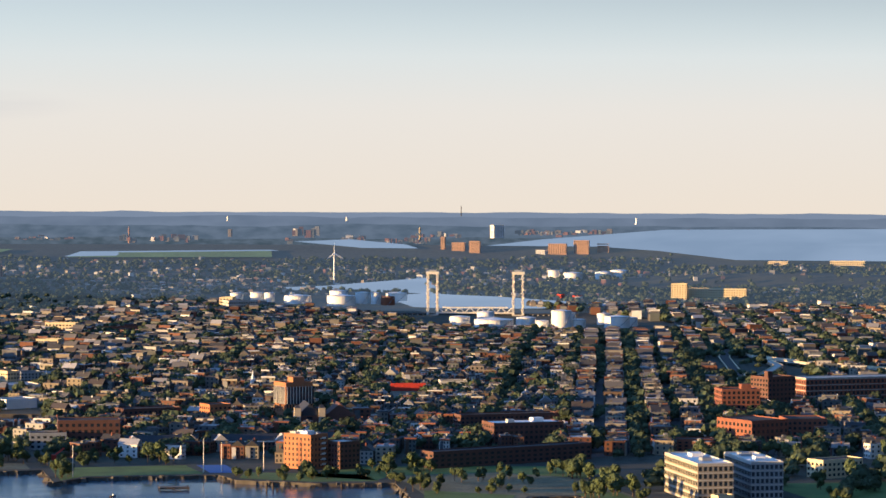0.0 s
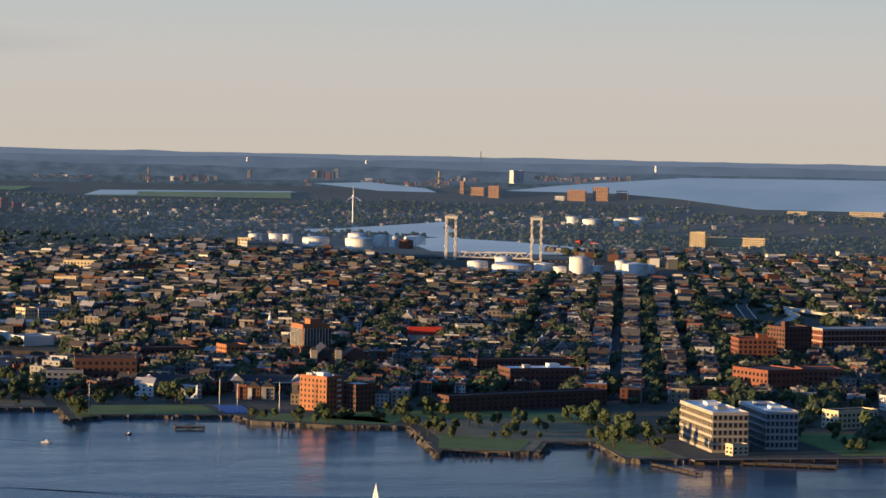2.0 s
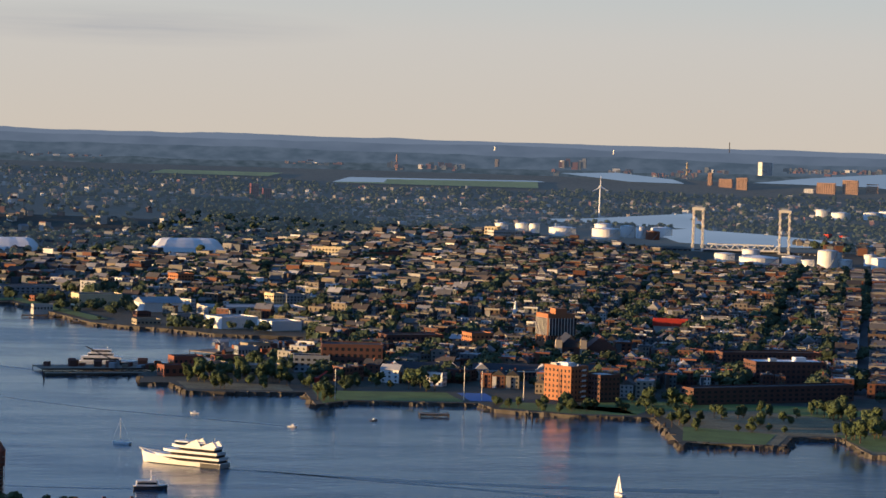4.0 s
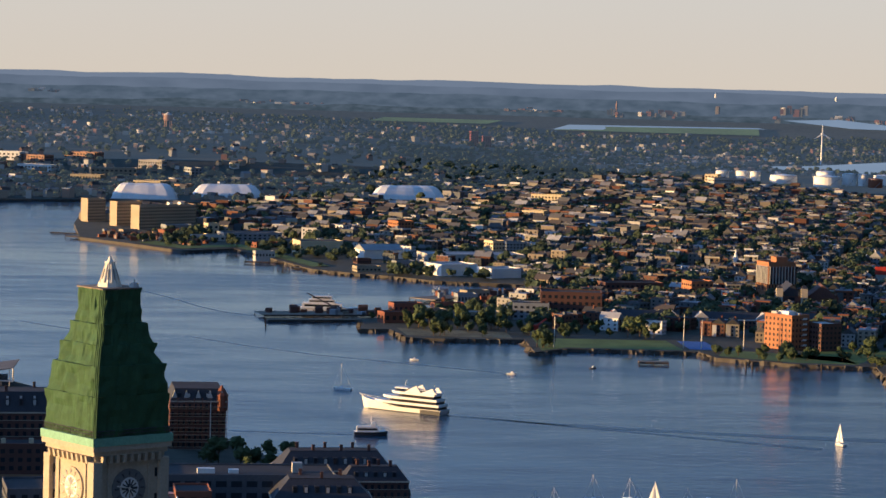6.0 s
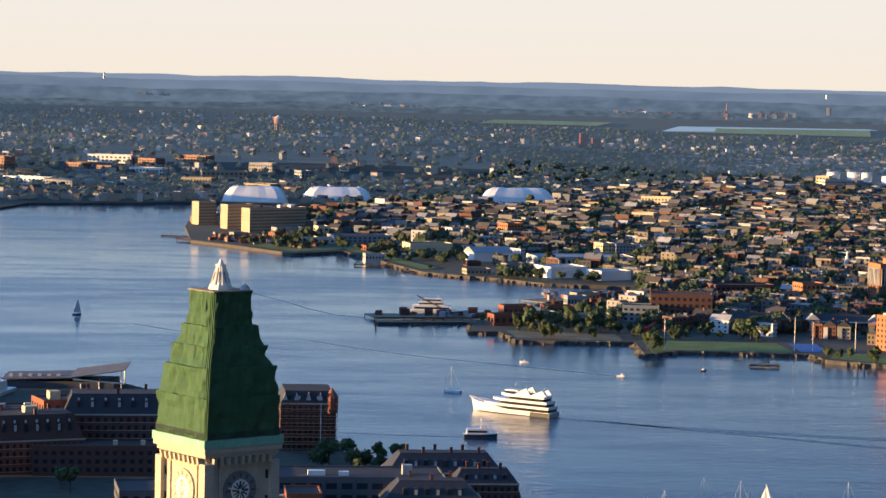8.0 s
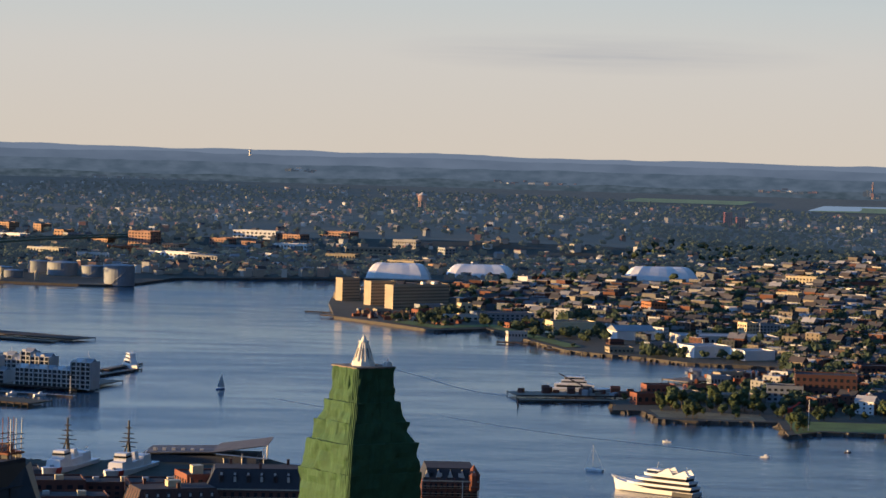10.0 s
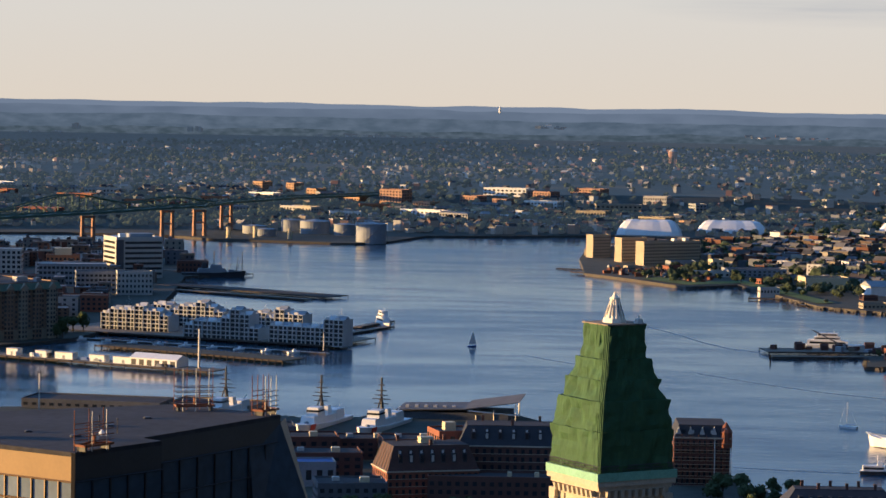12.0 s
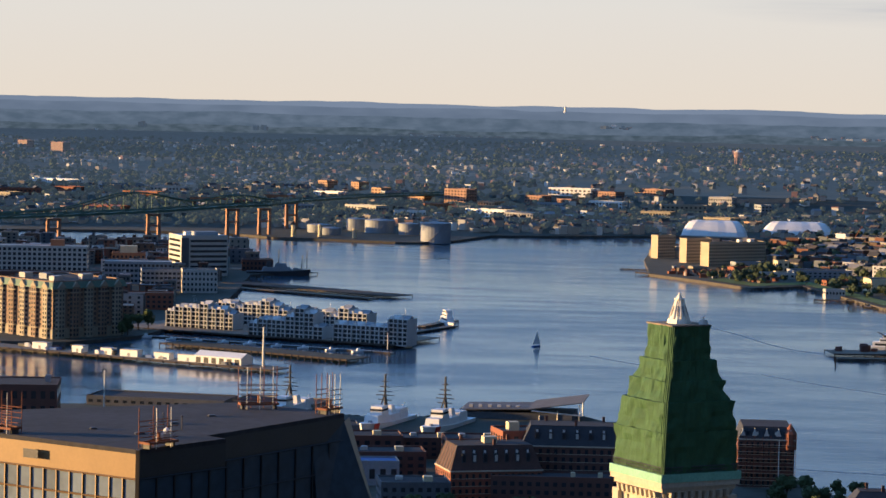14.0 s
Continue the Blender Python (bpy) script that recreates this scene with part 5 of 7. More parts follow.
pier("ferry_pontoon", "floating ferry landing stage", (-200, 2000), (-172, 2072), 7, 1.4)
pier("gangway", "narrow gangway bridge to the landing stage", (-215, 2030), (-188, 2040), 2.2, 2.6)
pier("old_pier", "long derelict timber pier with piles", (107, 1940), (250, 1965), 30)
pier("old_pier", "dark low pier edge with piles", (110, 1905), (190, 1918), 10, 1.6)
pier("old_pier", "derelict timber wharf on old piles", (240, 2080), (320, 2150), 26)
pier("old_pier", "thin derelict pier on piles", (120, 2440), (190, 2425), 6, 1.8)
pier("old_pier", "broken pier with dark planks", (160, 2380), (225, 2360), 12, 1.4)
pier("old_pier", "short low timber jetty", (-60, 2790), (-28, 2780), 5, 1.4)
pier("wharf", "timber wharf with stacks of material", (-36, 2730), (60, 2640), 24)
pier("jetty", "timber jetty with a float", (566, 1450), (575, 1405), 3, 1.4)
pier("jetty", "timber dock with floating barges", (620, 1450), (668, 1425), 8, 1.6)
pier("promenade", "timber promenade on piles along the shore", (590, 1452), (1000, 1432), 7, 3.0)
pier("marina_pontoon", "marina pontoon with moored boats", (170, 975), (290, 958), 4, 1.0)
pier("quay_barge", "small floating dock with a cabin", (330, 1668), (348, 1666), 9, 1.8)

# tents, lorries and goods on the tent pier
def tent(x, y, turn, w, d, h):
    t = thing("event_tent", "white event tent with a low gable roof", "tent", spot(x, y, 2.6, turn), "tents on the pier")
    part("side_wall", Shape().box(-w / 2, w / 2, -d / 2, d / 2, 0, h * 0.62), WHITE, t)
    part("canopy", Shape().gable(-w / 2, w / 2, -d / 2, d / 2, h * 0.62, h, 0.3, "x"), WHITE, t)
    for i in range(6):
        u = -w / 2 + w * (i + 0.5) / 6
        part("opening", Shape().box(u - w / 20, u + w / 20, -d / 2 - 0.05, -d / 2, 0.1, h * 0.5), DARKSTEEL, t)


tent(-293, 1735, -24, 36, 14, 7.5)
for i, (f, w) in enumerate(((0.12, 12), (0.24, 9), (0.33, 9), (0.40, 14), (0.50, 12), (0.58, 16))):
    x, y = -455 + f * 240, 1806 - f * 112
    t = thing("site_cabin", "white site cabin on the pier", "cabin", spot(x, y, 2.6, -24), "cabins on the pier")
    part("body", Shape().box(-w / 2, w / 2, -3, 3, 0, 4.2), WHITE, t)
    part("roof", Shape().box(-w / 2 - 0.2, w / 2 + 0.2, -3.2, 3.2, 4.2, 4.5), CONCRETE, t)
    part("door", Shape().box(-1, 1, -3.05, -3, 0.1, 2.4), GREY, t)


van_rnd = random.Random(21)
for i in range(26):
    f = 0.05 + 0.9 * van_rnd.random()
    x, y = -455 + f * 200 + van_rnd.uniform(-2, 2), 1806 - f * 93 + van_rnd.uniform(-7, 7)
    w, h = van_rnd.uniform(2.2, 6.5), van_rnd.uniform(1.4, 3.0)
    s = Shape().box(-w / 2, w / 2, -1.1, 1.1, 0.3, h).taper(w / 2 - 1.6, w / 2 + 0.9, -1.0, 1.0, 0.3, h * 0.7, 0.3, 0.1)
    solo("parked_van" if h > 2 else "parked_car", s, van_rnd.choice((WHITE, WHITE, GREY, DARKSTEEL, BLUE, RUST)), "small vehicle parked among cabins on the pier", "vehicle", spot(x, y, 2.6, -24 + van_rnd.choice((0, 90, 8))), "vehicles on the pier")


def mast(x, y, h, name="light_mast", label="tall steel light mast", r=0.35):
    t = thing(name, label, "mast", spot(x, y, 2.0, 0), "masts")
    part("pole", Shape().cone(r, r * 0.6, 0, h, 8), STEEL, t)
    part("head", Shape().box(-1.2, 1.2, -0.3, 0.3, h, h + 0.7), DARKSTEEL, t)


mast(-265, 1722, 26, r=0.9)
mast(287, 1735, 21), mast(374, 1742, 23), mast(386, 1742, 20), mast(415, 1745, 20), mast(-200, 1862, 12)


# ---- boats ----
def hull(s, length, beam, z0, z1, sheer=0.0, bow=0.35):
    """A pointed hull, its bow towards +x, closed by a deck."""
    n, lo, hi = 12, [], []
    for i in range(n + 1):
        f = i / n
        k = 1 if f < 1 - bow else math.sqrt(max(0.0, 1 - ((f - 1 + bow) / bow) ** 2))
        x = (f - 0.5) * length
        top = z1 + sheer * max(0, f - 0.5) * 2
        lo.append((x * 0.94, beam / 2 * k * 0.78, z0)), hi.append((x, beam / 2 * k, top))
    m = n + 1
    v = lo + hi + [(x, -y, z) for x, y, z in lo] + [(x, -y, z) for x, y, z in hi]
    f = []
    for i in range(n):
        f += [(i + 1, i, m + i, m + i + 1), (2 * m + i, 2 * m + i + 1, 3 * m + i + 1, 3 * m + i), (m + i + 1, m + i, 3 * m + i, 3 * m + i + 1)]
    f.append((0, 2 * m, 3 * m, m))
    return s.add(v, f)


DARKPANE = mat("smoked_glass", (0.015, 0.015, 0.02), 0.3, var=0.2, bump=0, spec=0.1)


def cruise_ship(x, y, heading):
    t = thing("cruise_ship", "white harbour cruise ship with dark window bands", "ship", spot(x, y, 0, 90 - heading) @ Matrix.Scale(0.9, 4))
    part("hull", hull(Shape(), 58, 11, -1, 3.0, 3.6, 0.5), WHITE, t)
    part("boot_stripe", hull(Shape(), 53, 10.4, -1.2, 0.35, 0), DARKSTEEL, t)
    part("stern_patch", Shape().box(-28.6, -15, -5.56, -5.5, 0.2, 2.7).box(-28.6, -15, 5.5, 5.56, 0.2, 2.7), DARKSTEEL, t)

    def deck(z0, z1, stern, front, w):
        pts = [(stern, -w), (front - 9, -w), (front - 3, -w * 0.6), (front, 0), (front - 3, w * 0.6), (front - 9, w), (stern, w)]
        return Shape().prism(pts, z0, z1)

    for z, stern, front, w in ((3.0, -27.6, 15, 5.3), (6.0, -26.0, 9, 5.0), (9.0, -24.0, 3, 4.6)):
        part("window_band", deck(z, z + 1.6, stern + 0.5, front, w), DARKPANE, t, "dark full-length window band")
        d = part("deck", deck(z + 1.6, z + 3.0, stern, front + 5, w + 0.12), WHITE, t)
        for i in range(5):
            u = stern + 1 + i * (front - stern - 9) / 4
            part("rail_post", Shape().box(u - 0.15, u + 0.15, -w - 0.2, -w - 0.05, z, z + 1.45), WHITE, d)
    for u, h in ((-8, 4.2), (-19, 3.4)):
        for w in (-3.4, 3.4):
            part("fin", Shape().add([(u - 6, w - 0.3, 12), (u + 5, w - 0.3, 12), (u - 3, w - 0.3, 12 + h), (u - 6, w + 0.3, 12), (u + 5, w + 0.3, 12), (u - 3, w + 0.3, 12 + h)], [(0, 1, 2), (5, 4, 3), (0, 2, 5, 3), (1, 4, 5, 2)]), WHITE, t)
    part("bridge_windows", Shape().taper(-4, 4.5, -3.0, 3.0, 12, 13.6, 0.9), GLASS, t)
    part("wheelhouse_roof", Shape().taper(-5, 4.2, -3.2, 3.2, 13.6, 14.3, 0.3), WHITE, t)
    part("radar_mast", Shape().bar((-1, 0, 14.3), (-2, 0, 18.5), 0.22).bar((-2, -1.6, 17), (-2, 1.6, 17), 0.15), STEEL, t)
    part("aft_mast", Shape().bar((-21, 0, 12), (-21.5, 0, 17), 0.2), STEEL, t)
    part("top_deck_seats", Shape().box(-17, -7, -2.6, 2.6, 12, 12.8), DIM, t)
    part("bow_rail", Shape().bar((18, -3.2, 6.3), (29, 0, 7.8), 0.14).bar((18, 3.2, 6.3), (29, 0, 7.8), 0.14), STEEL, t)
    part("stem_post", Shape().bar((27, 0, 6), (30.5, 0, 8.0), 0.35), WHITE, t)


def launch(x, y, heading, length=18.0, label="white two-deck passenger boat with a dark hull", dark=True, name="passenger_boat"):
    t = thing(name, label, "boat", spot(x, y, 0, 90 - heading))
    b = length * 0.27 if length < 30 else length * 0.2
    full, length = length, min(length, 24.0)
    part("hull", hull(Shape(), full, b, -0.6, length * 0.085, length * 0.03), DARKSTEEL if dark else WHITE, t)
    part("sheer_band", hull(Shape(), full * 1.005, b * 1.02, length * 0.085, length * 0.105, length * 0.03), WHITE, t)
    c = part("cabin", Shape().box(-full * 0.42, full * 0.22, -b * 0.4, b * 0.4, length * 0.1, length * 0.24), WHITE, t)
    for sy in (-1, 1):
        part("windows", Shape().box(-full * 0.38, full * 0.18, sy * b * 0.405 - 0.03, sy * b * 0.405 + 0.03, length * 0.15, length * 0.21), GLASS, c)
    part("upper_deck", Shape().box(-full * 0.4, full * 0.16, -b * 0.42, b * 0.42, length * 0.24, length * 0.26), WHITE, t)
    if full > 25:
        for lv in (1, 2):
            z = length * (0.26 + 0.11 * (lv - 1))
            u = part("upper_house", Shape().box(-full * (0.36 - 0.05 * lv), full * (0.14 - 0.04 * lv), -b * 0.36, b * 0.36, z, z + length * 0.10), WHITE, t)
            part("window_band", Shape().box(-full * (0.35 - 0.05 * lv), full * (0.13 - 0.04 * lv), -b * 0.365, b * 0.365, z + length * 0.03, z + length * 0.075), GLASS, u)
    part("wheelhouse", Shape().taper(length * 0.0, length * 0.14, -b * 0.25, b * 0.25, length * 0.26, length * 0.38, length * 0.015), WHITE, t)
    part("mast", Shape().bar((0, 0, length * 0.38), (0, 0, length * 0.55), length * 0.006), STEEL, t)
    return t


def sailboat(x, y, heading, length=9.0, sails=False, colour=None, label="moored sailing boat with bare mast", group="sailing boats"):
    t = thing("sailing_boat", label, "sailboat", spot(x, y, 0, 90 - heading), group)
    part("hull", hull(Shape(), length, length * 0.3, -0.4, length * 0.1, length * 0.03, 0.6), colour or WHITE, t)
    part("cabin", Shape().taper(-length * 0.1, length * 0.2, -length * 0.08, length * 0.08, length * 0.1, length * 0.16, length * 0.03), WHITE, t)
    part("mast", Shape().cone(length * 0.010, length * 0.007, length * 0.1, length * 1.35, 6, (length * 0.08, 0)), STEEL, t)
    part("boom", Shape().bar((length * 0.08, 0, length * 0.2), (-length * 0.38, 0, length * 0.21), length * 0.012), STEEL if sails else BLUE, t)
    if sails:
        part("mainsail", Shape().add([(length * 0.07, 0.02, length * 0.22), (-length * 0.4, 0.5, length * 0.22), (length * 0.07, 0.02, length * 1.32), (-length * 0.16, 0.7, length * 0.6), (-length * 0.16, 0.62, length * 0.6)],
                                     [(0, 1, 3), (1, 2, 3), (0, 3, 2), (0, 4, 1), (1, 4, 2), (0, 2, 4)]), WHITE, t)
        part("jib", Shape().add([(length * 0.1, 0.02, length * 1.2), (length * 0.48, 0.02, length * 0.16), (length * 0.06, 0.6, length * 0.2), (length * 0.2, 0.5, length * 0.45), (length * 0.2, 0.42, length * 0.45)],
                                [(0, 1, 3), (1, 2, 3), (2, 0, 3), (1, 0, 4), (2, 1, 4), (0, 2, 4)]), WHITE, t)
    else:
        part("stay", Shape().bar((length * 0.5, 0, length * 0.14), (length * 0.08, 0, length * 1.3), 0.03).bar((-length * 0.5, 0, length * 0.12), (length * 0.08, 0, length * 1.3), 0.03), STEEL, t)
    return t


def motorboat(x, y, heading, length=7.0, colour=None, label="small white motorboat under way", group="motorboats"):
    t = thing("motorboat", label, "boat", spot(x, y, 0, 90 - heading), group)
    part("hull", hull(Shape(), length, length * 0.34, -0.3, length * 0.13, length * 0.06, 0.55), colour or WHITE, t)
    part("cabin", Shape().taper(-length * 0.12, length * 0.2, -length * 0.11, length * 0.11, length * 0.13, length * 0.32, length * 0.05), WHITE, t)
    part("windscreen", Shape().box(length * 0.14, length * 0.17, -length * 0.1, length * 0.1, length * 0.2, length * 0.29), GLASS, t)
    return t


cruise_ship(156, 1428, -52)
launch(130, 1334, 92, 17)
launch(-178, 2092, 160, 32, "white high-sided ferry at the landing stage", False, "ferry")
launch(160, 1990, 96, 46, "old white passenger ship at the pier", False, "passenger_ship")
sailboat(131, 1516, -60, 11, label="sailing boat under way with furled sails")
sailboat(364, 1316, -20, 8.2, True, label="white sailing boat under full sail")
sailboat(-101, 1938, 40, 8.5, True, label="sailing boat under sail with dark hull", colour=BLUE)
motorboat(189, 1672, -80, 5.5), motorboat(240, 1603, 110, 6), motorboat(296, 1640, 60, 5, label="small dark motorboat with a short wake", colour=PILE), motorboat(-190, 1905, 80, 6)
MOORED = [
    (178.0, 1108.3), (187.0, 1115.2), (200.6, 1126.1), (207.7, 1137.8), (205.0, 1103.6), (224.2, 1141.4), (222.2, 1113.5), (229.0, 1103.1),
    (244.1, 1115.9), (256.8, 1133.3), (268.6, 1130.5), (260.4, 1091.6), (238.6, 1072.5), (254.0, 1076.2), (243.1, 1035.5), (261.3, 1026.6),
    (275.2, 1072.8), (174.6, 1091.2), (178.5, 1060.1), (194.4, 1090.0), (202.5, 1067.3), (215.0, 1088.9), (239.8, 1055.9), (191.6, 1035.8),
    (195.9, 1036.0), (207.2, 1037.9), (213.3, 1041.2), (218.3, 1038.5), (171.9, 1071.5),
]
rnd = random.Random(4)
for i, (x, y) in enumerate(MOORED):
    heading = -75 + rnd.uniform(-14, 14)
    if i in (2, 7, 9, 11, 19):
        motorboat(x, y, heading, 7.5, label="white motorboat at its mooring", group="boats at moorings")
    elif i == 4:
        motorboat(x, y, heading, 6.5, RED, "red motorboat at its mooring", "boats at moorings")
    else:
        dark = i in (3, 18, 22)
        sailboat(x, y, heading, rnd.uniform(6.6, 8.6), False, BLUE if dark else WHITE, "dark-hulled sailing boat at its mooring" if dark else "white sailing boat at its mooring", "boats at moorings")
x, y = 231, 1120
sailboat(x, y, -75, 8.6, True, label="sailing boat with white sails set near the moorings", group="boats at moorings")
# marina behind the white flats
for i in range(26):
    f = i / 26
    x, y = -385 + 190 * f + rnd.uniform(-6, 6), 2115 - 110 * f + rnd.choice((0, 18, 34)) + rnd.uniform(-3, 3)
    if i % 3:
        motorboat(x, y, 60, rnd.uniform(11, 15), label="white motor yacht in the marina", group="boats in the marina")
    else:
        sailboat(x, y, 60, rnd.uniform(10, 13), label="white yacht in the marina", group="boats in the marina")
for i in range(9):
    motorboat(-380 + 20 * i, 1914 - 7 * i, 60, rnd.uniform(7, 10), label="small boat at the pontoon", group="boats at the pontoon")
for i in range(5):
    motorboat(60 + 7 * i, 1262 - 12 * i, 80, rnd.uniform(8, 12), label="white motorboat by the wharf", group="boats at the wharf")


def cutter(x, y, heading):
    """A white patrol ship with a slanting red band on its bow and a dark lattice mast."""
    t = thing("patrol_ship", "white patrol ship with a red bow band and dark mast", "ship", spot(x, y, 0, 90 - heading), "patrol ships")
    part("hull", hull(Shape(), 70, 10.5, -1, 4.6, 2.2), WHITE, t)
    for sy in (-1, 1):
        part("red_band", Shape().add([(22, sy * 4.35, 0.4), (28, sy * 3.6, 0.4), (26.5, sy * 4.4, 6.0), (20.5, sy * 5.1, 6.0)], [(0, 1, 2, 3)]), RED, t)
    s1 = part("superstructure", Shape().taper(-16, 16, -4.0, 4.0, 4.6, 8.2, 1.2, 0.3), WHITE, t)
    part("bridge_house", Shape().taper(4, 14, -3.6, 3.6, 8.2, 13.6, 0.8, 0.4), WHITE, s1)
    part("bridge_windows", Shape().box(4.6, 13.9, -3.5, 3.5, 11.2, 12.3), GLASS, s1)
    part("forward_house", Shape().taper(12, 21, -4.2, 4.2, 5.2, 9.6, 0.9, 0.5), WHITE, s1)
    part("porthole_band", Shape().box(-14, 13, -4.05, -3.95, 6.0, 6.7), GLASS, s1)
    part("boat_crane", Shape().bar((-14, 2, 8), (-24, 2, 12), 0.3), WHITE, t)
    part("hangar", Shape().taper(-24, -12, -4.2, 4.2, 4.6, 9.8, 0.4), WHITE, t)
    part("funnel", Shape().taper(-11, -5, -2.0, 2.0, 8.2, 12.4, 0.8), WHITE, t)
    m = part("mast", Shape().bar((1, 0, 10), (1, 0, 30), 0.6).bar((-3, 0, 10), (1, 0, 21), 0.5).bar((4, -1.5, 12), (1, 0, 20), 0.4).bar((4, 1.5, 12), (1, 0, 20), 0.4), DARKSTEEL, t)
    for z, w in ((16, 4.0), (18.5, 5.2), (20.5, 3.6), (23, 3.0), (26, 1.8)):
        part("yard", Shape().bar((1, -w, z), (1, w, z), 0.25).box(0, 2, -1.4, 1.4, z - 0.2, z + 0.3), DARKSTEEL, m)
    part("radome", Shape().cone(1.2, 1.1, 11.2, 12.4, 10, (8, 2)).cone(1.1, 0.3, 12.4, 13.2, 10, (8, 2)), WHITE, t)
    part("gun_mount", Shape().cone(1.4, 1.0, 5.4, 7.0, 10, (22, 0)), GREY, t)


cutter(-156, 1448, 195)
cutter(-123, 1442, 195)
cutter(-212, 1478, 195)
warship = thing("warship", "dark grey old warship moored at the navy pier", "ship", spot(-382, 2568, 0, 14))
part("hull", hull(Shape(), 62, 11, -1, 4.5, 2.0), DARKSTEEL, warship)
part("deck_house", Shape().taper(-16, 12, -3.5, 3.5, 4.5, 8.5, 1.5, 0.4).taper(-4, 8, -3, 3, 8.5, 12, 1, 0.4), GREY, warship)
part("funnel", Shape().taper(-12, -7, -1.6, 1.6, 8.5, 14, 0.6), DARKSTEEL, warship)
part("gun_turret", Shape().box(14, 19, -2.2, 2.2, 5, 7.5).bar((19, 0, 6.4), (25, 0, 7.2), 0.3), GREY, warship)
part("mast", Shape().bar((0, 0, 11), (0, 0, 25), 0.4).bar((0, -3, 19), (0, 3, 19), 0.25), DARKSTEEL, warship)
part("mast", Shape().bar((27, 0, 5), (27, 0, 24), 0.35).bar((27, 0, 20), (22, 0, 8), 0.2), DARKSTEEL, warship)
part("mast", Shape().bar((21, 0, 5), (23, 0, 20), 0.35), DARKSTEEL, warship)


def crane(x, y, h, reach, turn, material, label):
    t = thing("crane", label, "crane", spot(x, y, 2.0, turn))
    part("cab", Shape().box(-2, 2, -2, 2, 0, 4), material, t)
    for sy in (-0.7, 0.7):
        part("jib", Shape().bar((1, sy, 3), (reach, sy, h), 0.3), material, t)
    s = Shape()
    for i in range(8):
        a, b = i / 8, (i + 1) / 8
        s.bar((1 + (reach - 1) * a, -0.7, 3 + (h - 3) * a), (1 + (reach - 1) * b, 0.7, 3 + (h - 3) * b), 0.15)
    part("bracing", s, material, t)


crane(165, 1960, 13, 24, 158, DARKSTEEL, "dark lattice crane on the old pier")
crane(210, 3383, 20, 13, 20, RUST, "orange crane with a raised jib")
crane(292, 1850, 8, 9, 20, RED, "red loader on the shore")

# flotsam of the old wharves: stacked timber, machines and sheds
for k in range(130):
    zone = rnd.random()
    if zone < 0.25:
        x, y = 112 + rnd.random() * 130, 1934 + rnd.random() * 26
    elif zone < 0.75:
        f, v = rnd.random(), rnd.random()
        x, y = -24 + 110 * f + 20 * v, 2712 - 115 * f + 95 * v
    else:
        x, y = 250 + rnd.random() * 70, 2050 + rnd.random() * 90
    w, d, h = rnd.uniform(3, 9), rnd.uniform(2, 5), rnd.uniform(1.5, 4.5)
    m = rnd.choice((PILE, RUST, GREY, DECK, RUST, BRICK_DARK))
    s = Shape().box(-w / 2, w / 2, -d / 2, d / 2, 0, h)
    if k % 3 == 0:
        s.gable(-w / 2, w / 2, -d / 2, d / 2, h, h * 1.4, 0.2, "x")
    solo("dock_stack" if k % 3 else "dock_shed", s, m, "low dark stack of dock material" if k % 3 else "small weathered dock shed", "stack" if k % 3 else "shed", spot(x, y, 2.6, rnd.uniform(0, 90)), "dockside clutter")

# broken piles standing in the water
ps = Shape()
for k in range(220):
    z = rnd.random()
    if z < 0.35:
        x, y = 120 + 80 * rnd.random(), 1888 + 12 * rnd.random()
    elif z < 0.6:
        x, y = 455 + 60 * rnd.random(), 1486 + 20 * rnd.random()
    elif z < 0.8:
        x, y = 140 + 90 * rnd.random(), 2350 + 20 * rnd.random()
    else:
        x, y = 384 + 90 * rnd.random(), 1640 + 16 * rnd.random()
    ps.cone(0.3, 0.25, -2, rnd.uniform(0.6, 2.6), 5, (x, y))
solo("broken_piles", ps, PILE, "rotten broken timber piles standing in the water", "piles", kind="stuff")
for x, y in ((392, 1640), (398, 1648), (470, 1600), (108, 1880), (440, 1640)):
    solo("mooring_pile", Shape().cone(0.6, 0.5, -3, 5, 7).cone(0.7, 0.7, 3, 3.6, 7), PILE, "lone tall timber mooring pile", "pile", spot(x, y, 0, 0), "mooring piles")

# ---- downtown roofs in front ----
# unseen office towers added west of the wharves to shade the low roofs
for i in range(9):
    block("office_tower", "unseen grey tower added to shade the wharf roofs", -390 - 12 * (i % 3), 560 + 78 * i, 60, 50, 26 + 3 * ((i * 5) % 3), 10, CONCRETE, 7, 8)
BRONZE = mat("bronze_panel", (0.21, 0.125, 0.05), 0.5, metal=0.1, var=0.10, scale=0.3, bump=0.02)
DARKPANEL = mat("black_panel", (0.02, 0.022, 0.026), 0.35, var=0.25, scale=0.3, bump=0.02)
DARKGLASS = mat("dark_shoulder_glass", (0.045, 0.06, 0.08), 0.25, var=0.3, scale=0.4, bump=0)
MIRRORGLASS = mat("blue_curtain_glass", (0.15, 0.19, 0.25), 0.2, metal=0.55, var=0.2, scale=0.3, bump=0)


# front panes hold sky reflection in their colour, side panes hold shade
PANEBLUE = mat("blue_grey_pane", (0.13, 0.17, 0.22), 0.22, var=0.3, scale=0.25, fine=0.8, bump=0, vary=0.25, spec=0.7)
PANESHADE = mat("dark_blue_pane", (0.035, 0.06, 0.085), 0.4, var=0.3, scale=0.2, fine=0.8, bump=0, spec=0.15)


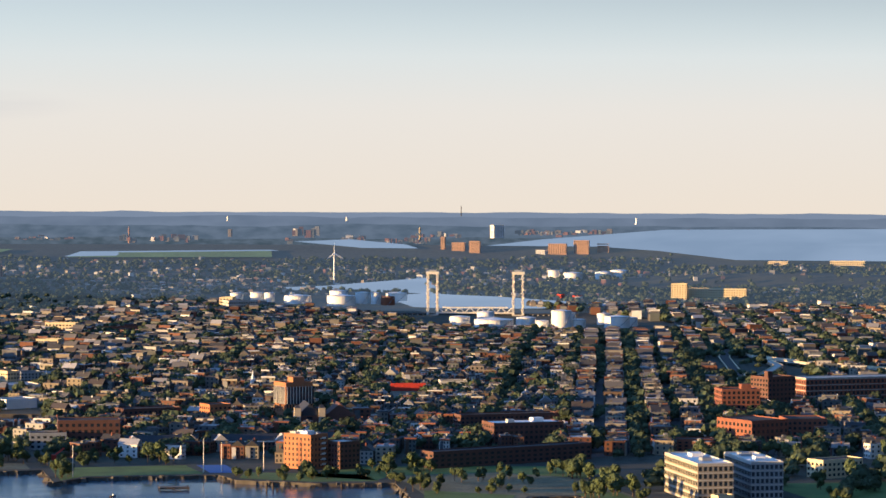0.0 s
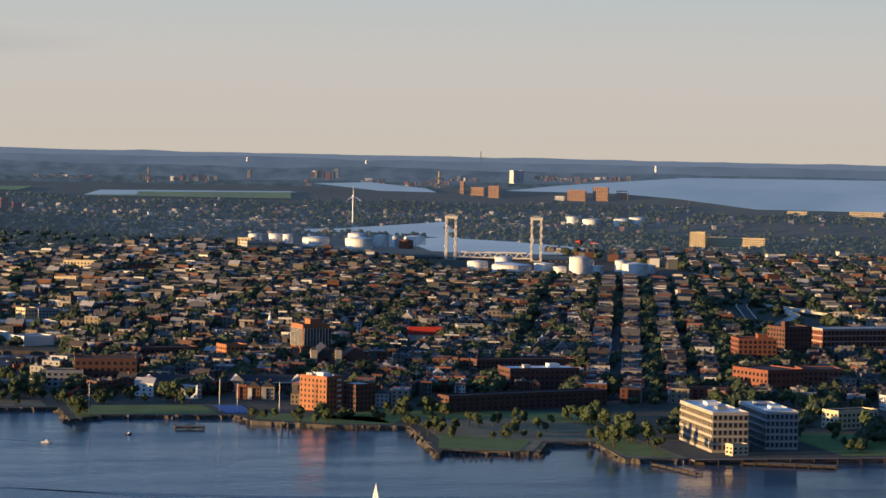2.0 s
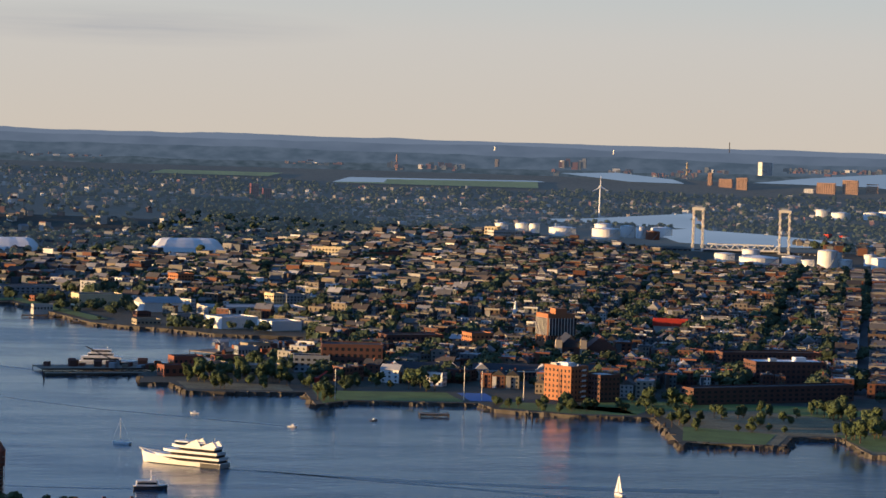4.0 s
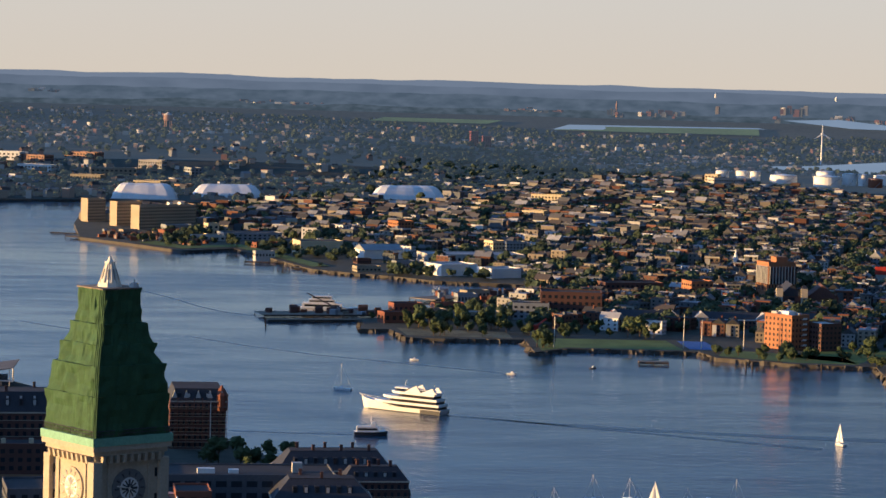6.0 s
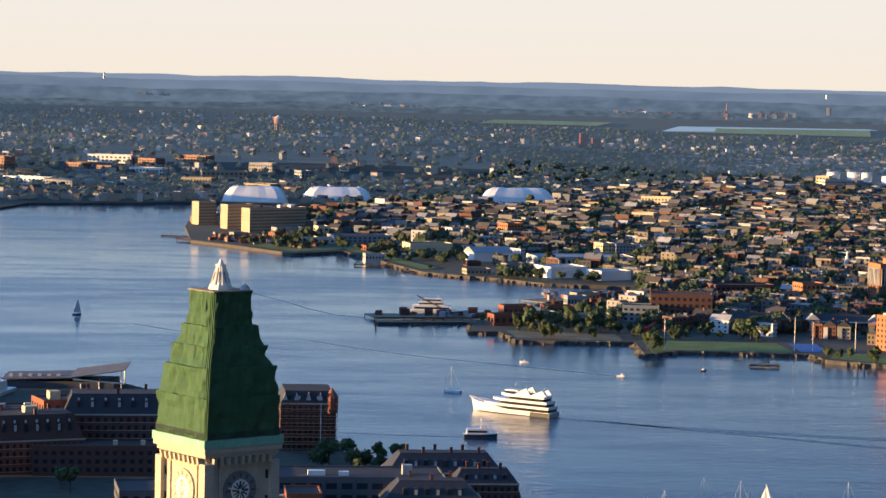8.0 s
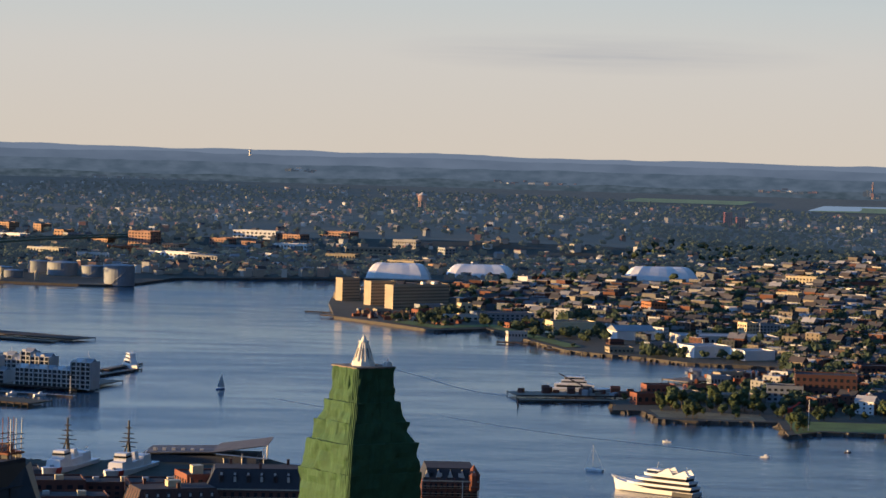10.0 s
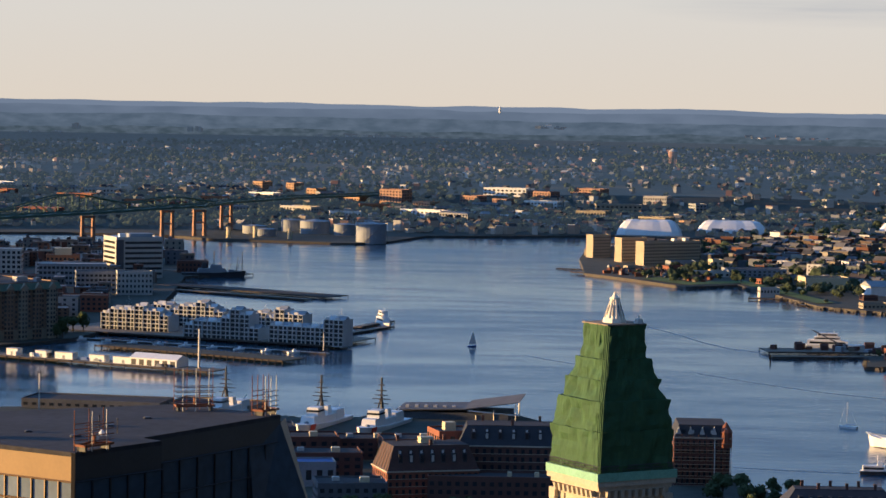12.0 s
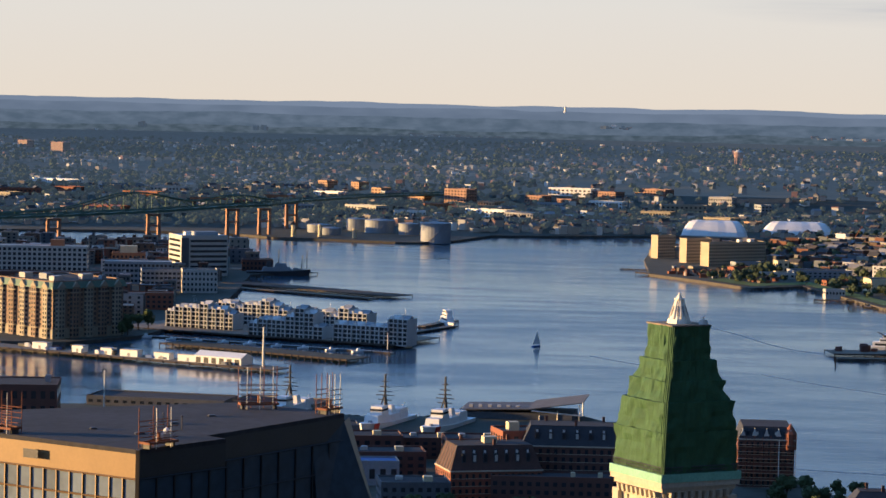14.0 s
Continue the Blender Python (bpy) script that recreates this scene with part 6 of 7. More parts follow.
def glass_tower():
    """A faceted office tower seen from above: a broad flat roof with a notch, a sunlit bronze front and dark glass sides."""
    t = thing("office_tower", "glass office tower with bronze sunlit front and flat dark roof", "office tower", spot(0, 0, 0, 0))
    a, b, c, d, e, f = (-57.6, 287.0), (-50.0, 298.5), (-52.5, 300.5), (-40.0, 325.0), (-54.0, 333.0), (-96.0, 308.0)
    z = 146.0
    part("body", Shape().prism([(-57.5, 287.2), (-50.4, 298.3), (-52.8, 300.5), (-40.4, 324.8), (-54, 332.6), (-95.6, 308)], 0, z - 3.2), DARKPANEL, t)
    part("roof", Shape().prism([a, b, c, d, e, f], z - 0.5, z), TARROOF, t)
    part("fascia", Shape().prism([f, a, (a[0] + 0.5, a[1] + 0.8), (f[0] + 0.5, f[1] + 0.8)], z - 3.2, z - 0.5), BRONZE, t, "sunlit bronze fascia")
    # the shaded sides are given black panels where the sunlit front has bronze
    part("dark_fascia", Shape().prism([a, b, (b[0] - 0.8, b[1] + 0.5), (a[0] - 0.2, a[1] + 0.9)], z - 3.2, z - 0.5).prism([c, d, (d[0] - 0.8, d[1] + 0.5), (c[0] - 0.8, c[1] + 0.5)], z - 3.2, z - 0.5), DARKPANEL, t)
    part("vent", Shape().add([(-71.9, 294.03, z - 2.2), (-70.0, 293.0, z - 2.2), (-70.0, 293.0, z - 1.2), (-71.9, 294.03, z - 1.2)], [(0, 1, 2, 3)]), DARKSTEEL, t)

    def curtain(p, q, bays, rows, zt, hgt, glass, frame, slope=0.0):
        dx, dy = q[0] - p[0], q[1] - p[1]
        n = math.hypot(dx, dy)
        ux, uy, ox, oy = dx / n, dy / n, dy / n, -dx / n
        w = n / bays
        for j in range(rows):
            for i in range(bays):
                u0, u1, z1, z0 = i * w + 0.12, (i + 1) * w - 0.12, zt - j * hgt - 0.12, zt - (j + 1) * hgt + 0.12
                o0, o1 = 0.1 + slope * (zt - z1), 0.1 + slope * (zt - z0)
                part("pane", Shape().add([(p[0] + ux * u + ox * o, p[1] + uy * u + oy * o, zz) for u, zz, o in ((u0, z0, o1), (u1, z0, o1), (u1, z1, o0), (u0, z1, o0))], [(0, 1, 2, 3)]), glass, t)
        for i in range(bays + 1):
            part("mullion", Shape().bar((p[0] + ux * i * w + ox * 0.2, p[1] + uy * i * w + oy * 0.2, zt), (p[0] + ux * i * w + ox * (0.2 + slope * rows * hgt), p[1] + uy * i * w + oy * (0.2 + slope * rows * hgt), zt - rows * hgt), 0.11), frame, t)
        for j in range(rows + 1):
            o = 0.2 + slope * j * hgt
            part("transom", Shape().bar((p[0] + ox * o, p[1] + oy * o, zt - j * hgt), (q[0] + ox * o, q[1] + oy * o, zt - j * hgt), 0.10), frame, t)

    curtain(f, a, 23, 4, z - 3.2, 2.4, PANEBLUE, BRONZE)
    curtain(a, b, 5, 3, z - 3.2, 3.6, PANESHADE, DARKPANEL)
    curtain(c, d, 8, 3, z - 3.2, 3.6, PANESHADE, DARKPANEL)
    # sloping glass shoulder at the far corner
    part("glass_shoulder", Shape().add([(-40.0, 325.0, z - 1), (-43.0, 319.5, z - 3.2), (-42.0, 318.5, z - 14), (-35.6, 326.5, z - 14), (-40, 330, z - 1)], [(0, 1, 2, 3), (0, 3, 4)]), PANESHADE, t)
    part("corner_post", Shape().box(-57.8, -57.4, 286.7, 287.1, 0, z), BRONZE, t)


glass_tower()


def roof_rig(x, y, turn, w, posts, h, dish=False):
    """A roof-edge cradle: rusty base frame, rails and tall thin poles."""
    t = thing("roof_rig", "rusty window-cleaning rig with rails and tall poles", "roof rig", spot(x, y, 146.0, turn), "roof rigs")
    part("base_frame", Shape().box(-w / 2, w / 2, -0.9, -0.7, 0.5, 0.75).box(-w / 2, w / 2, 0.7, 0.9, 0.5, 0.75).box(-w / 2, -w / 2 + 0.2, -0.9, 0.9, 0.5, 0.75).box(w / 2 - 0.2, w / 2, -0.9, 0.9, 0.5, 0.75), RUST, t)
    for i in range(posts):
        u = -w / 2 + w * i / (posts - 1)
        part("pole", Shape().bar((u, -0.8 if i % 2 else 0.8, 0.0), (u, -0.8 if i % 2 else 0.8, h), 0.05, 6), STEEL if i % 2 else RUST, t)
    for z in (1.1, 1.7, 2.3, 2.9):
        part("rail", Shape().bar((-w / 2, -0.8, z), (w / 2, -0.8, z), 0.05).bar((-w / 2, 0.8, z), (w / 2, 0.8, z), 0.05), RUST, t)
    for u in (-w / 2 + 0.4, w / 2 - 0.4):
        part("leg", Shape().box(u - 0.15, u + 0.15, -0.6, 0.6, 0.0, 0.5), DARKSTEEL, t)
    part("lamp_post", Shape().cone(0.16, 0.16, 0.75, 1.7, 8), BRICK_ORANGE, t)
    if dish:
        part("winch", Shape().box(0.2, 1.8, -0.5, 0.5, 0.9, 1.5), CONCRETE, t)
        part("dome_cap", Shape().cone(0.35, 0.35, 1.5, 1.8, 10, (1.2, 0)).cone(0.35, 0.05, 1.8, 2.1, 10, (1.2, 0)), WHITE, t)


roof_rig(-55.9, 289.6, 56, 4.4, 5, 4.4, True)
roof_rig(-50.8, 327.0, 20, 4.8, 7, 5.2)
roof_rig(-41.8, 324.6, 60, 3.2, 7, 4.8)
roof_rig(-74.6, 297.2, -28, 3.0, 5, 4.6)
for x, y, w in ((-60, 300, 1.2), (-58, 310, 1.0), (-55, 318, 0.9), (-66, 303, 0.8)):
    solo("roof_hatch", Shape().box(-w / 2, w / 2, -w / 2, w / 2, 0, 0.12).box(-w / 2 + 0.1, w / 2 - 0.1, -w / 2 + 0.1, w / 2 - 0.1, 0.12, 0.2), DARKSTEEL, "low steel roof hatch", "hatch", spot(x, y, 146.0, 20), "roof hatches")
for x, y in ((-58.5, 306), (-56, 304)):
    solo("vent_pipe", Shape().cone(0.06, 0.06, 0, 1.6, 6).cone(0.12, 0.12, 1.6, 1.75, 6), DARKSTEEL, "thin dark vent pipe on the roof", "pipe", spot(x, y, 146.0, 0), "vent pipes")


def mansard(name, label, x, y, w, d, wallh, roofh, turn, wall, rows, cols, chimneys, boxes=(), inset=3.0):
    """A brick wharf building: walls with windows, steep slate mansard with dormers, flat top with chimneys."""
    t = thing(name, label, "building", spot(x, y, 2.5, turn))
    part("wall", Shape().box(-w / 2, w / 2, 0, d, -2, wallh), wall, t)
    part("cornice", Shape().box(-w / 2 - 0.4, w / 2 + 0.4, -0.4, d + 0.4, wallh, wallh + 0.6), GRANITE, t)
    m = part("mansard_roof", Shape().taper(-w / 2, w / 2, 0, d, wallh + 0.6, wallh + roofh, inset), TILE if wall is BRICK else SLATE, t)
    part("flat_roof", Shape().box(-w / 2 + inset, w / 2 - inset, inset, d - inset, wallh + roofh, wallh + roofh + 0.25), TARROOF, t)
    for k in range(cols):
        u = -w / 2 + inset + (w - 2 * inset) * (k + 0.5) / cols
        yy = inset * 0.35
        dm = part("dormer", Shape().box(u - 0.9, u + 0.9, yy - 0.2, yy + 2.4, wallh + 0.35 * roofh, wallh + 0.72 * roofh), SLATE, m)
        part("dormer_window", Shape().box(u - 0.6, u + 0.6, yy - 0.28, yy - 0.2, wallh + 0.40 * roofh, wallh + 0.66 * roofh), CONCRETE if k % 2 else GLASS, dm)
        if roofh > 8:
            up = inset * 0.68
            dm = part("upper_dormer", Shape().box(u - 0.8, u + 0.8, up - 0.2, up + 1.6, wallh + 0.66 * roofh, wallh + 0.88 * roofh), SLATE, m)
            part("dormer_window", Shape().box(u - 0.5, u + 0.5, up - 0.28, up - 0.2, wallh + 0.70 * roofh, wallh + 0.84 * roofh), PALE, dm)
    if roofh > 10:
        for k in range(6):
            v = inset * 0.5 + (d - inset) * k / 5
            vt = inset + (d - 2 * inset) * k / 5
            part("roof_rib", Shape().bar((-w / 2 - 0.1, v, wallh + 0.8), (-w / 2 + inset, vt, wallh + roofh + 0.2), 0.22), DIM, m)
    glaze(t, Shape().windows((-w / 2, 0), (w / 2, 0), 0.3, wallh - 0.3, cols * 2, rows, 0.42, 0.55).windows((-w / 2, d), (-w / 2, 0), 0.3, wallh - 0.3, max(2, int(cols * 2 * d / w)), rows, 0.42, 0.55)
                .windows((w / 2, 0), (w / 2, d), 0.3, wallh - 0.3, max(2, int(cols * 2 * d / w)), rows, 0.42, 0.55), True)
    sills = Shape()
    for r in range(rows):
        zz = 0.3 + (wallh - 0.6) * (r + 0.25) / rows
        sills.box(-w / 2, w / 2, -0.12, 0.0, zz - 0.25, zz - 0.05)
    tagged(part("sill_courses", sills, GRANITE, t), kind="stuff")
    for k in range(chimneys):
        u = -w / 2 + inset + 1 + (w - 2 * inset - 2) * (k + 0.5) / chimneys
        vy = inset + 1.2 if k % 2 else d - inset - 1.2
        part("chimney", Shape().box(u - 0.6, u + 0.6, vy - 0.6, vy + 0.6, wallh + roofh, wallh + roofh + 2.4).box(u - 0.72, u + 0.72, vy - 0.72, vy + 0.72, wallh + roofh + 2.4, wallh + roofh + 2.7), BRICK_DARK, t)
    for bx, bw, bd, bh, bm in boxes:
        part("roof_housing", Shape().box(bx * w - bw / 2, bx * w + bw / 2, d / 2 - bd / 2, d / 2 + bd / 2, wallh + roofh + 0.25, wallh + roofh + bh), bm, t)
    return t


mansard("wharf_building", "long granite wharf building with dark slate mansard", 90, 926, 128, 34, 12, 7.5, 2, GRANITE, 3, 16, 12,
        [(0.12, 19, 12, 4.2, DIM), (-0.32, 8, 8, 2.5, DIM), (0.34, 8, 8, 3.0, DIM), (-0.1, 5, 4, 1.6, CONCRETE)], 3.4)
mansard("wharf_building", "wharf building with dormered slate roof on the water", 97, 1144, 50, 22, 8, 8, 3, BRICK_DARK, 2, 9, 6, inset=6)
mansard("wharf_building", "low dormered building at the wharf end", 112, 1122, 28, 14, 7, 6, 3, BRICK_DARK, 2, 5, 4, inset=4)
block("office_block", "grey concrete wharf block with strip windows", 55, 1080, 74, 30, 18, 2, DIM, 3, 12, wide=0.7, roof=TARROOF, boxes=[(-0.2, 0.3, 7, 3, 2, WHITE), (-0.05, 0.3, 4, 3, 1.6, WHITE), (0.3, 0.4, 4, 4, 4, CONCRETE)])
mansard("brick_warehouse", "dark brick warehouse with slate roof", 85, 1060, 40, 24, 9, 8, 0, BRICK_DARK, 3, 6, 3, inset=7)
block("brick_warehouse", "dark red brick end of a warehouse", 34, 1050, 14, 20, 16, 2, BRICK, 3, 3)
block("office_block", "low white-panelled office block", 20, 1040, 16, 20, 14, 2, WHITE, 3, 5)
block("brick_warehouse", "orange brick building with tall windows", -32, 985, 28, 20, 17, 12, BRICK_ORANGE, 2, 7, wide=0.6, tall=0.7, boxes=[(-0.4, 0.3, 2, 2, 2.5, CREAM), (0.0, 0.3, 3, 3, 2.8, CREAM)])
block("brick_warehouse", "low dark building with roof plant", -55, 1010, 40, 24, 14, 10, DIM, 3, 9, boxes=[(0.2, 0.4, 6, 4, 2, CONCRETE), (-0.2, 0.5, 4, 4, 2, WHITE)])
block("brick_warehouse", "low dark building with flat roof", -70, 960, 50, 24, 14, 10, BRICK_DARK, 3, 9, boxes=[(0.1, 0.4, 6, 3, 1.6, WHITE), (-0.3, 0.5, 3, 3, 3, CREAM)])
block("brick_warehouse", "low grey roofs with pale plant", -20, 1060, 36, 30, 15, 6, DIM, 3, 8, boxes=[(0.1, 0.2, 9, 8, 4, CONCRETE)])

mansard("brick_warehouse", "brick warehouse with slate mansard and lit end wall", -78, 1186, 42, 26, 14, 11, 20, BRICK, 4, 7, 3, [(0.0, 6, 5, 3, CREAM)], 3.8)
mansard("brick_warehouse", "tall dark brick wharf building with dormers", -38, 1215, 62, 26, 22, 9, 4, BRICK_DARK, 6, 9, 4, [(0.42, 2.5, 2.5, 5, BRICK)], 4)
block("brick_warehouse", "low granite range with small windows", -50, 1180, 60, 18, 15, 4, BRICK_DARK, 3, 16, boxes=[(0.1, 0.4, 2, 2, 2, CREAM), (0.3, 0.4, 2, 2, 2, CREAM)])
block("brick_warehouse", "brick block with orange lit parapet", -62, 1228, 34, 20, 29, 20, BRICK, 6, 8, boxes=[(-0.3, 0.4, 5, 5, 4, CREAM)])
for x, y, w, z, m in ((-150, 1290, 40, 16, BRICK_DARK), (-120, 1320, 34, 12, BRICK_DARK), (-175, 1340, 36, 14, DIM), (-135, 1250, 40, 14, BRICK_DARK), (-95, 1300, 30, 15, BRICK_DARK), (-165, 1250, 30, 15, BRICK_DARK), (-110, 1150, 30, 15, DIM)):
    block("brick_warehouse", "low dark brick building behind the quay", x, y, w, 22, z, 12, m, 3, 8, boxes=[(0.2, 0.4, 4, 4, 2.2, CREAM), (-0.2, 0.6, 3, 3, 1.6, CONCRETE)])
block("gym_hall", "low grey hall with a blue roof", -140, 1225, 30, 16, 13, 12, GREY, 1, 6, roof=BLUE)
block("transit_shed", "long dark flat-roofed transit shed", -360, 1420, 60, 40, 20, 10, BRICK_DARK, 2, 12, boxes=[(0.4, 0.5, 3, 3, 4, GREY)])
block("transit_shed", "long low grey pier shed", -290, 1490, 80, 30, 7, -6, DIM, 1, 16)
block("transit_shed", "low weathered pier shed", -225, 1500, 50, 30, 5.5, -10, TAN, 1, 8, roof=TARROOF)
mast(-308, 1440, 26, "light_mast", "dark mast on the quay", 0.5)


def fan_pavilion(x, y, turn):
    """A low pier hall with an upswept wing of a roof."""
    t = thing("pier_hall", "low pier hall with an upswept grey roof", "hall", spot(x, y, 2.5, turn))
    part("body", Shape().box(-32, 28, 0, 30, -2, 4), DIM, t)
    for i in range(6):
        part("roof_vent", Shape().box(-30 + 5.2 * i, -28 + 5.2 * i, 6, 9, 5.2, 7.0), CONCRETE, t)
    part("wing_brace", Shape().bar((6, -3, 5.5), (34, -1, 3.5), 0.4).bar((34, -1, 3.5), (34, -1, 10.8), 0.4), STEEL, t)
    part("roof", Shape().add([(-34, -2, 4.5), (6, -2, 6), (6, 32, 6), (-34, 32, 4.5), (-34, -2, 5.1), (6, -2, 6.6), (6, 32, 6.6), (-34, 32, 5.1)], [(3, 2, 1, 0), (4, 5, 6, 7), (0, 1, 5, 4), (1, 2, 6, 5), (2, 3, 7, 6), (3, 0, 4, 7)]), DIM, t)
    part("wing_roof", Shape().add([(4, -3, 6), (34, -1, 10.5), (34, 33, 11.5), (4, 33, 7), (4, -3, 6.5), (34, -1, 11), (34, 33, 12), (4, 33, 7.5)], [(3, 2, 1, 0), (4, 5, 6, 7), (0, 1, 5, 4), (1, 2, 6, 5), (2, 3, 7, 6), (3, 0, 4, 7)]), DIM, t)
    for u in (10, 20, 32):
        part("column", Shape().bar((u, 0, 0), (u, 0, 10 * u / 34), 0.3), STEEL, t)


fan_pavilion(-85, 1488, -4)


def scaffolded(x, y, turn):
    t = mansard("brick_warehouse", "brick wharf building wrapped in scaffolding", x, y, 26, 30, 22, 6, turn, BRICK_DARK, 6, 5, 0, inset=2)
    for lv in range(7):
        part("scaffold_lift", Shape().box(-13.6, 13.6, -1.6, -0.5, 3.3 * lv, 3.3 * lv + 0.22), DECK, t)
    for i in range(8):
        u = -13.4 + 26.8 * i / 7
        part("scaffold_pole", Shape().bar((u, -1.5, -1), (u, -1.5, 24), 0.12), RUST, t)
    for i in range(5):
        u = -11 + 5.5 * i
        part("gablet", Shape().gable(u - 1, u + 1, 0, 4, 24, 27.5, 0.2), CONCRETE, t)
    part("corner_turret", Shape().cone(3, 3, 18, 25, 10, (11, 2)).cone(3.3, 0.1, 25, 30, 10, (11, 2)), BRICK, t)


scaffolded(42, 1262, 2)
mast(47, 1240, 26, "yacht_mast", "tall white yacht mast", 0.25)

# ---- parks, streets ----
def lawn(name, pts, label, material=None, z=2.56):
    return sheet(name, pts, z, material or GRASS, label, "lawn")


lawn("lawn_park", [(276, 1716), (296, 1738), (372, 1732), (372, 1790), (282, 1795)], "mown green park lawn by the water")
lawn("lawn_shore", [(388, 1700), (428, 1668), (470, 1660), (470, 1705), (400, 1735)], "rough bright green grass on the shore")
lawn("quay_lawn", [(690, 1462), (1000, 1446), (1000, 1560), (700, 1580)], "dark green lawn behind the promenade")
lawn("waste_ground", [(466, 1515), (512, 1508), (534, 1555), (566, 1552), (556, 1470), (592, 1465), (602, 1640), (560, 1690), (486, 1690), (484, 1640)], "dry tan waste ground with rough grass", SANDY)
lawn("lawn_point", [(460, 1528), (505, 1510), (528, 1560), (482, 1600)], "rough green grass on the point", z=2.64)
lawn("lawn_point_east", [(560, 1480), (588, 1470), (594, 1560), (566, 1560)], "rough green grass by the trees", z=2.64)
lawn("shore_scrub", [(432, 1702), (470, 1664), (486, 1692), (560, 1692), (602, 1642), (640, 1690), (600, 1722), (480, 1752)], "rough green grass and scrub behind the shore")
lawn("court", [(377, 1736), (396, 1733), (398, 1785), (379, 1788)], "blue sports court with pale lines", BLUE, 2.7)
lawn("shore_grass", [(176, 2372), (118, 2602), (68, 2564), (26, 2636), (44, 2662), (70, 2604), (126, 2634), (192, 2384)], "dull green grass bank by the water", z=3.4)
lawn("shore_common", [(118, 2606), (178, 2376), (240, 2306), (332, 2266), (345, 2320), (245, 2436), (208, 2590), (132, 2780), (70, 2890), (30, 2800), (72, 2650)], "dull rough grass behind the wharves")
lawn("boatyard", [(-32, 2706), (22, 2634), (66, 2560), (112, 2640), (60, 2800), (-34, 2900)], "bare rust-brown boatyard ground", SANDY, 2.64)
lawn("bank_grass", [(198, 1800), (268, 1790), (270, 1830), (196, 1850)], "scrubby shore bank", SANDY)
lawn("shore_meadow", [(242, 2302), (272, 2258), (336, 2240), (336, 2262), (264, 2296)], "rough grass bank in front of a warehouse")

# rough stone along the shore, uneven and half in the water
SHORES = [(MAINLAND[3:31], 700), (CHARLESTOWN[2:9], 120), (DOWNTOWN[1:15], 160)]
stone_rnd = random.Random(8)
stones = Shape()
for line, count in SHORES:
    legs = [(p, q, math.hypot(q[0] - p[0], q[1] - p[1])) for p, q in zip(line, line[1:])]
    total = sum(n for *_, n in legs)
    for _ in range(count):
        s = stone_rnd.random() * total
        for p, q, n in legs:
            if s < n:
                break
            s -= n
        x, y = p[0] + (q[0] - p[0]) * s / n, p[1] + (q[1] - p[1]) * s / n
        r = stone_rnd.uniform(0.8, 2.6)
        pts = [(x + stone_rnd.gauss(0, 1.6) + r * math.cos(a) * stone_rnd.uniform(0.6, 1.2), y + stone_rnd.gauss(0, 1.6) + r * math.sin(a) * stone_rnd.uniform(0.6, 1.2)) for a in (0.3, 1.5, 2.8, 4.0, 5.2)]
        c = (sum(a for a, _ in pts) / 5, sum(b for _, b in pts) / 5)
        top = stone_rnd.uniform(0.8, 3.0)
        stones.add([(a, b, -1) for a, b in pts] + [(c[0] + (a - c[0]) * 0.55, c[1] + (b - c[1]) * 0.55, top) for a, b in pts], [(5, 6, 7, 8, 9)] + [(i, (i + 1) % 5, 5 + (i + 1) % 5, 5 + i) for i in range(5)])
solo("shore_rocks", stones, SEAWALL, "rough dark rocks along the shore", "rocks", kind="stuff")

# wakes of passing boats: smooth narrow strips on the water
WAKE = mat("wake_water", (0.02, 0.055, 0.10), 0.3, var=0.3, scale=0.05, fine=0.4, bump=0.2, spec=0.5)


def wake(pts, w0, w1, label):
    s = Shape()
    n = len(pts)
    for i, (x, y) in enumerate(pts):
        x0, y0 = pts[max(0, i - 1)]
        x1, y1 = pts[min(n - 1, i + 1)]
        d = math.hypot(x1 - x0, y1 - y0)
        w = w0 + (w1 - w0) * i / (n - 1)
        s.v += [(x - (y1 - y0) / d * w, y + (x1 - x0) / d * w, 0.06), (x + (y1 - y0) / d * w, y - (x1 - x0) / d * w, 0.06)]
    s.f = [(2 * i, 2 * i + 1, 2 * i + 3, 2 * i + 2) for i in range(n - 1)]
    solo("water_wake", s, WAKE, label, "wake", kind="structure")


wake([(178, 1410), (220, 1386), (262, 1368), (310, 1352), (362, 1338), (420, 1328)], 2.0, 7.0, "long dark wake trailing behind the cruise ship")
wake([(188, 1408), (240, 1372), (290, 1340), (350, 1300)], 1.2, 4.0, "second dark wake line behind the cruise ship")
wake([(24, 2140), (46, 2080), (66, 2010), (84, 1968), (104, 1945)], 1.0, 1.6, "thin curved dark wake line on the water")
wake([(55, 1790), (90, 1740), (130, 1694), (185, 1650), (238, 1606)], 0.7, 1.3, "thin dark wake of a small motorboat")
wake([(60, 1345), (90, 1338), (121, 1335)], 0.8, 1.4, "short dark wake behind the passenger boat")
wake([(-60, 1880), (-40, 1850), (-22, 1828), (-6, 1812)], 0.8, 1.6, "faint dark wake line on open water")

GRID, PITCH = 20.6, 60.0
UX, UY = math.sin(radians(GRID)), math.cos(radians(GRID))
VX, VY = math.cos(radians(GRID)), -math.sin(radians(GRID))
O = (835.0, 2068.0)
LEFT_LINE = 12.5          # west of this bearing the streets lie askew


def plan(u, v):
    return O[0] + UX * u + VX * v, O[1] + UY * u + VY * v


def clear(x, y, r=0.0):
    return all((x - a) ** 2 + (y - b) ** 2 > (c + r) ** 2 for a, b, c in KEEP_CLEAR)


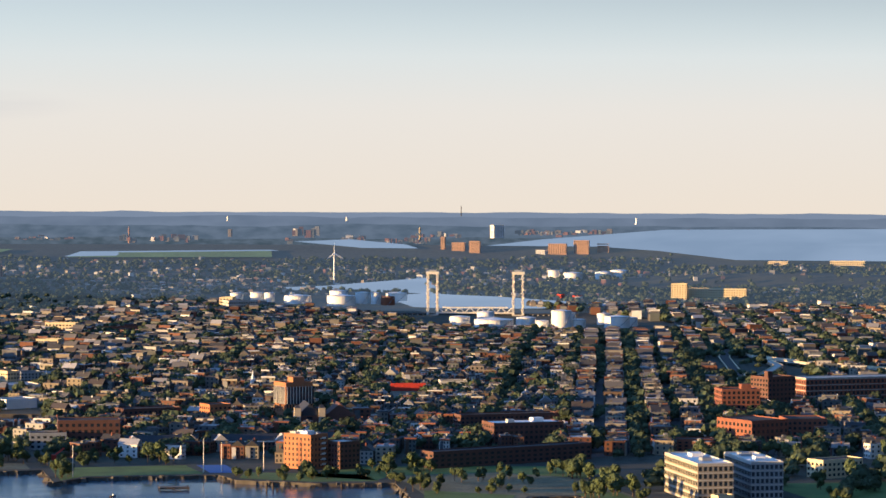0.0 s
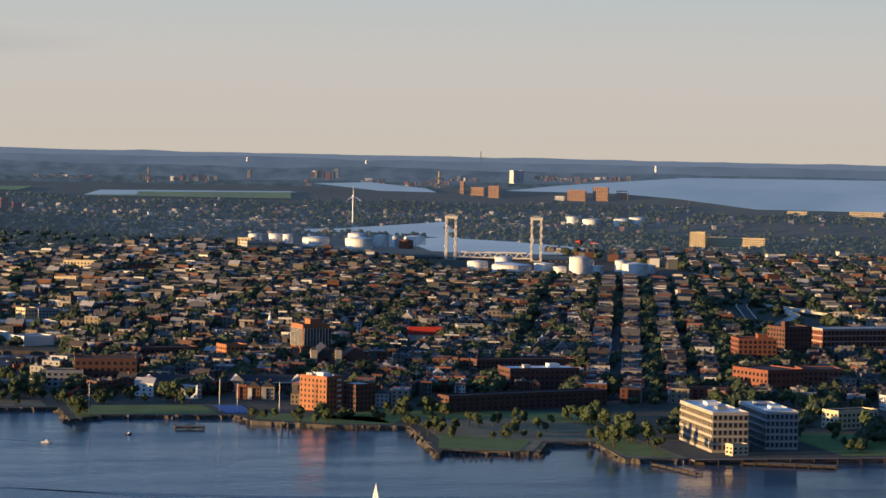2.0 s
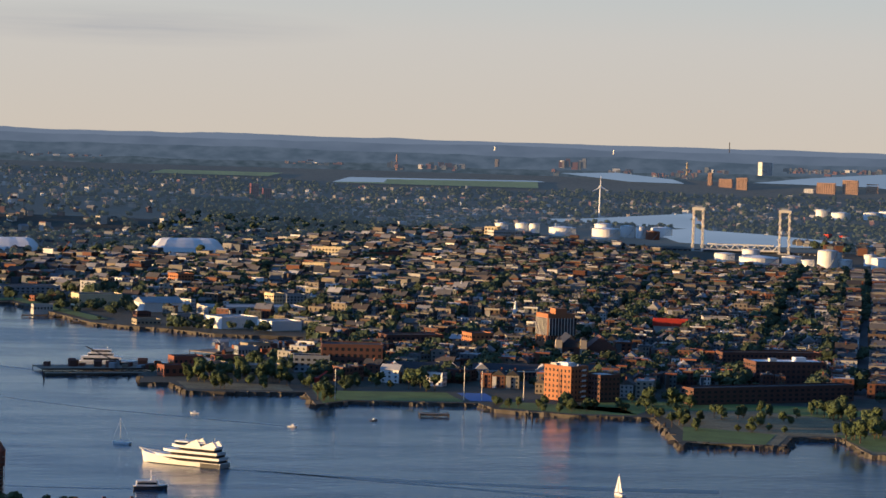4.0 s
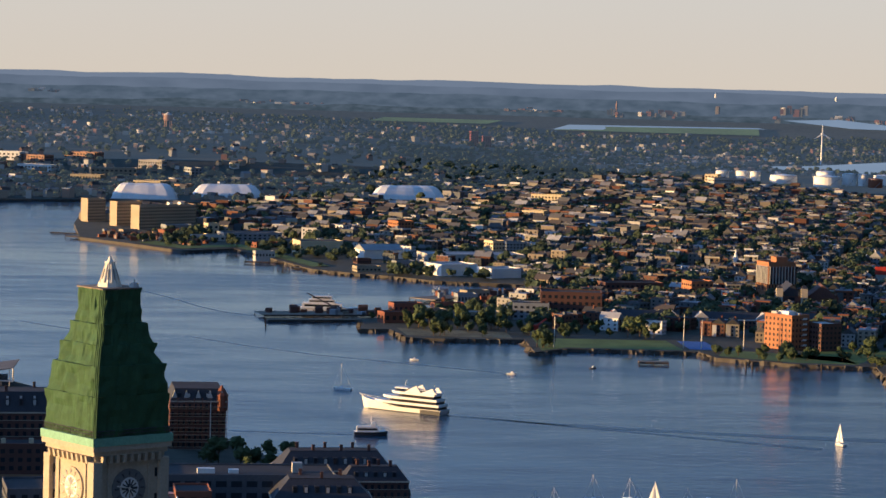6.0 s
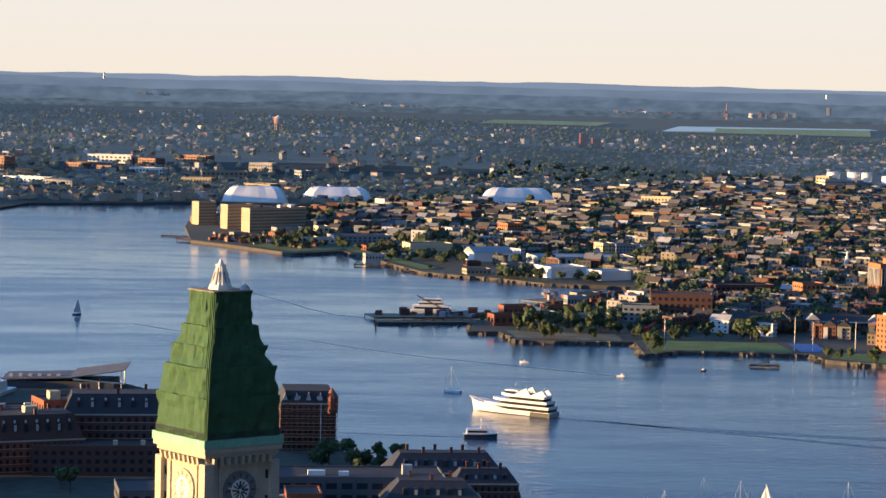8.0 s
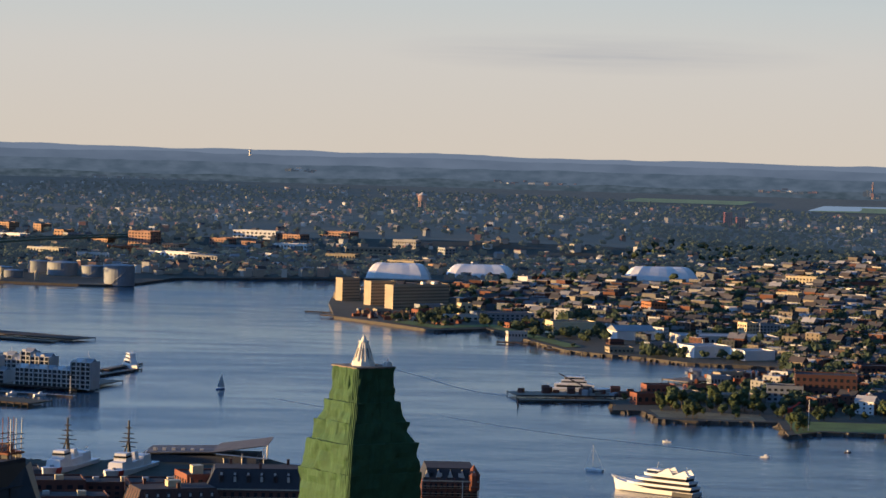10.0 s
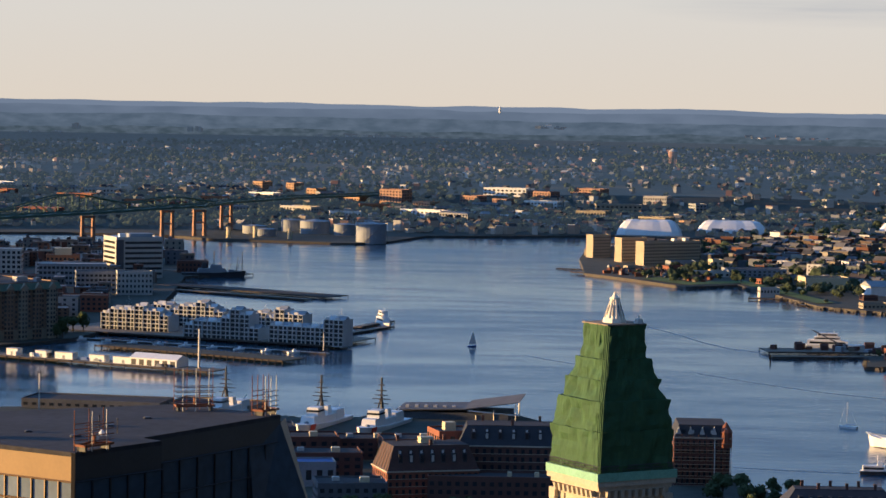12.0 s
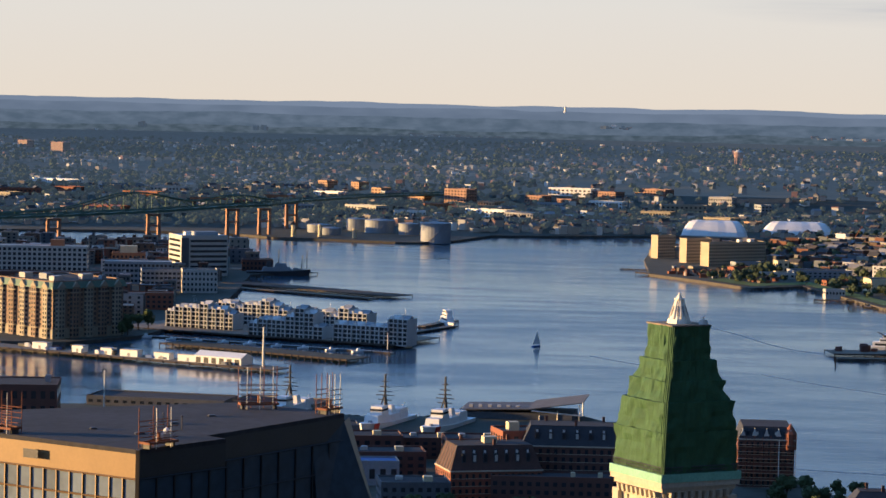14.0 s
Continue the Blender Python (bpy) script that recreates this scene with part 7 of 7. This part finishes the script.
PARKS = [[(268, 1700), (480, 1640), (480, 1745), (470, 1760), (400, 1830), (268, 1860)], [(450, 1495), (600, 1450), (640, 1690), (480, 1740)], [(930, 2150), (1010, 2120), (1230, 2700), (1130, 2740)],
         [(-80, 2500), (120, 2300), (230, 2240), (350, 2200), (350, 2330), (250, 2440), (215, 2600), (130, 2790), (60, 2940), (-60, 2960)], [(90, 1760), (290, 1760), (290, 2000), (335, 2150), (240, 2150), (90, 1950)]]


TANK_FARM = [(1030, 3330), (1230, 3240), (1410, 3250), (1440, 3650), (1400, 4150), (1320, 4600), (950, 4550), (960, 4150), (1080, 3800)]


def open_land(x, y, margin=4.0):
    return not inside(x, y, TANK_FARM) and inside(x, y, MAINLAND) and all(inside(x + dx, y + dy, MAINLAND) for dx, dy in ((margin, 0), (-margin, 0), (0, margin), (0, -margin))) and not any(inside(x, y, p) for p in PARKS)


for k in range(-13, 14):
    seg, run = [], []
    for i in range(93):
        x, y = plan(-340 + 20 * i, PITCH * k)
        ok = open_land(x, y, 12) and clear(x, y, -8) and math.degrees(math.atan2(x, y)) > 19.6
        if ok:
            run.append((x, y))
        if (not ok or i == 92) and len(run) > 2:
            seg.append(run)
        if not ok:
            run = []
    for r in seg:
        s = Shape()
        for (x0, y0), (x1, y1) in zip(r, r[1:]):
            s.add([squeeze(x - VX * o, y - VY * o, ground_z(x, y) + 0.25)[0] for x, y, o in ((x0, y0, 6), (x0, y0, -6), (x1, y1, -6), (x1, y1, 6))], [(0, 1, 2, 3)])
        solo("road_street", s, ASPHALT, "straight asphalt street between terraced houses", "street", kind="structure")

# ---- houses ----
def house_mesh(kind, wall, roof, glass, bay, crown, w, d, h, detail=True):
    """Walls, roof and panes of a town house; the street front looks towards -y."""
    wall.box(-w / 2, w / 2, -d / 2, d / 2, -2.5, h)
    if kind == "flat":
        roof.box(-w / 2 + 0.3, w / 2 - 0.3, -d / 2 + 0.3, d / 2 - 0.3, h, h + 0.22)
        crown.box(-w / 2 - 0.25, w / 2 + 0.25, -d / 2 - 0.45, -d / 2, h - 0.6, h + 0.5)
        if detail:
            roof.box(-w * 0.2, w * 0.05, d * 0.1, d * 0.3, h + 0.2, h + 1.9)
    else:
        roof.gable(-w / 2, w / 2, -d / 2, d / 2, h, h + w * 0.42, 0.4)
        if detail:
            crown.box(w * 0.1, w * 0.1 + 0.8, 0, 0.8, h, h + w * 0.55)
    if detail:
        rows = max(2, round(h / 3.1))
        glass.windows((-w / 2, -d / 2), (w / 2, -d / 2), 0.2, h - 0.5, 3, rows, 0.42, 0.52)
        glass.windows((w / 2, d / 2), (-w / 2, d / 2), 0.2, h - 0.5, 3, rows, 0.42, 0.52)
        glass.windows((-w / 2, d / 2), (-w / 2, -d / 2), 0.2, h - 0.5, 3, rows, 0.3, 0.5)
        glass.windows((w / 2, -d / 2), (w / 2, d / 2), 0.2, h - 0.5, 3, rows, 0.3, 0.5)
        bay.box(-w / 2 + 0.6, -w / 2 + w * 0.38, -d / 2 - 1.1, -d / 2, -1, h - 1.0)


rnd = random.Random(11)
TYPES = []
for kind, w, d, h, label in (("flat", 7.2, 13, 9.6, "three-storey flat-roofed terraced house with a bay front"), ("flat", 8.0, 14, 10.4, "three-decker house with flat roof and cornice"),
                             ("gable", 8.0, 12, 7.2, "two-storey clapboard house with gable roof"), ("flat", 9.5, 12, 8.2, "broad low town house with a flat roof"),
                             ("gable", 9.0, 14, 9.0, "tall clapboard house with steep gable roof"), ("flat", 12.0, 15, 12.0, "four-storey brick walk-up with flat roof")):
    t = thing("town_house", label, "house", Matrix.Translation((0, 0, -500)), "town houses")
    a, b, c, e, f = Shape(), Shape(), Shape(), Shape(), Shape()
    house_mesh(kind, a, b, c, e, f, w, d, h)
    part("walls", a, HOUSE, t), part("roof", b, ROOFING, t), part("bay_front", e, HOUSE, t), part("cornice" if kind == "flat" else "chimney", f, BRICK, t)
    tagged(part("glazing", c, GLASS, t), kind="stuff")
    TYPES.append((t, kind, w, d, h))

lots, yards = [], []
for k in range(-14, 16):
    for side in (-1, 1):
        v = PITCH * k + side * 13
        u = -330.0
        while u < 2150:
            kind = rnd.choices(range(6), (40, 26, 9, 10, 6, 8))[0]
            w = TYPES[kind][2]
            x, y = plan(u + w / 2, v)
            cross = (u % 128) < 12
            if not cross and rnd.random() < 0.93:
                lots.append((x + rnd.uniform(-2.2, 2.2), y, kind, -GRID + (-90 if side < 0 else 90) * 1.0))
            u += w + (0.25 if rnd.random() < 0.75 else rnd.uniform(1, 4))
        for m in range(200):
            yards.append(plan(-330 + 12.6 * m + rnd.uniform(-4, 4), PITCH * k + PITCH / 2 + rnd.uniform(-6, 6)))
# between bearings the rows follow the cross streets instead
MID_LINE = 19.9
middle = []
for k in range(-6, 44):
    for side in (-1, 1):
        v = -1100.0
        while v < 600:
            kind = rnd.choices(range(6), (34, 22, 14, 12, 10, 8))[0]
            w = TYPES[kind][2]
            x, y = plan(54 * k + side * 13 - 60, v + w / 2)
            if (v % 150) > 11 and rnd.random() < 0.76:
                middle.append((x, y + rnd.uniform(-1.5, 1.5), kind, -GRID + (0 if side > 0 else 180) + rnd.gauss(0, 5)))
            v += w + (0.3 if rnd.random() < 0.6 else rnd.uniform(1, 6))
    for m in range(120):
        yards.append(plan(54 * k + 27 - 60 + rnd.uniform(-6, 6), -1100 + 14 * m + rnd.uniform(-5, 5)))
# the askew quarter to the west, looser
ASK = 38.0
ax, ay = math.sin(radians(ASK)), math.cos(radians(ASK))
left = []
for k in range(-12, 14):
    for side in (-1, 1):
        u = -500.0
        while u < 1700:
            kind = rnd.choices(range(6), (24, 20, 22, 12, 14, 8))[0]
            w = TYPES[kind][2]
            v = 62 * k + side * 14
            x, y = 400 + ax * u + ay * v, 2350 + ay * u - ax * v
            if (u % 104) > 12 and rnd.random() < 0.72:
                left.append((x, y, kind, -ASK + side * 90.0 + rnd.gauss(0, 9)))
            u += w + (0.3 if rnd.random() < 0.5 else rnd.uniform(1.5, 7))
        for m in range(150):
            yards.append((400 + ax * (-500 + 15 * m) + ay * (62 * k + 31) + rnd.uniform(-8, 8), 2350 + ay * (-500 + 15 * m) - ax * (62 * k + 31) + rnd.uniform(-8, 8)))


def bearing(x, y):
    return math.degrees(math.atan2(x, y))


def in_view(x, y):
    return -16.5 < bearing(x, y) < 29.5


spots = [q for q in lots if bearing(q[0], q[1]) > MID_LINE] + [q for q in middle if LEFT_LINE < bearing(q[0], q[1]) <= MID_LINE] + [q for q in left if bearing(q[0], q[1]) <= LEFT_LINE]
spots = [(x, y, k, a + rnd.gauss(0, 14) if bearing(x, y) > 21.7 else a) for x, y, k, a in spots if bearing(x, y) < 21.7 or rnd.random() < 0.5]
spots = [q for q in spots if in_view(q[0], q[1]) and math.hypot(q[0], q[1]) < 4350 and q[1] > 1700 - 0.4 * q[0] and open_land(q[0], q[1], 9) and clear(q[0], q[1], 3)]
spots.sort(key=lambda q: q[0] ** 2 + q[1] ** 2)
for x, y, kind, turn in spots[:300]:
    copy_thing(TYPES[kind][0], spot(x, y, ground_z(x, y), turn))
for t, *_ in TYPES:
    for o in (*t.children_recursive, t):
        bpy.data.objects.remove(o)


def gather(pieces):
    """Joins (shape, pose) pairs into one shape."""
    out, n = Shape(), 0
    for src, m in pieces:
        v = np.array(src.v) @ np.array(m.to_3x3()).T + np.array(m.translation)
        out.v += v.tolist()
        out.f += [tuple(i + n for i in q) for q in src.f]
        n += len(src.v)
    return out


def town_stuff(name, label, rows, detail, far=False):
    """The houses past the nearest streets, joined: walls, roofs and panes of one quarter."""
    protos = []
    for _, sort, w, d, h in TYPES:
        p, q, r = Shape(), Shape(), Shape()
        house_mesh(sort, p, q, r, p, p, w, d, h, detail)
        protos.append((p, q, r))
    sets = ([], [], [])
    for x, y, kind, turn, k in rows:
        m = spot(x, y, ground_z(x, y), turn) @ Matrix.Diagonal((k, k, k * (rnd.uniform(0.62, 0.95) if far else rnd.uniform(0.8, 1.2)), 1))
        for s, src in zip(sets, protos[kind]):
            if src.v:
                s.append((src, m))
    t = tagged(new(name), label, "houses", kind="stuff")
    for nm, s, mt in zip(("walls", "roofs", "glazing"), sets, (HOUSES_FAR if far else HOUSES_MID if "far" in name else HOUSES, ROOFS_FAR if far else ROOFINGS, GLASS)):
        if s:
            tagged(part(nm, gather(s), mt, t), kind="stuff")


TYPES = [(None, k, w, d, h) for _, k, w, d, h in TYPES]
rest = [(*q, rnd.uniform(0.86, 1.12)) for q in spots[300:]]
town_stuff("street_houses", "streets of painted clapboard and brick terraced houses", [q for q in rest if math.hypot(q[0], q[1]) < 2800], True)
town_stuff("street_houses_beyond", "further streets of terraced houses", [q for q in rest if math.hypot(q[0], q[1]) >= 2800], False)

# the towns beyond: houses strewn among trees up the hills
def crest_dip(az):
    """How far below the level the last wooded hills end, by bearing."""
    return 1.30 - 0.10 * math.cos(radians((az + 3) * 9)) + 0.06 * noise.noise((az * 0.8, 3, 1)) + 0.03 * noise.noise((az * 3.1, 5, 1)) + (0.18 if az > 22 else 0.0) + 0.11 * math.exp(-((az - 10.5) / 3.6) ** 2)


MARSH = [[(1190, 7250), (1760, 7180), (1980, 8200), (1330, 8000)], [(725, 7800), (820, 8400), (1210, 8350), (1085, 7750)]]
far_rows = []
while len(far_rows) < 12000:
    az = rnd.uniform(-16.5, 29.5)
    el = -rnd.uniform(crest_dip(az), 3.1)
    d = (EYE_Z - 4) / math.tan(radians(-el))
    x, y = polar(az, d)
    for _ in range(3):
        d = (EYE_Z - ground_z(x, y)) / math.tan(radians(-el))
        x, y = polar(az, d)
    if d < 3150 or d > 9400 or not inside(x, y, MAINLAND) or any(inside(x, y, p) for p in MARSH + [q for _, q in far_water]) or not clear(x, y, 4) or inside(x, y, TANK_FARM):
        continue
    if az > LEFT_LINE - 1 and d < 4000 or 3.0 < az < LEFT_LINE and d < 3480:
        continue
    dens = 0.47 + 1.0 * noise.noise((x / 420, y / 700, 2))
    if az > 19 and d > 4600:
        dens *= 0.45
    if d > 6000:
        dens *= 0.75
    if rnd.random() < dens:
        far_rows.append((x, y, rnd.choice((0, 1, 2, 2, 3, 4, 4, 5)), rnd.uniform(-60, 60), rnd.uniform(0.6, 0.95) if d < 5500 else rnd.uniform(0.6, 1.0)))
    else:
        far_rows.append((x, y, -1, 0, 1))
town_stuff("far_shore_houses", "brick and clapboard houses of the town across the creek", [q for q in far_rows if q[2] >= 0 and math.hypot(q[0], q[1]) < 4300], False)
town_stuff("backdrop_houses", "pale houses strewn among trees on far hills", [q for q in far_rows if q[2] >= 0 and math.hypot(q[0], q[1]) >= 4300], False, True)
# Charlestown and downtown infill
infill = []
for _ in range(900):
    x, y = rnd.uniform(-1000, -420), rnd.uniform(2000, 2900)
    if inside(x, y, CHARLESTOWN) and clear(x, y, 8) and in_view(x, y):
        infill.append((x, y, rnd.choice((0, 3, 5)), rnd.choice((8, 98)), rnd.uniform(1.0, 1.5)))
        KEEP_CLEAR.append((x, y, 10))
town_stuff("yard_houses", "low brick and grey buildings of the old navy yard", infill, True)

# ---- trees ----
def lump(s, rnd, c, rx, rz, n, rings):
    """One uneven clump of foliage round c."""
    k = len(s.v)
    for j in range(rings):
        ph = -0.7 + 1.75 * j / (rings - 1)
        for i in range(n):
            a, f = 2 * math.pi * (i + 0.5 * (j % 2)) / n, rnd.uniform(0.72, 1.18)
            s.v.append((c[0] + rx * f * math.cos(ph) * math.cos(a), c[1] + rx * f * math.cos(ph) * math.sin(a), c[2] + rz * f * math.sin(ph)))
    s.v.append((c[0], c[1], c[2] + rz))
    s.f += [(k + j * n + i, k + j * n + (i + 1) % n, k + (j + 1) * n + (i + 1) % n, k + (j + 1) * n + i) for j in range(rings - 1) for i in range(n)]
    s.f += [(k + (rings - 1) * n + i, k + (rings - 1) * n + (i + 1) % n, k + rings * n) for i in range(n)]
    return s


def far_crown(rnd, h, r, leaves):
    """A broad crown for woods: a few uneven clumps with loose leaf sprays round them."""
    s, lobes = Shape(), []
    for i in range(4):
        a, q = 1.57 * i + rnd.uniform(-0.6, 0.6), rnd.uniform(0.3, 0.55) if i else 0.1
        lobes.append((Vector((math.cos(a) * r * q, math.sin(a) * r * q, h * rnd.uniform(0.42, 0.72))), r * rnd.uniform(0.48, 0.72)))
        lump(s, rnd, lobes[-1][0], lobes[-1][1], lobes[-1][1] * 0.8, 6, 3)
    for i in range(leaves):
        c, q = lobes[i % 4]
        d = Vector((rnd.gauss(0, 1), rnd.gauss(0, 1), rnd.gauss(0.4, 0.8))).normalized()
        p, a = c + d * q * rnd.uniform(0.85, 1.12), d.orthogonal().normalized()
        b, f = d.cross(a), r * rnd.uniform(0.10, 0.22)
        s.add([p + a * f, p + b * f, p - a * f, p - b * f, p + d * f * 0.6], [(0, 1, 4), (1, 2, 4), (2, 3, 4), (3, 0, 4)])
    return s


def tree_shapes(rnd, h, r, leaves, leaf):
    """Trunk with limbs, and a lumpy crown of separate leaf clumps with gaps."""
    trunk, crown = Shape(), Shape()
    trunk.cone(h * 0.035, h * 0.02, -1.5, h * 0.45, 6)
    lobes = []
    for i in range(7):
        a, q = rnd.uniform(0, 6.28), rnd.uniform(0.1, 0.62)
        c = Vector((math.cos(a) * r * q, math.sin(a) * r * q, h * rnd.uniform(0.38, 0.82)))
        lobes.append((c, r * rnd.uniform(0.38, 0.58)))
        trunk.bar((0, 0, h * 0.3), c, h * 0.012, 4)
    for i in range(leaves):
        c, q = lobes[i % 7]
        d = Vector((rnd.gauss(0, 1), rnd.gauss(0, 1), rnd.gauss(0.15, 1))).normalized()
        p = c + d * q * rnd.uniform(0.7, 1.05)
        a = (d + Vector((rnd.uniform(-.6, .6), rnd.uniform(-.6, .6), rnd.uniform(-.6, .6)))).normalized().orthogonal().normalized()
        b = d.cross(a).normalized()
        s = leaf * rnd.uniform(0.6, 1.3)
        crown.add([p + a * s + d * s * 0.15, p + b * s * 0.8, p - a * s + d * s * 0.1, p - b * s * 0.8, p + d * s * 0.5], [(0, 1, 4), (1, 2, 4), (2, 3, 4), (3, 0, 4)])
    for c, q in lobes:
        lump(crown, rnd, c, q * 0.86, q * 0.8, 7, 3)
    return trunk, crown


KINDS = []
for h, r in ((11, 4.6), (14, 5.6), (8, 3.6), (12, 3.4), (6, 3.2)):
    tr, cr = tree_shapes(rnd, h, r, 130, r * 0.20)
    t = thing("tree", "leafy green broad-crowned tree" if h > 7 else "low rounded green bush", "tree", Matrix.Translation((0, 0, -500)), "street trees")
    part("trunk", tr, BARK, t), part("crown", cr, LEAF, t)
    KINDS.append(t)
near = []


def grove(x0, x1, y0, y1, n, kinds=(0, 1, 2, 3, 4), poly=None):
    for _ in range(n):
        x, y = rnd.uniform(x0, x1), rnd.uniform(y0, y1)
        if inside(x, y, poly or MAINLAND) and clear(x, y, -7):
            near.append((x, y, rnd.choice(kinds)))


grove(560, 600, 1480, 1560, 12, (0, 1, 2)), grove(588, 606, 1540, 1680, 14, (0, 1)), grove(470, 600, 1640, 1740, 16, (0, 2, 3)), grove(470, 500, 1560, 1640, 5, (0, 2, 3))
grove(388, 470, 1665, 1720, 26, (2, 4, 4)), grove(280, 370, 1795, 1860, 30, (0, 2, 4)), grove(198, 285, 1792, 1900, 44, (0, 1, 2, 4)), grove(276, 292, 1720, 1745, 5, (0, 2))
grove(300, 420, 2150, 2330, 40, (0, 1, 3)), grove(440, 520, 2130, 2200, 24, (0, 1)), grove(560, 640, 2140, 2290, 20, (0, 1)), grove(470, 500, 1900, 2080, 26, (0, 1)), grove(420, 440, 1930, 2100, 18, (0, 1))
grove(700, 880, 1560, 1760, 34, (0, 1, 2)), grove(240, 270, 2270, 2330, 14, (0, 2, 4)), grove(120, 240, 2480, 2560, 24, (0, 2)), grove(60, 120, 2760, 2850, 16, (0, 1)), grove(880, 1100, 2120, 2600, 60, (0, 1))
grove(-440, -385, 1890, 1990, 40, (0, 1), CHARLESTOWN), grove(-520, -400, 2120, 2300, 50, (0, 1), CHARLESTOWN), grove(40, 60, 1210, 1270, 7, (0, 2), DOWNTOWN), grove(56, 84, 1180, 1235, 9, (0, 2), DOWNTOWN), grove(-120, -60, 1130, 1160, 6, (0, 2), DOWNTOWN)
grove(40, 130, 2580, 2780, 26, (2, 4, 4)), grove(130, 220, 2420, 2620, 30, (2, 4, 0)), grove(200, 340, 2250, 2330, 16, (2, 4)), grove(180, 300, 1900, 2040, 40, (4, 4, 2))
grove(155, 175, 965, 1000, 4, (3, 2), DOWNTOWN)
grove(480, 640, 1700, 1740, 26, (0, 2, 4)), grove(640, 680, 1560, 1640, 12, (0, 1)), grove(700, 900, 1480, 1580, 14, (0, 2)), grove(460, 560, 1560, 1680, 24, (4, 4, 2))
# a line of tall street trees
for i in range(34):
    x, y = plan(380 + 13 * i, -90 + rnd.uniform(-5, 5))
    near.append((x, y, rnd.choice((1, 3))))
near.sort(key=lambda q: q[0] ** 2 + q[1] ** 2)
near, spare = near[:300], [q for q in near[300:] if q[1] > 1300 and q[0] > -100]
for x, y, k in near:
    m = spot(x, y, ground_z(x, y) if y > 1300 else 2.5, rnd.uniform(0, 360)) @ Matrix.Scale(rnd.uniform(0.75, 1.15), 4)
    ob = copy_thing(KINDS[k], m)
    ob.matrix_world = m
for t in KINDS:
    for o in (*t.children_recursive, t):
        bpy.data.objects.remove(o)


def wood(name, label, rows, leaves, material=LEAVES):
    protos = [far_crown(rnd, h, r, leaves) for h, r in ((9, 5.0), (10, 6.0), (7.5, 4.6), (11, 5.2), (6, 4.0), (9, 6.6))]
    a = gather([(protos[rnd.randrange(6)], spot(x, y, ground_z(x, y) if y > 1300 else 2.5, rnd.uniform(0, 360)) @ Matrix.Scale(k, 4)) for x, y, k in rows])
    solo(name, a, material, label, "trees", kind="stuff")


backs = [(x, y, rnd.uniform(0.75, 1.4)) for x, y in yards if in_view(x, y) and math.hypot(x, y) < 4300 and open_land(x, y, 6) and clear(x, y, -4) and rnd.random() < (0.5 + 0.7 * max(0, 0.45 + noise.noise((x / 130, y / 130, 5))) if bearing(x, y) < MID_LINE else 0.3 if bearing(x, y) < 21.7 else 0.75)]
backs += [(x, y, rnd.uniform(0.7, 1.1)) for x, y, k in spare]
backs += [(rnd.uniform(930, 1230), rnd.uniform(2120, 2740), rnd.uniform(0.8, 1.3)) for _ in range(420)]
for _ in range(200):
    x, y = rnd.choice(((rnd.uniform(20, 340), rnd.uniform(2280, 2880)), (rnd.uniform(185, 320), rnd.uniform(1870, 2120))))
    if any(inside(x, y, p) for p in PARKS[3:]) and all(inside(x + dx, y - 12, MAINLAND) for dx in (-10, 10)) and clear(x, y, -6):
        backs.append((x, y, rnd.uniform(0.35, 0.95)))
backs = [q for q in backs if q[0] < 930 or not inside(q[0], q[1], PARKS[2]) or clear(q[0], q[1], -6)]
backs = [q for q in backs if not (bearing(q[0], q[1]) > 22.6 and 2330 < q[1] < 2720 and rnd.random() < 0.7)]
wood("yard_trees", "green trees in the yards between the houses", [q for q in backs if math.hypot(q[0], q[1]) < 2900], 40)
wood("yard_trees_beyond", "green trees between further streets", [q for q in backs if math.hypot(q[0], q[1]) >= 2900], 12)
hill_trees = [(x, y, rnd.uniform(0.7, 1.25)) for x, y, k, *_ in far_rows if k < 0]
for x, y, k, *_ in far_rows:
    if k >= 0 and rnd.random() < 0.8:
        hill_trees.append((x + rnd.uniform(-14, 14), y + rnd.uniform(-10, 40), rnd.uniform(0.45, 0.85)))
n0 = len(hill_trees)
while len(hill_trees) < n0 + 6000:
    az = rnd.uniform(-16.5, 29.5)
    el = -rnd.uniform(crest_dip(az), 2.9)
    d = (EYE_Z - 6) / math.tan(radians(-el))
    x, y = polar(az, d)
    for _ in range(3):
        d = (EYE_Z - ground_z(x, y)) / math.tan(radians(-el))
        x, y = polar(az, d)
    if 3230 < d < 9400 and (d > 3400 or az < 3) and not inside(x, y, TANK_FARM) and inside(x, y, MAINLAND) and clear(x, y, -8) and not any(inside(x, y, p) for p in MARSH + [q for _, q in far_water]) and not (az > 9 and az < LEFT_LINE + 3 and 7200 < d < 8900) and (d < 4900 or noise.noise((x / 420, y / 700, 2)) < 0.1):
        hill_trees.append((x, y, rnd.uniform(0.8, 1.3)))
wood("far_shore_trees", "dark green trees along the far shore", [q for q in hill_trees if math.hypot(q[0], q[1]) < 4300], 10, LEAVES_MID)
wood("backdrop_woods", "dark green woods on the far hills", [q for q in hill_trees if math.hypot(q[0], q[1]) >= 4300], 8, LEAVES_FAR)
